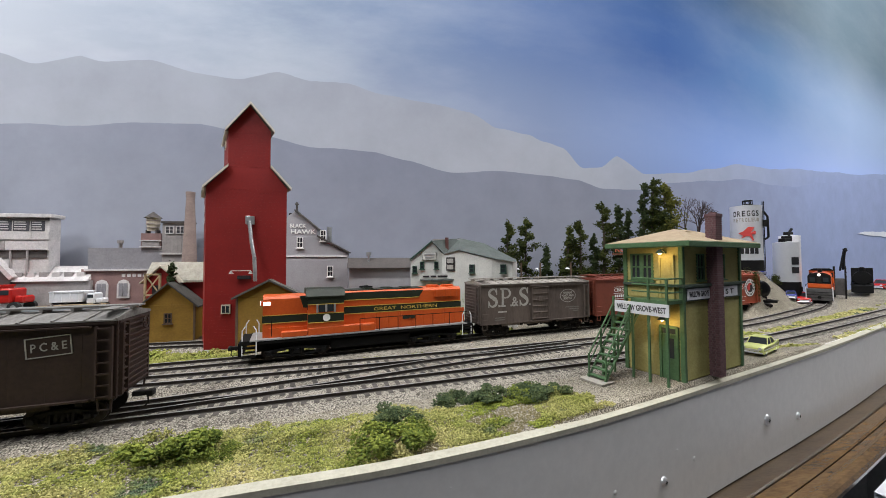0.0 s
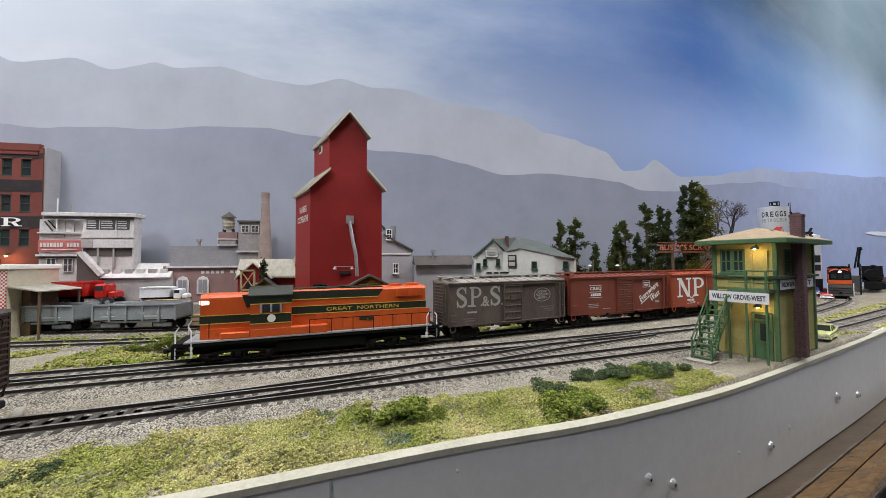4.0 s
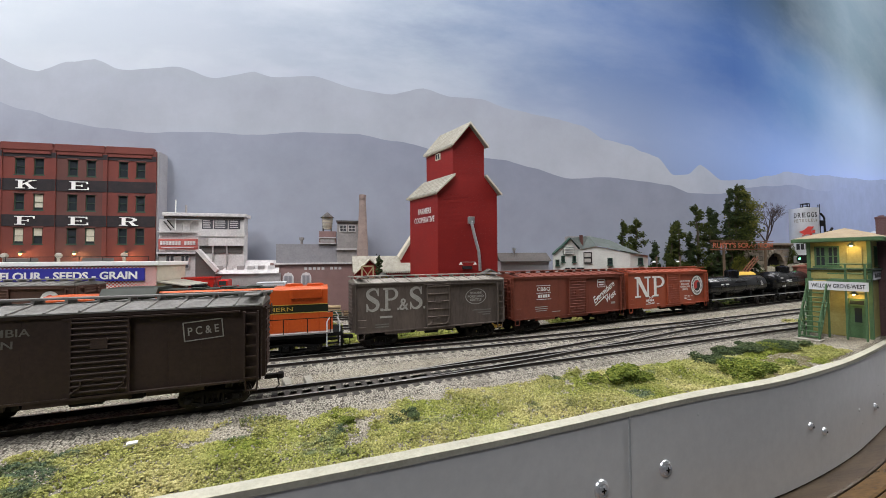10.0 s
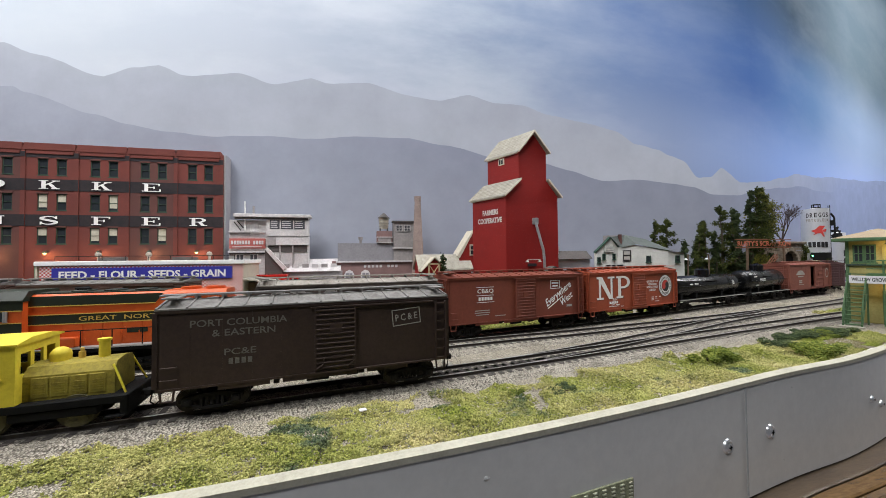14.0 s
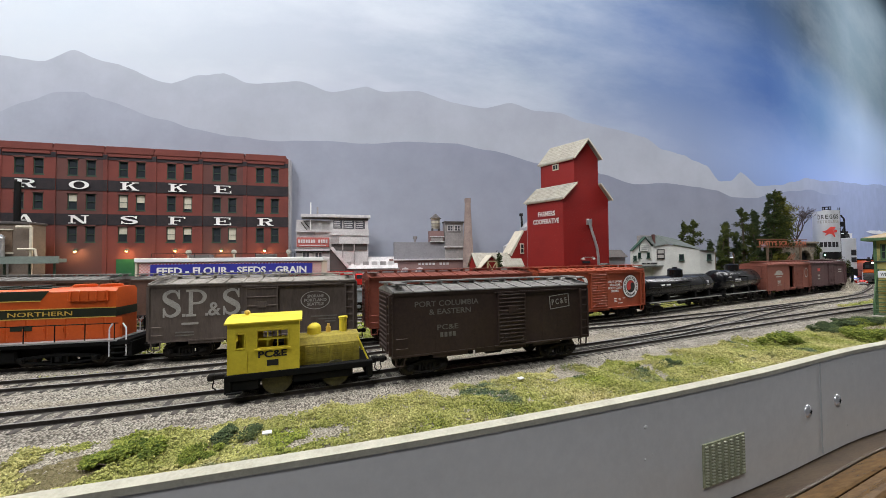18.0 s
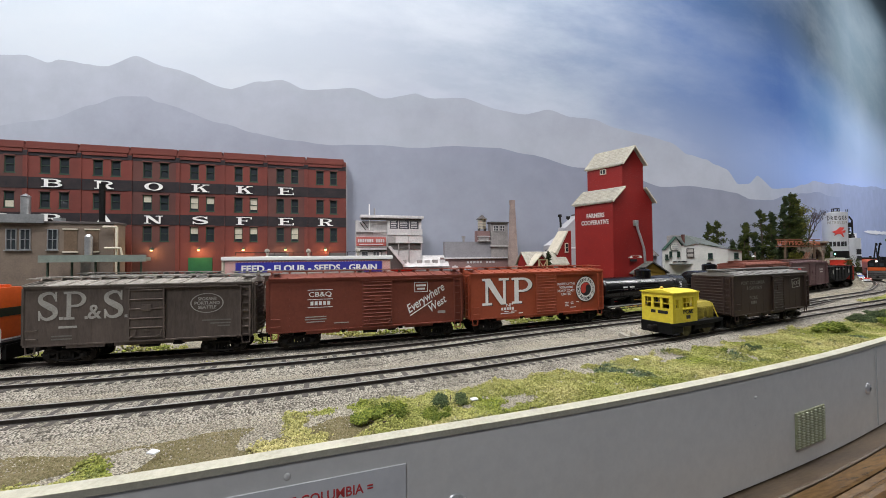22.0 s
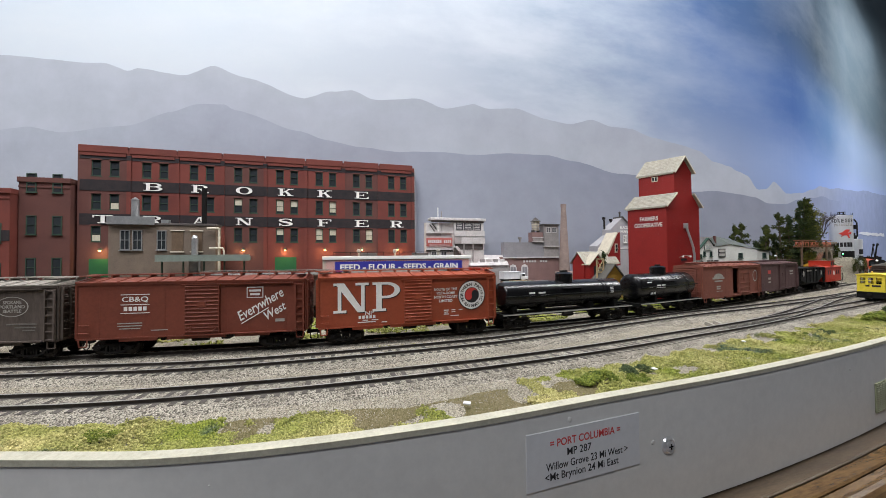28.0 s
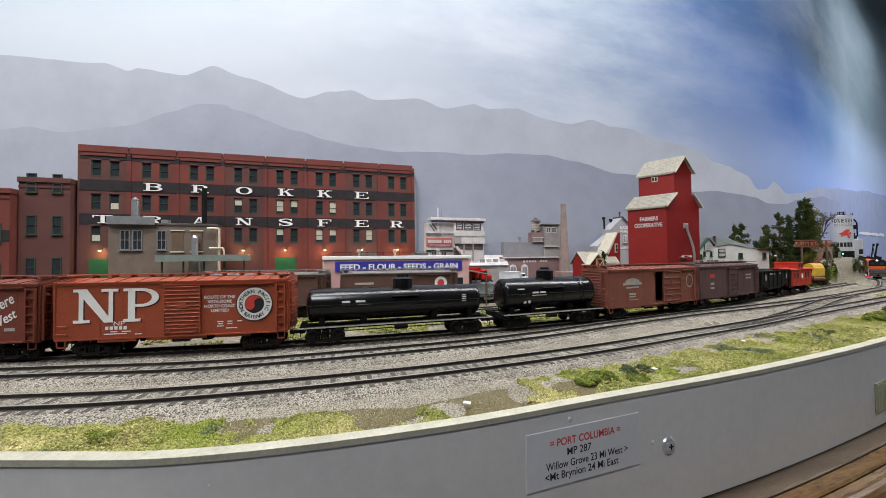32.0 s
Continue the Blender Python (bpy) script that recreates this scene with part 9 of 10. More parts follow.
def steam_tender():
    m = pose(0.975, 0.538, 0, 0, 0, 30)
    te = thing("steam_locomotive", m, "black steam locomotive standing at the end of the yard", "locomotive", "rolling stock")
    part("boiler", Mesh().tube((0.0, 0, 0.030), (0.09, 0, 0.030), 0.0125, 24), M_black, te)
    part("smokebox_front", Mesh().tube((-0.002, 0, 0.030), (0.0, 0, 0.030), 0.0118, 24).tube((-0.0035, 0, 0.030), (-0.002, 0, 0.030), 0.0050, 16), M_black, te)
    part("stack", Mesh().tube((0.010, 0, 0.041), (0.010, 0, 0.050), 0.0036, 14, 0.0044), M_black, te)
    part("dome", Mesh().tube((0.032, 0, 0.041), (0.032, 0, 0.046), 0.0052, 14).ball(0.032, 0, 0.046, 0.0052, n=14), M_black, te)
    part("cab", Mesh().box(0.088, 0.108, -0.0150, 0.0150, 0.012, 0.048, 0.0006), M_black, te)
    part("running_board", Mesh().box(-0.006, 0.09, -0.0150, 0.0150, 0.0165, 0.0180), M_black, te)
    part("pilot", Mesh().box(-0.012, -0.006, -0.0140, 0.0140, 0.003, 0.017, 0.0006), M_black, te)
    for x in (0.018, 0.040, 0.062):
        part("driver", Mesh().tube((x, -0.0100, 0.0100), (x, 0.0100, 0.0100), 0.0100, 22), M_wheel, te)
    return te


steam_tender()


def coaling_frame(x, y, turn):
    cf = thing("coaling_frame", pose(x, y, GROUND, 0, 0, turn), "dark timber and steel coaling frame beside the track", "frame")
    for dx in (-0.010, 0.010):
        for dy in (-0.007, 0.007):
            part("post", Mesh().box(dx - 0.001, dx + 0.001, dy - 0.001, dy + 0.001, 0, 0.058), M_dust, cf)
    for z in (0.006, 0.014, 0.022, 0.030, 0.038, 0.046, 0.054):
        part("rung", Mesh().box(-0.011, 0.011, -0.0085, -0.0070, z, z + 0.0016), M_dust, cf)
    part("bin", Mesh().box(-0.010, 0.010, -0.006, 0.007, 0.006, 0.036, 0.0008), M_pilot, cf)
    part("spout", Mesh().tube((-0.004, -0.004, 0.052), (-0.010, -0.008, 0.090), 0.0016, 8).tube((0.012, 0.0, 0.050), (0.022, -0.006, 0.090), 0.0014, 8).tube((-0.010, -0.008, 0.090), (-0.013, -0.009, 0.086), 0.0022, 8).tube((0.022, -0.006, 0.090), (0.025, -0.007, 0.085), 0.0022, 8), M_black, cf)
    part("brace", Mesh().tube((0.010, -0.007, 0.005), (0.022, -0.006, 0.078), 0.0009, 6), M_dust, cf)
    return cf


coaling_frame(0.893, 0.521, 30)

# ---- scrap yard ----
M_rust = material("rusty_iron", (0.26, 0.10, 0.05), (0.13, 0.05, 0.03), 0.85, scale=200, fine=900)
M_machine = material("machine_yellow", (0.66, 0.42, 0.04), (0.48, 0.29, 0.03), 0.55, scale=120, fine=700)
M_rustletter = plain("rust_red_letters", (0.52, 0.14, 0.07), 0.7)


def yard_z(x, y):
    return ground_height(x, y)


def scrap_sign():
    x0, x1, y = 0.352, 0.472, 0.412
    sg = thing("yard_sign", Matrix.Translation((0, y, 0)), "overhead yard sign with rust-red cut-out letters on posts", "sign")
    for x in (0.376, 0.456):
        part("post", Mesh().box(x - 0.0012, x + 0.0012, -0.0012, 0.0012, yard_z(x, y) - 0.002, 0.088), M_wood, sg)
    part("beam", Mesh().box(x0, x1, -0.0008, 0.0008, 0.0740, 0.0758).box(x0, x1, -0.0008, 0.0008, 0.0868, 0.0880), M_rust, sg)
    text("RUSTY'S SCRAP IRON", 0.0105, M_rustletter, sg, Matrix.Translation(((x0 + x1) / 2, -0.0012, 0.0812)) @ FACE, width=0.114, bold=0.00015)
    return sg


scrap_sign()


def crawler_crane():
    x, y = 0.405, 0.4095
    cr = thing("crawler_crane", Matrix.Translation((x, y, yard_z(x, y))), "yellow crawler crane with a rusty lattice boom", "crane")
    part("house", Mesh().box(-0.016, 0.018, -0.010, 0.010, 0.008, 0.026, 0.0015), M_machine, cr)
    part("house_roof", Mesh().tube((-0.016, 0, 0.0255), (0.018, 0, 0.0255), 0.0085, 16), M_machine, cr)
    part("cab_window", Mesh().box(-0.0165, -0.0155, -0.006, 0.004, 0.015, 0.023), M_glass, cr)
    for s in (-1, 1):
        part("crawler", Mesh().box(-0.018, 0.018, s * 0.008 - 0.003, s * 0.008 + 0.003, 0, 0.008, 0.0025), M_rust, cr)
    b = Mesh()
    for dy in (-0.002, 0.002):
        b.tube((-0.018, dy, 0.008), (0.030, dy, 0.052), 0.0007, 6)
        b.tube((-0.021, dy, 0.012), (0.029, dy, 0.056), 0.0007, 6)
    for k in range(9):
        q = k / 9
        b.tube((-0.018 + 0.048 * q, -0.002, 0.008 + 0.044 * q), (-0.021 + 0.050 * (q + 0.08), 0.002, 0.012 + 0.044 * (q + 0.08)), 0.0004, 5)
    part("boom", b, M_rust, cr)
    return cr


crawler_crane()
x, y = 0.338, 0.418
dz = thing("scrap_loader", Matrix.Translation((x, y, yard_z(x, y))), "orange track loader among scrap heaps", "loader")
part("body", Mesh().box(-0.013, 0.013, -0.008, 0.008, 0.006, 0.018, 0.001).box(-0.004, 0.008, -0.006, 0.006, 0.018, 0.027, 0.001), material("loader_orange", (0.62, 0.18, 0.03), rough=0.6), dz)
for s in (-1, 1):
    part("crawler", Mesh().box(-0.013, 0.013, s * 0.0075 - 0.0025, s * 0.0075 + 0.0025, 0, 0.007, 0.002), M_dust, dz)
part("blade", Mesh().box(-0.019, -0.016, -0.010, 0.010, 0.001, 0.012, 0.0008), M_rust, dz)


def scrap_heap(x, y, r, h, seed, mats, label):
    rnd = random.Random(seed)
    m = Mesh()
    for k in range(140):
        w, q = rnd.uniform(0, 6.28), rnd.random() ** 0.6
        z = h * (1 - q) * rnd.random()
        a, b = rnd.uniform(0.0015, 0.0055), rnd.uniform(0.0004, 0.0018)
        m.box(-a, a, -b, b, -b * 0.6, b * 0.6, m=pose(r * q * math.cos(w), r * q * math.sin(w) * 0.6, z, rnd.uniform(-50, 50), rnd.uniform(-50, 50), rnd.uniform(0, 180)))
    return solid("scrap_heap", m, mats, label, "scrap heap", "scrap heaps", m=Matrix.Translation((x, y, yard_z(x, y))))


scrap_heap(0.372, 0.414, 0.024, 0.020, 1, M_rust, "heap of rusty scrap iron")
scrap_heap(0.440, 0.424, 0.026, 0.016, 2, M_dust, "heap of dark scrap metal")
scrap_heap(0.305, 0.405, 0.024, 0.014, 3, M_rust, "low heap of rusty scrap iron")
scrap_heap(0.262, 0.398, 0.020, 0.010, 4, M_dust, "low heap of dark scrap")


def yard_lamp(x, y):
    z = yard_z(x, y)
    yl = thing("yard_lamp", Matrix.Translation((x, y, z)), "wooden yard lamp pole with a white enamel shade", "lamp pole", "yard lamps")
    part("pole", Mesh().tube((0, 0, -0.002), (0, 0, 0.065 - z), 0.0011, 8), M_wood, yl)
    part("bracket", Mesh().line([(0, 0, 0.058 - z), (-0.005, -0.001, 0.0590 - z)], 0.0003, 5), M_black, yl)
    part("shade", Mesh().tube((-0.005, -0.001, 0.0590 - z), (-0.005, -0.001, 0.0570 - z), 0.0008, 12, 0.0028, False), M_signwhite, yl, "white enamel shade")


for lx in (0.2291, 0.2530, 0.2925):
    yard_lamp(lx, 0.408)


def block_signal(x, y, top, green=True):
    z = ground_height(x, y)
    bs = thing("block_signal", Matrix.Translation((x, y, z)), "searchlight signal showing a green light", "signal", "signals")
    part("mast", Mesh().tube((0, 0, 0), (0, 0, top - z), 0.0011, 8), M_silver, bs)
    part("target", Mesh().tube((0, -0.0012, top - z), (0, -0.0004, top - z), 0.0048, 18), M_black, bs, "black round target")
    part("lens", Mesh().tube((0, -0.0020, top - z), (0, -0.0012, top - z), 0.0015, 12), plain("green_lens", (0.12, 1.0, 0.30), 0.3, glow=9.0), bs, "glowing green lens")
    part("relay_case", Mesh().box(-0.003, 0.003, 0.001, 0.005, 0, 0.012, 0.0004), M_silver, bs)
    lad = Mesh()
    for s in (-0.0012, 0.0012):
        lad.tube((s, 0.003, 0), (s, 0.001, top - z - 0.004), 0.0003, 5)
    part("ladder", lad, M_silver, bs)


block_signal(0.557, 0.4335, 0.060)


# ---- standing cars and trucks behind the main track ----
M_gon = material("grey_gondola", (0.30, 0.325, 0.34), (0.20, 0.215, 0.225), 0.7, scale=90, fine=700)


def gondola(line, x0, x1, letters, label):
    L = x1 - x0
    g = thing("gondola", line.place(line.s_of((x0 + x1) / 2)), label, "gondola", "standing gondolas")
    W, z0, z1 = 0.0270, 0.0105, 0.0245
    for s in (-1, 1):
        y0, y1 = sorted((s * W / 2, s * (W / 2 - 0.0012)))
        part("side", Mesh().box(-L / 2, L / 2, y0, y1, z0, z1, 0.0002), M_gon, g)
        for k in range(6):
            x = -L / 2 + L * k / 5
            part("rib", Mesh().box(x - 0.0008, x + 0.0008, min(s * W / 2, s * (W / 2 + 0.0010)), max(s * W / 2, s * (W / 2 + 0.0010)), z0 - 0.001, z1), M_gon, g)
        part("top_chord", Mesh().box(-L / 2, L / 2, min(s * (W / 2 - 0.001), s * (W / 2 + 0.0012)), max(s * (W / 2 - 0.001), s * (W / 2 + 0.0012)), z1 - 0.0005, z1 + 0.0008), M_gon, g)
        part("sill", Mesh().side([(-L / 2, z0), (-L * 0.28, z0 - 0.0028), (L * 0.28, z0 - 0.0028), (L / 2, z0)], min(s * W * 0.40, s * W * 0.46), max(s * W * 0.40, s * W * 0.46)), M_gon, g)
    for x in (-L / 2, L / 2 - 0.0012):
        part("end", Mesh().box(x, x + 0.0012, -W / 2 + 0.0012, W / 2 - 0.0012, z0, z1), M_gon, g)
    part("floor", Mesh().box(-L / 2, L / 2, -W / 2 + 0.001, W / 2 - 0.001, z0 - 0.001, z0 + 0.001), M_dust, g)
    for k, ch in enumerate("PC&E"):
        text(ch, 0.0048, M_signwhite, g, on_side(-L * 0.30 + k * L * 0.20, 0.0175, W / 2), width=0.0036)
    part("stencil", Mesh().box(-L * 0.40, -L * 0.24, -W / 2 - 0.0002, -W / 2, 0.0135, 0.0142).box(L * 0.12, L * 0.34, -W / 2 - 0.0002, -W / 2, 0.0135, 0.0142), M_signwhite, g)
    for x in (-L / 2 + 0.013, L / 2 - 0.013):
        tr = part("truck_frame", Mesh().box(x - 0.0085, x + 0.0085, -0.0112, -0.0092, 0.0030, 0.0072, 0.0012).box(x - 0.0085, x + 0.0085, 0.0092, 0.0112, 0.0030, 0.0072, 0.0012).box(x - 0.002, x + 0.002, -0.009, 0.009, 0.005, 0.0095), M_gon, g, "grey truck frames")
        for q in (-0.006, 0.006):
            part("wheelset", Mesh().tube((x + q, -0.0085, 0.0050), (x + q, -0.0068, 0.0050), 0.0050, 16).tube((x + q, 0.0068, 0.0050), (x + q, 0.0085, 0.0050), 0.0050, 16).tube((x + q, -0.007, 0.0050), (x + q, 0.007, 0.0050), 0.0012, 8), M_wheel, tr)
    part("coupler", Mesh().box(-L / 2 - 0.006, -L / 2, -0.001, 0.001, 0.0085, 0.0105).box(L / 2, L / 2 + 0.006, -0.001, 0.001, 0.0085, 0.0105), M_black, g)
    return g


gondola(SPUR, -0.366, -0.2935, True, "grey-blue gondola with white initials on a weedy spur")
gondola(SPUR, -0.2780, -0.2055, True, "grey-blue gondola with white initials on a weedy spur")


def back_boxcar(x0, x1, mat, label, emblem):
    car = boxcar(label, mat, M_pceroof, L=0.127, W=0.0310, eave=0.0440, ribs="louver", door=(-0.06, 0.27))
    car.matrix_basis = BACK.place(BACK.s_of((x0 + x1) / 2))
    if emblem:
        disc(car, 0.045, 0.0325, 0.0072, 0.0155, M_white, "round_emblem")
        disc(car, 0.045, 0.0325, 0.0040, 0.0157, M_redmark, "emblem_core")
    bars(car, [(-0.040, 0.0335, 0.020, 0.0024), (-0.040, 0.0280, 0.012, 0.0020), (-0.040, 0.0180, 0.014, 0.0008)], 0.0155, M_dim)
    return car


M_backbrown = material("standing_boxcar_brown", (0.12, 0.062, 0.045), (0.08, 0.042, 0.032), 0.7, scale=50, fine=500)
back_boxcar(-0.503, -0.376, M_backbrown, "brown boxcar with a round emblem standing on the back track", True)
back_boxcar(-0.645, -0.516, M_backbrown, "brown boxcar with faded lettering on the back track", False)


def dump_truck(m, paint, cabpaint, label, trailer=True):
    tk = thing("truck", m, label, "truck", "parked trucks")
    part("chassis", Mesh().box(-0.022, 0.036, -0.006, 0.006, 0.009, 0.012), M_black, tk)
    part("body", Mesh().side([(-0.022, 0.012), (0.016, 0.012), (0.019, 0.026), (-0.022, 0.026)], -0.0105, 0.0105), paint, tk)
    part("body_rim", Mesh().box(-0.0225, 0.0195, -0.0112, 0.0112, 0.0258, 0.0272), paint, tk)
    for k in range(4):
        part("body_rib", Mesh().box(-0.018 + k * 0.010, -0.0168 + k * 0.010, -0.0113, -0.0105, 0.012, 0.0258), paint, tk)
    part("cab", Mesh().box(0.021, 0.031, -0.0095, 0.0095, 0.009, 0.0240, 0.0015), cabpaint, tk)
    part("cab_window", Mesh().box(0.0225, 0.0295, -0.0097, 0.0097, 0.0175, 0.0222), M_glass, tk)
    part("bonnet", Mesh().box(0.031, 0.040, -0.0070, 0.0070, 0.009, 0.0165, 0.0016), cabpaint, tk)
    for x in (-0.014, -0.004, 0.034):
        for s in (-1, 1):
            wl = part("wheel", Mesh().tube((x, s * 0.0075, 0.0052), (x, s * 0.0105, 0.0052), 0.0052, 16), M_tyre, tk)
            part("hubcap", Mesh().tube((x, s * 0.0105, 0.0052), (x, s * 0.0109, 0.0052), 0.0022, 10), M_silver, wl)
    return tk


dock = solid("loading_platform", Mesh().box(-0.372, -0.215, 0.4345, 0.4700, GROUND - 0.001, 0.0185, 0.0008), M_stone, "pale concrete loading platform behind the spur", "platform")
dump_truck(pose(-0.3260, 0.4480, 0.0185, 0, 0, 2), M_autored, M_autored, "red dump truck parked on the loading platform")
dump_truck(pose(-0.2500, 0.4520, 0.0185, 0, 0, 2) @ Matrix.Scale(0.72, 4), M_whitetank, M_whitetank, "small white truck parked on the loading platform")


def elevator_crane(x, y, top, lean):
    ec = thing("derrick_mast", pose(x, y, GROUND, 0, 0, 10), "thin dark lattice derrick mast", "derrick", "derrick masts")
    m = Mesh()
    h = top - GROUND
    for dx, dy in ((-0.0025, -0.0025), (0.0025, -0.0025), (0, 0.0025)):
        m.tube((dx, dy, 0), (dx * 0.3 + lean, dy * 0.3, h), 0.0006, 6)
    for k in range(14):
        z = h * k / 14
        q = 1 - 0.7 * k / 14
        m.tube((-0.0025 * q + lean * k / 14, -0.0025 * q, z), (0.0025 * q + lean * (k + 1) / 14, -0.0025 * q, z + h / 14), 0.0004, 5)
    part("mast", m, M_dust, ec)
    part("mast_head", Mesh().box(lean - 0.002, lean + 0.002, -0.002, 0.002, h - 0.001, h + 0.003), M_dust, ec)


elevator_crane(-0.048, 0.470, 0.1255, -0.008)
elevator_crane(-0.036, 0.470, 0.1230, -0.004)

# ---- fittings on the fascia ----
M_paper = material("laminated_paper", (0.68, 0.68, 0.70), (0.62, 0.62, 0.64), 0.35, scale=60, fine=300, bump=0.02)
M_printred = plain("red_print", (0.55, 0.05, 0.05), 0.6)
M_velcro = material("olive_hook_patch", (0.40, 0.42, 0.27), (0.20, 0.20, 0.13), 0.9, scale=300, fine=1200, bump=0.3)


def on_fascia(x, z, side=-0.0003):
    return EDGE.place(EDGE.s_of(x), z, side)


def fascia_sign():
    m = on_fascia(-0.412, -0.0245)
    sg = thing("paper_sign", m, "laminated paper station sign stuck on the grey fascia", "sign")
    part("sheet", Mesh().box(-0.0310, 0.0310, -0.0004, 0.0002, -0.0120, 0.0120, 0.0001), M_paper, sg)
    fr = lambda x, z: Matrix.Translation((x, -0.00045, z)) @ FACE
    text("= PORT COLUMBIA =", 0.0046, M_printred, sg, fr(0, 0.0065), width=0.0385, bold=0.00006)
    text("MP 287", 0.0046, M_inkblack, sg, fr(-0.004, 0.0017), width=0.0130, bold=0.00003)
    text("Willow Grove 23 Mi West >", 0.0046, M_inkblack, sg, fr(0.001, -0.0031), width=0.0450, bold=0.00003)
    text("<Mt Brynion 24 Mi East", 0.0046, M_inkblack, sg, fr(-0.002, -0.0079), width=0.0400, bold=0.00003)


fascia_sign()


def screw(x, z, r):
    sc = thing("screw", on_fascia(x, z, 0.0), "chrome screw with a cup washer in the grey fascia", "screw", "fascia screws")
    prof = [(1.0, 0.0), (0.92, -0.0006), (0.70, -0.0012), (0.55, -0.0008)]
    m = Mesh()
    for (a, ya), (b, yb) in zip(prof, prof[1:]):
        m.tube((0, ya, 0), (0, yb, 0), r * a, 24, r * b, cap=False)
    part("washer", m, M_chrome, sc, "shiny cup washer")
    part("screw_head", Mesh().ball(0, -0.0007, 0, r * 0.56, 0.0009, r * 0.56, 16, 8), M_chrome, sc)
    part("cross_slot", Mesh().box(-r * 0.30, r * 0.30, -0.00175, -0.0012, -r * 0.06, r * 0.06).box(-r * 0.06, r * 0.06, -0.00178, -0.0012, -r * 0.30, r * 0.30), M_black, sc)


screw(-0.362, -0.0315, 0.0044)
for x, z in ((-0.0527, -0.032), (-0.0152, -0.032)):
    screw(x, z, 0.0038)
for x, z, r in ((0.3087, -0.036, 0.0036), (0.354, -0.043, 0.0026), (0.201, -0.042, 0.0024), (0.1126, -0.038, 0.0022), (0.097, -0.032, 0.0022)):
    screw(x, z, r)
vp = thing("hook_patch", on_fascia(-0.1345, -0.0415), "olive plastic hook-and-loop patch on the fascia", "patch")
part("backing", Mesh().box(-0.0165, 0.0165, -0.0006, 0.0002, -0.0105, 0.0105, 0.0002), M_velcro, vp)
hooks = Mesh()
rnd = random.Random(3)
for i in range(7):
    for j in range(13):
        x, z = -0.0145 + i * 0.0048, -0.0092 + j * 0.00153
        hooks.box(x - 0.0010, x + 0.0010, -0.0013, -0.0006, z - 0.0003, z + 0.0003)
tagged(part("hooks", hooks, material("pale_hooks", (0.50, 0.51, 0.37), rough=0.5), vp, "rows of pale hooks"), kind="stuff")
M_seam = plain("fascia_seam", (0.40, 0.40, 0.40), 0.6)
solid("trim_seam", Mesh().box(-0.0003, 0.0003, -0.0005, 0.0002, -0.0275, 0.0275), M_seam, "pale vertical joint between two fascia panels", "trim", kind="structure", m=on_fascia(-0.0365, -0.033, 0.0))
for k in range(20):
    x, z = rnd.uniform(-0.62, 0.30), rnd.uniform(-0.058, -0.008)
    r = rnd.choice((0.0003, 0.0004, 0.0006, 0.0012))
    solid("paint_blemish", Mesh().ball(0, 0, 0, r, 0.0003, r * rnd.uniform(0.5, 1.2), 8, 6), M_fascia, "small blemish in the grey fascia paint", "blemish", "fascia blemishes", m=on_fascia(x, z, 0.0))
for x, y, turn in ((-0.2297, 0.1420, 20), (-0.463, 0.1070, -30), (-0.346, 0.1155, 10)):
    solid("paper_scrap", Mesh().box(-0.0016, 0.0016, -0.0011, 0.0011, 0, 0.0006, 0.0001), M_signwhite, "scrap of white card lying in the grass", "scrap", "card scraps", m=pose(x, y, GROUND + 0.0022, 4, 3, turn))
for k in range(2):
    solid("tie_stub", Mesh().box(-0.0018, 0.0018, -0.0035, 0.0035, 0, 0.0030, 0.0003), M_stone, "short pale timber leaning by the track", "timber", "timber stubs", m=pose(-0.188 + k * 0.011, 0.197, GROUND + 0.001, 20, 0, 25))


# ---- plants ----
def leaf_material(name, tones, patch=24, rough=0.9, third=None):
    """Foliage foam: each clump its own tone, with larger drifts of colour."""
    m = bpy.data.materials.new(name)
    m.use_nodes = True
    nt = m.node_tree
    p = nt.nodes["Principled BSDF"]
    p.inputs["Roughness"].default_value, p.inputs["Specular IOR Level"].default_value = rough, 0.15
    isl = nt.nodes.new("ShaderNodeNewGeometry").outputs["Random Per Island"]
    drift = noise_out(nt, patch, 4, 0.6, None, 0.36, 0.64)
    a = ramp_mix(nt, isl, tones[0], tones[1])
    b = ramp_mix(nt, isl, tones[2], tones[3])
    col = ramp_mix(nt, drift, a, b)
    if third:
        col = ramp_mix(nt, noise_out(nt, patch * 1.7, 3, 0.55, (1, 1.4, 1), 0.60, 0.68), col, ramp_mix(nt, isl, *third))
    nt.links.new(col, p.inputs["Base Color"])
    return m


M_turf = leaf_material("turf_foam", ((0.34, 0.375, 0.070), (0.095, 0.125, 0.024), (0.66, 0.585, 0.28), (0.27, 0.24, 0.085)), 20, third=((0.15, 0.20, 0.12), (0.030, 0.050, 0.030)))
M_weed = leaf_material("weed_foam", ((0.24, 0.28, 0.05), (0.12, 0.15, 0.03), (0.36, 0.34, 0.11), (0.20, 0.18, 0.06)), 30)
M_bush = leaf_material("bush_leaves", ((0.30, 0.33, 0.06), (0.085, 0.12, 0.022), (0.17, 0.21, 0.036), (0.040, 0.068, 0.014)), 120)
M_moss = leaf_material("olive_earth", ((0.20, 0.17, 0.085), (0.13, 0.115, 0.050), (0.26, 0.22, 0.13), (0.15, 0.125, 0.065)), 40)
M_bushdark = leaf_material("dark_bush_leaves", ((0.095, 0.13, 0.06), (0.028, 0.048, 0.025), (0.15, 0.18, 0.07), (0.05, 0.075, 0.035)), 120)
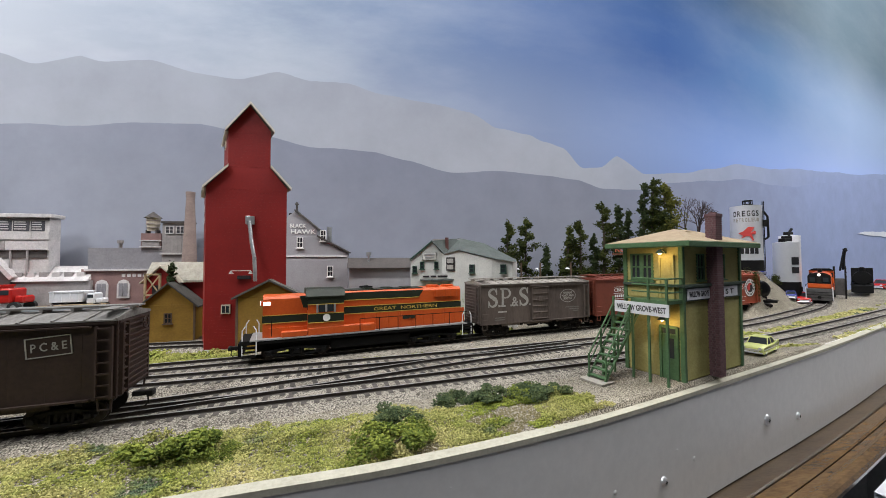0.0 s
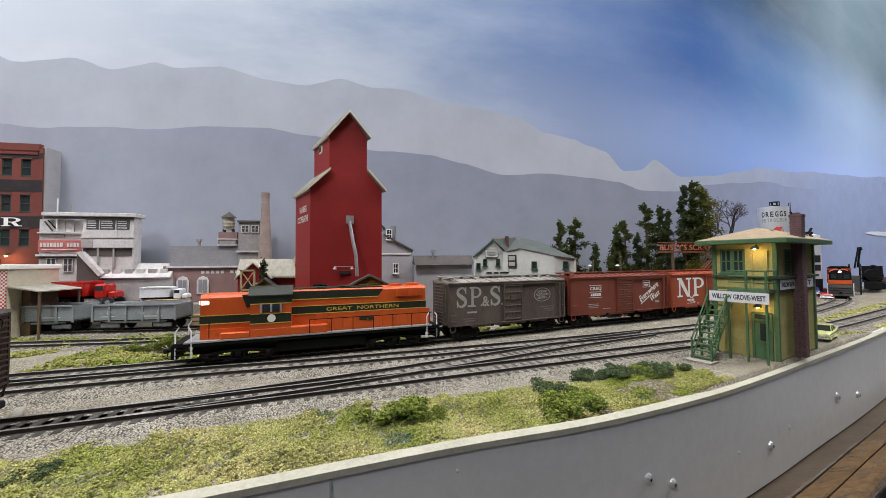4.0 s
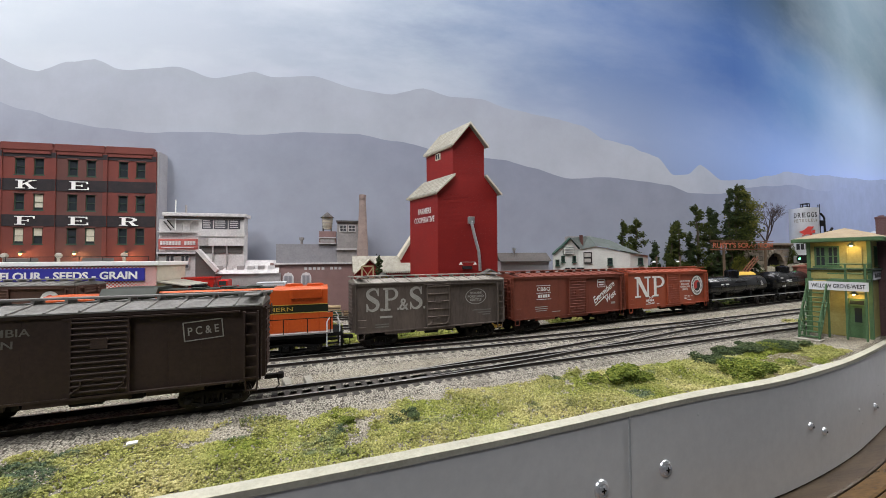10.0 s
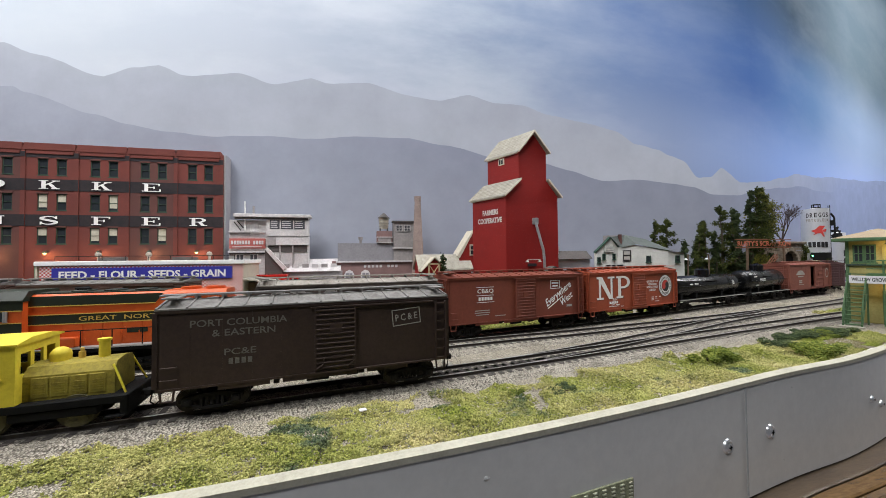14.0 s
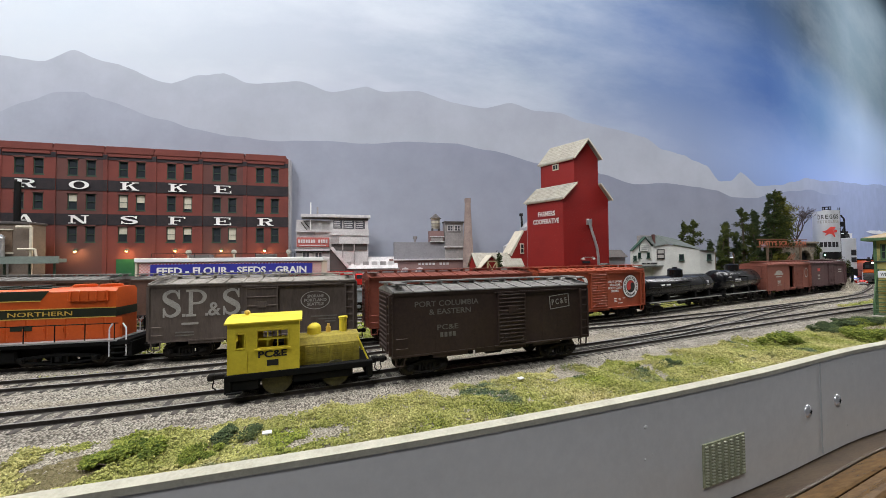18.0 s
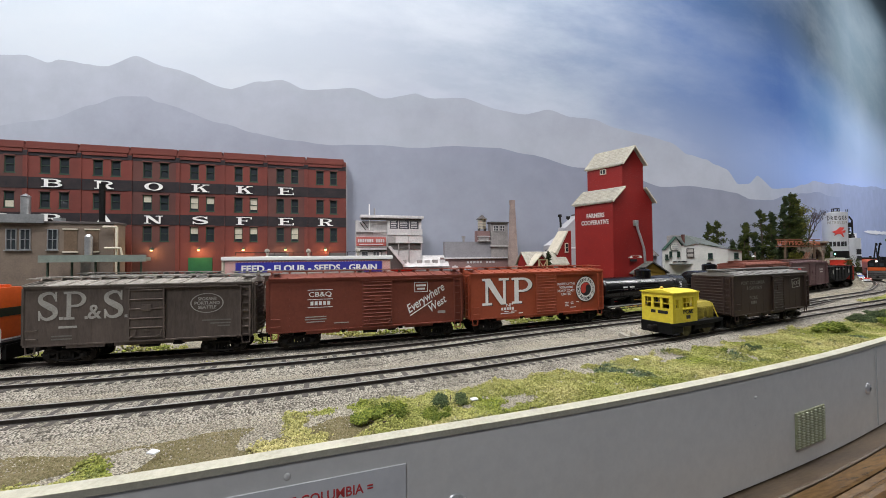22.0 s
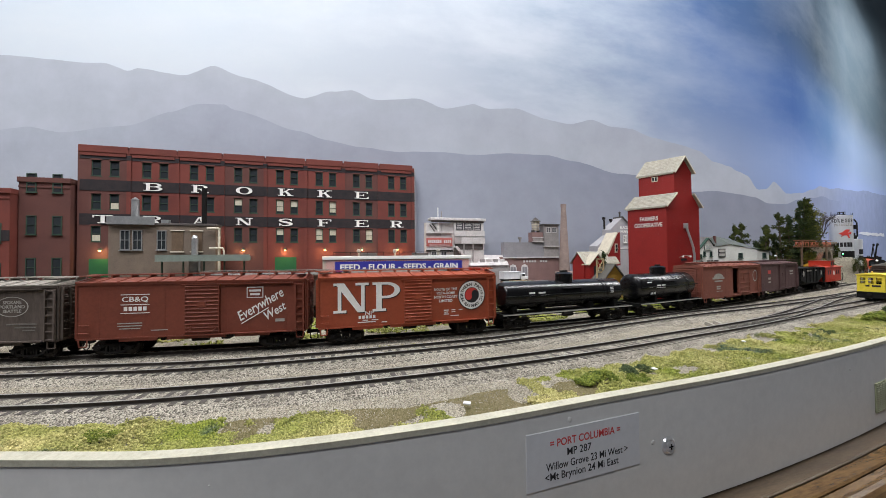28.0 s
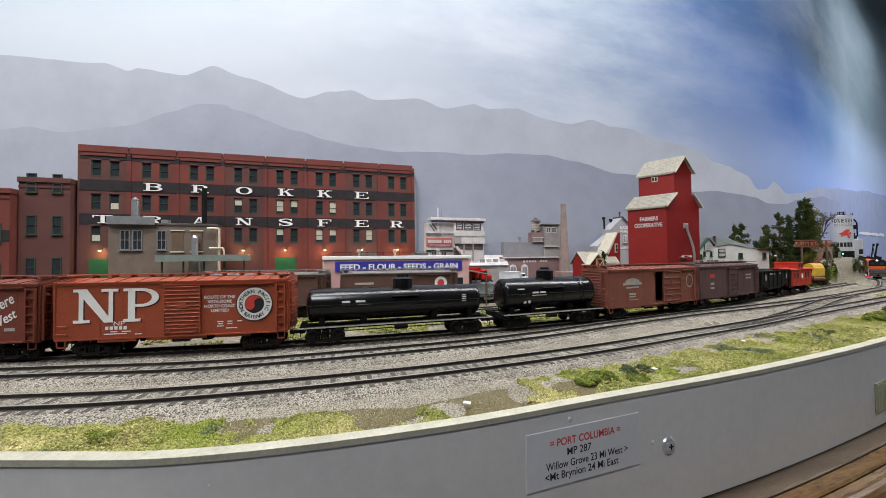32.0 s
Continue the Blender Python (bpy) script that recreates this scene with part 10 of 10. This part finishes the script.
M_leaf = leaf_material("tree_leaves", ((0.100, 0.110, 0.022), (0.024, 0.034, 0.010), (0.055, 0.070, 0.016), (0.014, 0.022, 0.008)), 60)
M_leafdark = leaf_material("spruce_needles", ((0.045, 0.065, 0.025), (0.015, 0.025, 0.012), (0.06, 0.08, 0.03), (0.02, 0.03, 0.012)), 60)
M_leafgold = leaf_material("yellow_green_leaves", ((0.24, 0.22, 0.04), (0.08, 0.09, 0.018), (0.14, 0.145, 0.026), (0.035, 0.045, 0.012)), 60)
M_bark = material("bark", (0.10, 0.075, 0.055), (0.05, 0.038, 0.03), 0.95, scale=300, fine=1200)
M_twig = material("bare_twigs", (0.085, 0.062, 0.060), (0.05, 0.04, 0.04), 0.95, scale=300, fine=1200)
M_pebble = leaf_material("pebbles", ((0.60, 0.55, 0.47), (0.32, 0.285, 0.24), (0.45, 0.41, 0.345), (0.13, 0.115, 0.095)), 20)
OCT = np.array([(1, 0, 0), (0, 1, 0), (-1, 0, 0), (0, -1, 0), (0, 0, 1), (0, 0, -1)], float)
OCF = np.array([(0, 1, 4), (1, 2, 4), (2, 3, 4), (3, 0, 4), (1, 0, 5), (2, 1, 5), (3, 2, 5), (0, 3, 5)])


def clumps(name, pts, sizes, seed, flat=0.8, ragged=0.45):
    """Many small ragged lumps at pts, as one mesh."""
    g = np.random.default_rng(seed)
    pts, sizes = np.asarray(pts, float), np.asarray(sizes, float)
    n = len(pts)
    q = OCT[None] * (1 + g.uniform(-ragged, ragged, (n, 6, 1)))
    w = g.uniform(0, 6.28, n)
    tilt = g.uniform(-0.7, 0.7, n)
    c, s = np.cos(w)[:, None], np.sin(w)[:, None]
    x, y, z = q[..., 0], q[..., 1], q[..., 2] * flat
    x, z = x * np.cos(tilt)[:, None] - z * np.sin(tilt)[:, None], x * np.sin(tilt)[:, None] + z * np.cos(tilt)[:, None]
    v = np.stack([x * c - y * s, x * s + y * c, z], -1) * sizes[:, None, None] + pts[:, None]
    f = (OCF[None] + 6 * np.arange(n)[:, None, None]).reshape(-1, 3)
    me = bpy.data.meshes.new(name)
    me.from_pydata(v.reshape(-1, 3).tolist(), [], f.tolist())
    me.update()
    return me


def edge_y(x):
    return float(np.interp(x, [p.x for p in EDGE.p], [p.y for p in EDGE.p]))


def line_y(line, x):
    return float(np.interp(x, [p.x for p in line.p], [p.y for p in line.p]))


def turf():
    """Ground foam: tufts of fine crumbs, thick and thin, with bare spots."""
    g = np.random.default_rng(11)
    pts, sz = [], []
    tufts = 0
    while tufts < 21000:
        x = g.uniform(-0.85, 0.185)
        lo = edge_y(x) + 0.0045
        room = line_y(FRONT, x) - 0.019 - lo
        deep = min(room, float(np.interp(x, [-0.85, -0.52, -0.40, -0.30, -0.20, 0.06, 0.10], [0.024, 0.026, 0.032, 0.040, 0.047, 0.047, 0.036])) + 0.007 * noise.noise((x * 16, 2, 0)) + 0.008 * noise.noise((x * 60, 5, 0)))
        if x > 0.12:
            deep *= 1 - ease(x, 0.14, 0.185)
        d = deep * g.random()
        thin = noise.noise((x * 30, d * 40, 4)) + 0.5 * noise.noise((x * 110, d * 110, 8))
        bare = ease(x, -0.520, -0.500) * (1 - ease(x, -0.405, -0.385)) + 0.62 * ease(x, 0.055, 0.08) * (1 - ease(d, 0.022, 0.030))
        if thin < -0.60 + 0.40 * (d / max(deep, 1e-4)) ** 3 + 0.9 * bare:
            continue
        tufts += 1
        tall = max(0.0, 0.25 + noise.noise((x * 55, d * 55, 1)) + 0.5 * noise.noise((x * 190, d * 190, 6)))
        y = lo + d
        z = ground_height(x, y)
        r, h = g.uniform(0.0009, 0.0023), 0.0007 + 0.0042 * tall * g.uniform(0.5, 1.0)
        for _ in range(9):
            w, q = g.uniform(0, 6.28), g.random() ** 0.6
            pts.append((x + r * q * math.cos(w), y + r * q * math.sin(w), z + h * (1 - 0.6 * q * q) * g.random() ** 0.5))
            sz.append(g.uniform(0.00022, 0.00056))
    return solid("grass", clumps("grass", pts, sz, 12, 0.8, 0.5), M_turf, "patchy green and straw-coloured grass along the layout edge", "grass", kind="stuff")


turf()


def weeds(name, x0, x1, low, high, n, seed, mat, label, size=(0.0008, 0.0018), tall=0.004):
    g = np.random.default_rng(seed)
    pts, sz = [], []
    while len(pts) < n:
        x = g.uniform(x0, x1)
        a, b = low(x), high(x)
        y = a + (b - a) * g.random()
        if noise.noise((x * 25, y * 25, seed)) < -0.12:
            continue
        pts.append((x, y, ground_height(x, y) + g.uniform(0, tall) * max(0.1, 0.4 + noise.noise((x * 60, y * 60, 2)))))
        sz.append(g.uniform(*size))
    return solid(name, clumps(name, pts, sz, seed + 1), mat, label, name.replace("_", " "), kind="stuff")


weeds("moss", -0.56, -0.375, lambda x: edge_y(x) + 0.0035, lambda x: edge_y(x) + 0.028 + 0.008 * noise.noise((x * 30, 0, 1)), 15000, 19, M_moss, "flat olive-brown earth and moss along the layout edge", (0.0003, 0.0007), 0.0002)
weeds("moss", 0.05, 0.16, lambda x: edge_y(x) + 0.0035, lambda x: edge_y(x) + 0.030, 5000, 20, M_moss, "bare grey-brown earth between the tufts", (0.0003, 0.0006), 0.0002)
weeds("weeds", -0.66, -0.13, lambda x: line_y(MAIN, x) + 0.026, lambda x: line_y(SPUR if -0.6 < x < -0.17 else BACK, x) - 0.016, 9000, 21, M_weed, "low green weeds between the back tracks")
weeds("weeds", -0.13, 0.20, lambda x: line_y(MAIN, x) + 0.020, lambda x: line_y(MAIN, x) + 0.060, 4500, 23, M_weed, "low green weeds beside the elevator")
weeds("weeds", 0.28, 0.95, lambda x: line_y(FRONT, x) + 0.016, lambda x: line_y(FRONT, x) + 0.034, 2600, 25, M_turf, "straw-coloured grass between the tracks", (0.0008, 0.0016), 0.002)
weeds("weeds", 0.33, 0.98, lambda x: line_y(FRONT, x) - 0.027, lambda x: line_y(FRONT, x) - 0.017, 1500, 27, M_turf, "straw-coloured grass beside the front track", (0.0008, 0.0016), 0.002)
weeds("weeds", -0.5, 0.1, lambda x: line_y(MIDDLE, x) + 0.013, lambda x: line_y(MIDDLE, x) + 0.026, 1800, 29, M_weed, "thin green weeds along the main track", (0.0004, 0.0009), 0.001)
weeds("hill_grass", 0.452, 0.578, lambda x: 0.448, lambda x: 0.488, 3600, 31, M_weed, "green turf on the hill above the tunnel", (0.0012, 0.0026), 0.004)
weeds("underbrush", 0.16, 0.475, lambda x: 0.418 if x < 0.3 else 0.432, lambda x: 0.464, 4200, 33, M_leafdark, "dark underbrush beneath the trees", (0.0018, 0.0042), 0.030)
weeds("underbrush", 0.30, 0.585, lambda x: line_y(MAIN, x) + 0.022, lambda x: line_y(MAIN, x) + 0.034, 1500, 35, M_leaf, "scrubby brush on the bank", (0.0010, 0.0028), 0.008)


def pebbles():
    g = np.random.default_rng(41)
    pts, sz = [], []
    for k in range(60000):
        x = g.uniform(-0.80, 0.36)
        lo = edge_y(x) + 0.006
        y = g.uniform(lo + 0.012, line_y(FRONT, x) - 0.011) if k % 3 else g.uniform(line_y(FRONT, x) + 0.010, line_y(MIDDLE, x) - 0.011)
        pts.append((x, y, max(ground_height(x, y), -0.0052) + 0.0001))
        sz.append(g.uniform(0.00020, 0.00046))
    return solid("gravel", clumps("gravel", pts, sz, 42, 0.7, 0.35), M_pebble, "pale loose gravel beside the tracks", "gravel", kind="stuff")


pebbles()


def bush(x, y, r, h, seed, mat, label, n=2600):
    g = np.random.default_rng(seed)
    z0 = ground_height(x, y)
    pts, sz = [], []
    lobes = [(g.uniform(-0.85, 0.85), g.uniform(-0.6, 0.6), g.uniform(0.10, 0.85), g.uniform(0.20, 0.45)) for _ in range(14)]
    for _ in range(n):
        lx, ly, lz, lr = lobes[g.integers(14)]
        d = g.normal(size=3)
        d /= np.linalg.norm(d)
        q = d * lr * g.random() ** 0.35
        pts.append(((lx + q[0]) * r, (ly + q[1]) * r, max(0.02, lz + q[2]) * h))
        sz.append(g.uniform(0.022, 0.060) * r)
    b = thing("bush", Matrix.Translation((x, y, z0 - 0.0005)), label, "bush", "bushes")
    tagged(part("foliage", clumps("foliage", pts, sz, seed + 7, 0.7, 0.5), mat, b), kind="stuff")
    m = Mesh()
    for k in range(5):
        w = k * 1.25
        m.tube((0, 0, 0), (0.5 * r * math.cos(w), 0.5 * r * math.sin(w), h * 0.6), 0.0005, 5, 0.0002)
    part("stem", m, M_bark, b)
    return b


TRACKSIDE = (
    (-0.016, 0.160, 0.0140, 0.0105, M_bush), (0.0640, 0.151, 0.0135, 0.0095, M_bush), (0.0745, 0.158, 0.0090, 0.0070, M_bush), (0.0715, 0.176, 0.0095, 0.0085, M_bushdark),
    (0.0965, 0.190, 0.0085, 0.0070, M_bushdark), (0.1130, 0.191, 0.0085, 0.0080, M_bushdark), (0.1240, 0.190, 0.0105, 0.0080, M_bushdark), (0.1370, 0.188, 0.0085, 0.0070, M_bush),
    (0.1450, 0.184, 0.0110, 0.0075, M_bushdark), (0.1330, 0.181, 0.0070, 0.0040, M_bush), (-0.388, 0.111, 0.0105, 0.0060, M_bush), (-0.356, 0.119, 0.0068, 0.0060, M_bushdark),
    (-0.365, 0.108, 0.0060, 0.0035, M_bush), (-0.131, 0.143, 0.0055, 0.0045, M_bushdark), (-0.156, 0.147, 0.0050, 0.0040, M_bush), (0.004, 0.158, 0.0070, 0.0050, M_bush), (-0.60, 0.125, 0.0070, 0.0040, M_bush))
for k, (x, y, r, h, mat) in enumerate(TRACKSIDE):
    bush(x, y, r * (1.05 if mat is M_bush else 1.2), h * (0.85 if mat is M_bush else 0.75), 100 + k, mat, "leafy bright green bush in the trackside grass" if mat is M_bush else "small dark green bush in the trackside grass")
for k, (x, y, r, h, mat) in enumerate(((-0.175, 0.318, 0.011, 0.012, M_bush), (-0.20, 0.322, 0.008, 0.008, M_bush), (0.190, 0.405, 0.014, 0.030, M_leafgold), (0.315, 0.418, 0.012, 0.026, M_leafgold), (0.445, 0.412, 0.016, 0.044, M_leaf), (0.470, 0.420, 0.014, 0.034, M_bush), (0.420, 0.424, 0.012, 0.026, M_leafgold), (0.56, 0.444, 0.010, 0.026, M_leaf), (0.690, 0.478, 0.009, 0.014, M_leaf))):
    bush(x, y, r, h, 200 + k, mat, "shrub growing beside the yard buildings")


def tree(x, y, top, spread, seed, mat, label, bare=0.12, lean=0.0, n=700, kind="column"):
    """A tapered trunk with limbs and a ragged crown of small clumps."""
    g = np.random.default_rng(seed)
    z0 = ground_height(x, y)
    h = top - z0
    t = thing("tree", Matrix.Translation((x, y, z0 - 0.001)), label, "tree", "trees")
    tr = Mesh()
    bend = [(lean * h * q + 0.004 * h * math.sin(9 * q + seed), 0.01 * h * math.sin(5 * q + seed), h * q) for q in np.linspace(0, 0.96, 8)]
    r0 = 0.016 * h + 0.0008
    for k, (a, b) in enumerate(zip(bend, bend[1:])):
        tr.tube(a, b, r0 * (1 - k / 8.5), 8, r0 * (1 - (k + 1) / 8.5))
    part("trunk", tr, M_bark, t)
    lm = Mesh()
    pts, sz = [], []
    nl = 26
    per = n // nl
    for k in range(nl):
        q = bare + (1 - bare) * (k + g.random()) / nl * 0.97
        if kind == "column":
            reach = spread * (0.50 + 0.6 * g.random()) * min(1.0, 0.30 + 2.4 * (1 - q)) * min(1, 0.5 + 3 * (q - bare))
        elif kind == "cone":
            reach = spread * (1.12 - q) * (0.7 + 0.5 * g.random())
        else:
            reach = spread * (0.55 + 0.7 * g.random()) * math.sin(math.pi * min(0.97, 0.22 + 0.78 * q)) ** 0.7
        w = g.uniform(0, 6.28)
        i = min(int(q / 0.96 * 7), 6)
        f = q / 0.96 * 7 - i
        root = np.array(bend[i]) * (1 - f) + np.array(bend[i + 1]) * f
        tip = root + np.array((math.cos(w) * reach, math.sin(w) * reach, reach * (0.35 if kind != "cone" else -0.15)))
        lm.tube(tuple(root), tuple(tip), 0.0007, 5, 0.0002)
        for _ in range(per):
            u = g.random() ** 0.7
            c = root + (tip - root) * u
            spreadr = 0.26 * reach + 0.0022
            pts.append(c + g.normal(size=3) * spreadr * 0.42)
            sz.append(g.uniform(0.0006, 0.0016))
    for _ in range(per):
        pts.append(np.array(bend[-1]) + g.normal(size=3) * np.array((0.0015, 0.0015, 0.003)))
        sz.append(g.uniform(0.0008, 0.0016))
    part("limb", lm, M_bark, t)
    tagged(part("crown", clumps("crown", pts, sz, seed + 3, 0.75, 0.5), mat, t), kind="stuff")
    return t


for k, (x, top, spread, mat, kind) in enumerate(((0.224, 0.117, 0.0095, M_leaf, "column"), (0.250, 0.121, 0.0120, M_leaf, "column"), (0.293, 0.110, 0.0085, M_leaf, "column"), (0.325, 0.120, 0.0100, M_leaf, "column"), (0.358, 0.144, 0.0130, M_leaf, "column"), (0.375, 0.139, 0.0080, M_leafdark, "column"), (0.400, 0.134, 0.0120, M_leafdark, "cone"), (0.418, 0.172, 0.0080, M_leafdark, "column"), (0.430, 0.178, 0.0140, M_leaf, "column"), (0.456, 0.174, 0.0190, M_leafgold, "round"), (0.438, 0.135, 0.0200, M_leaf, "round"), (0.345, 0.100, 0.012, M_leafdark, "cone"), (0.312, 0.092, 0.012, M_leafdark, "cone"), (0.272, 0.085, 0.011, M_leafdark, "cone"))):
    lab = {id(M_leaf): "slender olive-green tree on the hillside", id(M_leafdark): "dark evergreen tree on the hillside", id(M_leafgold): "broad yellow-green tree on the hillside"}[id(mat)]
    tree(x, 0.437 + 0.006 * math.sin(k * 2.3), top, spread * 1.3, 300 + k, mat, lab, 0.10 if kind != "round" else 0.34, 0.10 if k == 2 else 0.0, 2800, kind)
tree(-0.1283, 0.390, 0.0676, 0.007, 330, M_leafdark, "small dark conifer beside the red shed", 0.05, 0, 700, "cone")


def bare_tree(x, y, top, seed):
    g = np.random.default_rng(seed)
    z0 = ground_height(x, y)
    t = thing("bare_tree", Matrix.Translation((x, y, z0 - 0.001)), "leafless tree with fine spreading twigs", "tree", "trees")
    h = top - z0
    trunk, twigs = Mesh(), Mesh()

    def grow(p, d, length, r, level):
        q = p + d * length
        (trunk if level < 2 else twigs).tube(tuple(p), tuple(q), r, 6 if level < 2 else 4, r * 0.7, cap=False)
        if level >= 5:
            return
        for _ in range(3 if level else 4):
            e = d + Vector(g.normal(size=3) * (0.42 if level else 0.36))
            e.z += 0.12
            grow(q, e.normalized(), length * g.uniform(0.60, 0.80), r * 0.62, level + 1)

    grow(Vector((0, 0, 0)), Vector((0.02, 0, 1)), h * 0.34, 0.0020, 0)
    part("trunk", trunk, M_twig, t)
    tagged(part("twig_spray", twigs, M_twig, t), kind="stuff")


bare_tree(0.515, 0.452, 0.157, 77)


# ---- small things between the buildings ----
M_timber = material("new_timber", (0.50, 0.38, 0.22), (0.36, 0.26, 0.15), 0.8, scale=200, fine=900)


def braced_frame(x, y):
    bf = thing("timber_frame", Matrix.Translation((x, y, GROUND)), "cream timber frame with crossed braces", "timber frame")
    for dx in (-0.006, 0.006):
        part("post", Mesh().box(dx - 0.0008, dx + 0.0008, -0.0008, 0.0008, 0, 0.0615), M_timber, bf)
    for z in (0.0420, 0.0610):
        part("rail", Mesh().box(-0.0068, 0.0068, -0.0008, 0.0008, z - 0.0008, z + 0.0008), M_timber, bf)
    for s in (-1, 1):
        part("brace", Mesh().tube((-0.006 * s, -0.0002 * s, 0.0425), (0.006 * s, -0.0002 * s, 0.0605), 0.0006, 6), M_timber, bf)


braced_frame(-0.141, 0.3845)


def lumber_rack(x, y, z, turn, n, label):
    lr = thing("lumber_stack", pose(x, y, z, 0, 0, turn), label, "lumber stack", "lumber stacks")
    for k in range(n):
        part("plank", Mesh().box(-0.020, 0.020, -0.006 + 0.004 * (k % 4), -0.0022 + 0.004 * (k % 4), 0.0016 * (k // 4), 0.0016 * (k // 4) + 0.0014), M_timber if k % 3 else M_wood, lr)


lumber_rack(-0.238, 0.4420, 0.0185, 4, 16, "stack of sawn planks on the loading platform")
lumber_rack(-0.192, 0.4420, GROUND, 2, 32, "tall stack of weathered planks beside the spur")


def crate(x, y, z, s, turn, mat):
    c = thing("crate", pose(x, y, z, 0, 0, turn), "small wooden freight crate beside the spur", "crate", "crates")
    part("box", Mesh().box(-s, s, -s * 0.8, s * 0.8, 0, s * 1.5, 0.0003), mat, c)
    for k in (0.15, 0.75, 1.35):
        part("batten", Mesh().box(-s * 1.03, s * 1.03, -s * 0.84, -s * 0.8, s * k - 0.0004, s * k + 0.0006), M_timber, c)


for k, (x, y, s, mat) in enumerate(((-0.176, 0.436, 0.0055, M_sash), (-0.163, 0.438, 0.0050, M_wood), (-0.268, 0.4405, 0.0040, M_wood), (-0.226, 0.4440, 0.0040, M_sash))):
    crate(x, y, 0.0185 if -0.372 < x < -0.215 else GROUND, s, 8 * k, mat)
M_blossom = leaf_material("pale_blossom", ((0.46, 0.50, 0.30), (0.20, 0.26, 0.10), (0.70, 0.70, 0.60), (0.36, 0.40, 0.22)), 200)
bush(0.541, 0.4005, 0.012, 0.034, 402, M_leaf, "dark green bush at the foot of the gravel bank")
bush(0.167, 0.402, 0.013, 0.072, 401, M_blossom, "slender pale blossoming shrub beside the white store")



M_card = material("white_panel", (0.66, 0.68, 0.72), (0.58, 0.60, 0.65), 0.3, scale=20, fine=200, bump=0.02)
panel = thing("control_panel", Matrix.Identity(4), "white track diagram panel fixed below the wooden rail", "panel")
part("board", band(EDGE, [(-0.030, -0.086), (-0.030, -0.090), (-0.115, -0.104), (-0.115, -0.100)], EDGE.s_of(0.372), EDGE.s_of(0.62)), M_card, panel)
for k, (x, off) in enumerate(((0.398, -0.060), (0.420, -0.052), (0.420, -0.064), (0.444, -0.056))):
    q, h = EDGE.at(EDGE.s_of(x))
    d = pose(q.x - math.sin(h) * off, q.y + math.cos(h) * off, -0.0855 + (off + 0.030) * 0.165, 0, 0, math.degrees(h) + 45)
    part("diagram_mark", Mesh().box(-0.0030, 0.0030, -0.0030, 0.0030, -0.001, 0.0004), M_autored if k == 1 else M_black, panel, m=d)

# ---- motion ----
TRAIN = [(0, 0.278), (3, 0.193), (6, 0.099), (9, 0.003), (13, -0.136), (17.5, -0.292), (19, -0.346), (23, -0.492), (25.5, -0.584), (28, -0.677), (30, -0.754), (32, -0.833)]
SWITCHER = [(0, -0.0484), (0.5, -0.066), (1.5, -0.101), (2.5, -0.137), (3.5, -0.168), (4.5, -0.184), (5.5, -0.191), (6.5, -0.1945), (7.5, -0.1955), (13, -0.1890), (16.5, -0.1835), (17.1, -0.1805), (17.6, -0.178), (18.1, -0.172), (18.6, -0.159), (19, -0.142), (20, -0.087), (21, -0.033), (22, 0.022), (23, 0.077), (24, 0.131), (25, 0.185), (26, 0.239), (28, 0.345), (32, 0.56)]


def travel(table):
    """A smooth function of time through a table of (seconds, metres)."""
    ts, xs = np.array([q[0] for q in table], float), np.array([q[1] for q in table], float)
    g = np.gradient(xs, ts)

    def at(t):
        k = min(max(int(np.searchsorted(ts, t)), 1), len(ts) - 1)
        h = ts[k] - ts[k - 1]
        u = (t - ts[k - 1]) / h
        return float((2 * u**3 - 3 * u * u + 1) * xs[k - 1] + (u**3 - 2 * u * u + u) * h * g[k - 1] + (3 * u * u - 2 * u**3) * xs[k] + (u**3 - u * u) * h * g[k])

    return at


def run(ob, line, at, offset, z=0.0, every=0.5):
    """Keys a vehicle along its track."""
    rows = []
    for k in range(int(32 / every) + 1):
        a, b = (line.at(at(k * every) + offset + e)[0] for e in (-0.042, 0.042))
        rows.append((k * every, pose((a.x + b.x) / 2, (a.y + b.y) / 2, z, 0, 0, math.degrees(math.atan2(b.y - a.y, b.x - a.x)))))
    walk(ob, rows)


def roll(owner, wheel, radius, line, at, offset, every=0.16):
    """Turns a wheelset with the way its vehicle has gone."""
    base = wheel.matrix_basis.copy()
    rows = [(k * every, base @ Matrix.Rotation((at(k * every) - at(0)) / radius, 4, "Y")) for k in range(int(32 / every) + 1)]
    walk(wheel, rows)


def motions():
    """The long freight runs to the left; the yellow switcher backs away, waits, and pulls off to the right."""
    at = travel(TRAIN)
    bt = travel([(t, FRONT.s_of(x)) for t, x in SWITCHER])
    way = {}
    for ob, offset in ((gn, -0.2225), (sps, -0.0660), (cbq, 0.0720), (npc, 0.2160), (tank_a, 0.3630), (tank_b, 0.5010), (open_car, 0.6300), (dull_car, 0.7790), (coal_car, 0.9150), (last_car, 1.0280)):
        run(ob, MAIN, at, offset)
        way[ob] = (MAIN, at, offset)
    for ob, offset in ((pce, -0.062), (yellow, -0.1655)):
        run(ob, FRONT, bt, offset)
        way[ob] = (FRONT, bt, offset)
    for owner, wheel, radius in TURNING:
        if owner in way:
            roll(owner, wheel, radius, *way[owner])


motions()
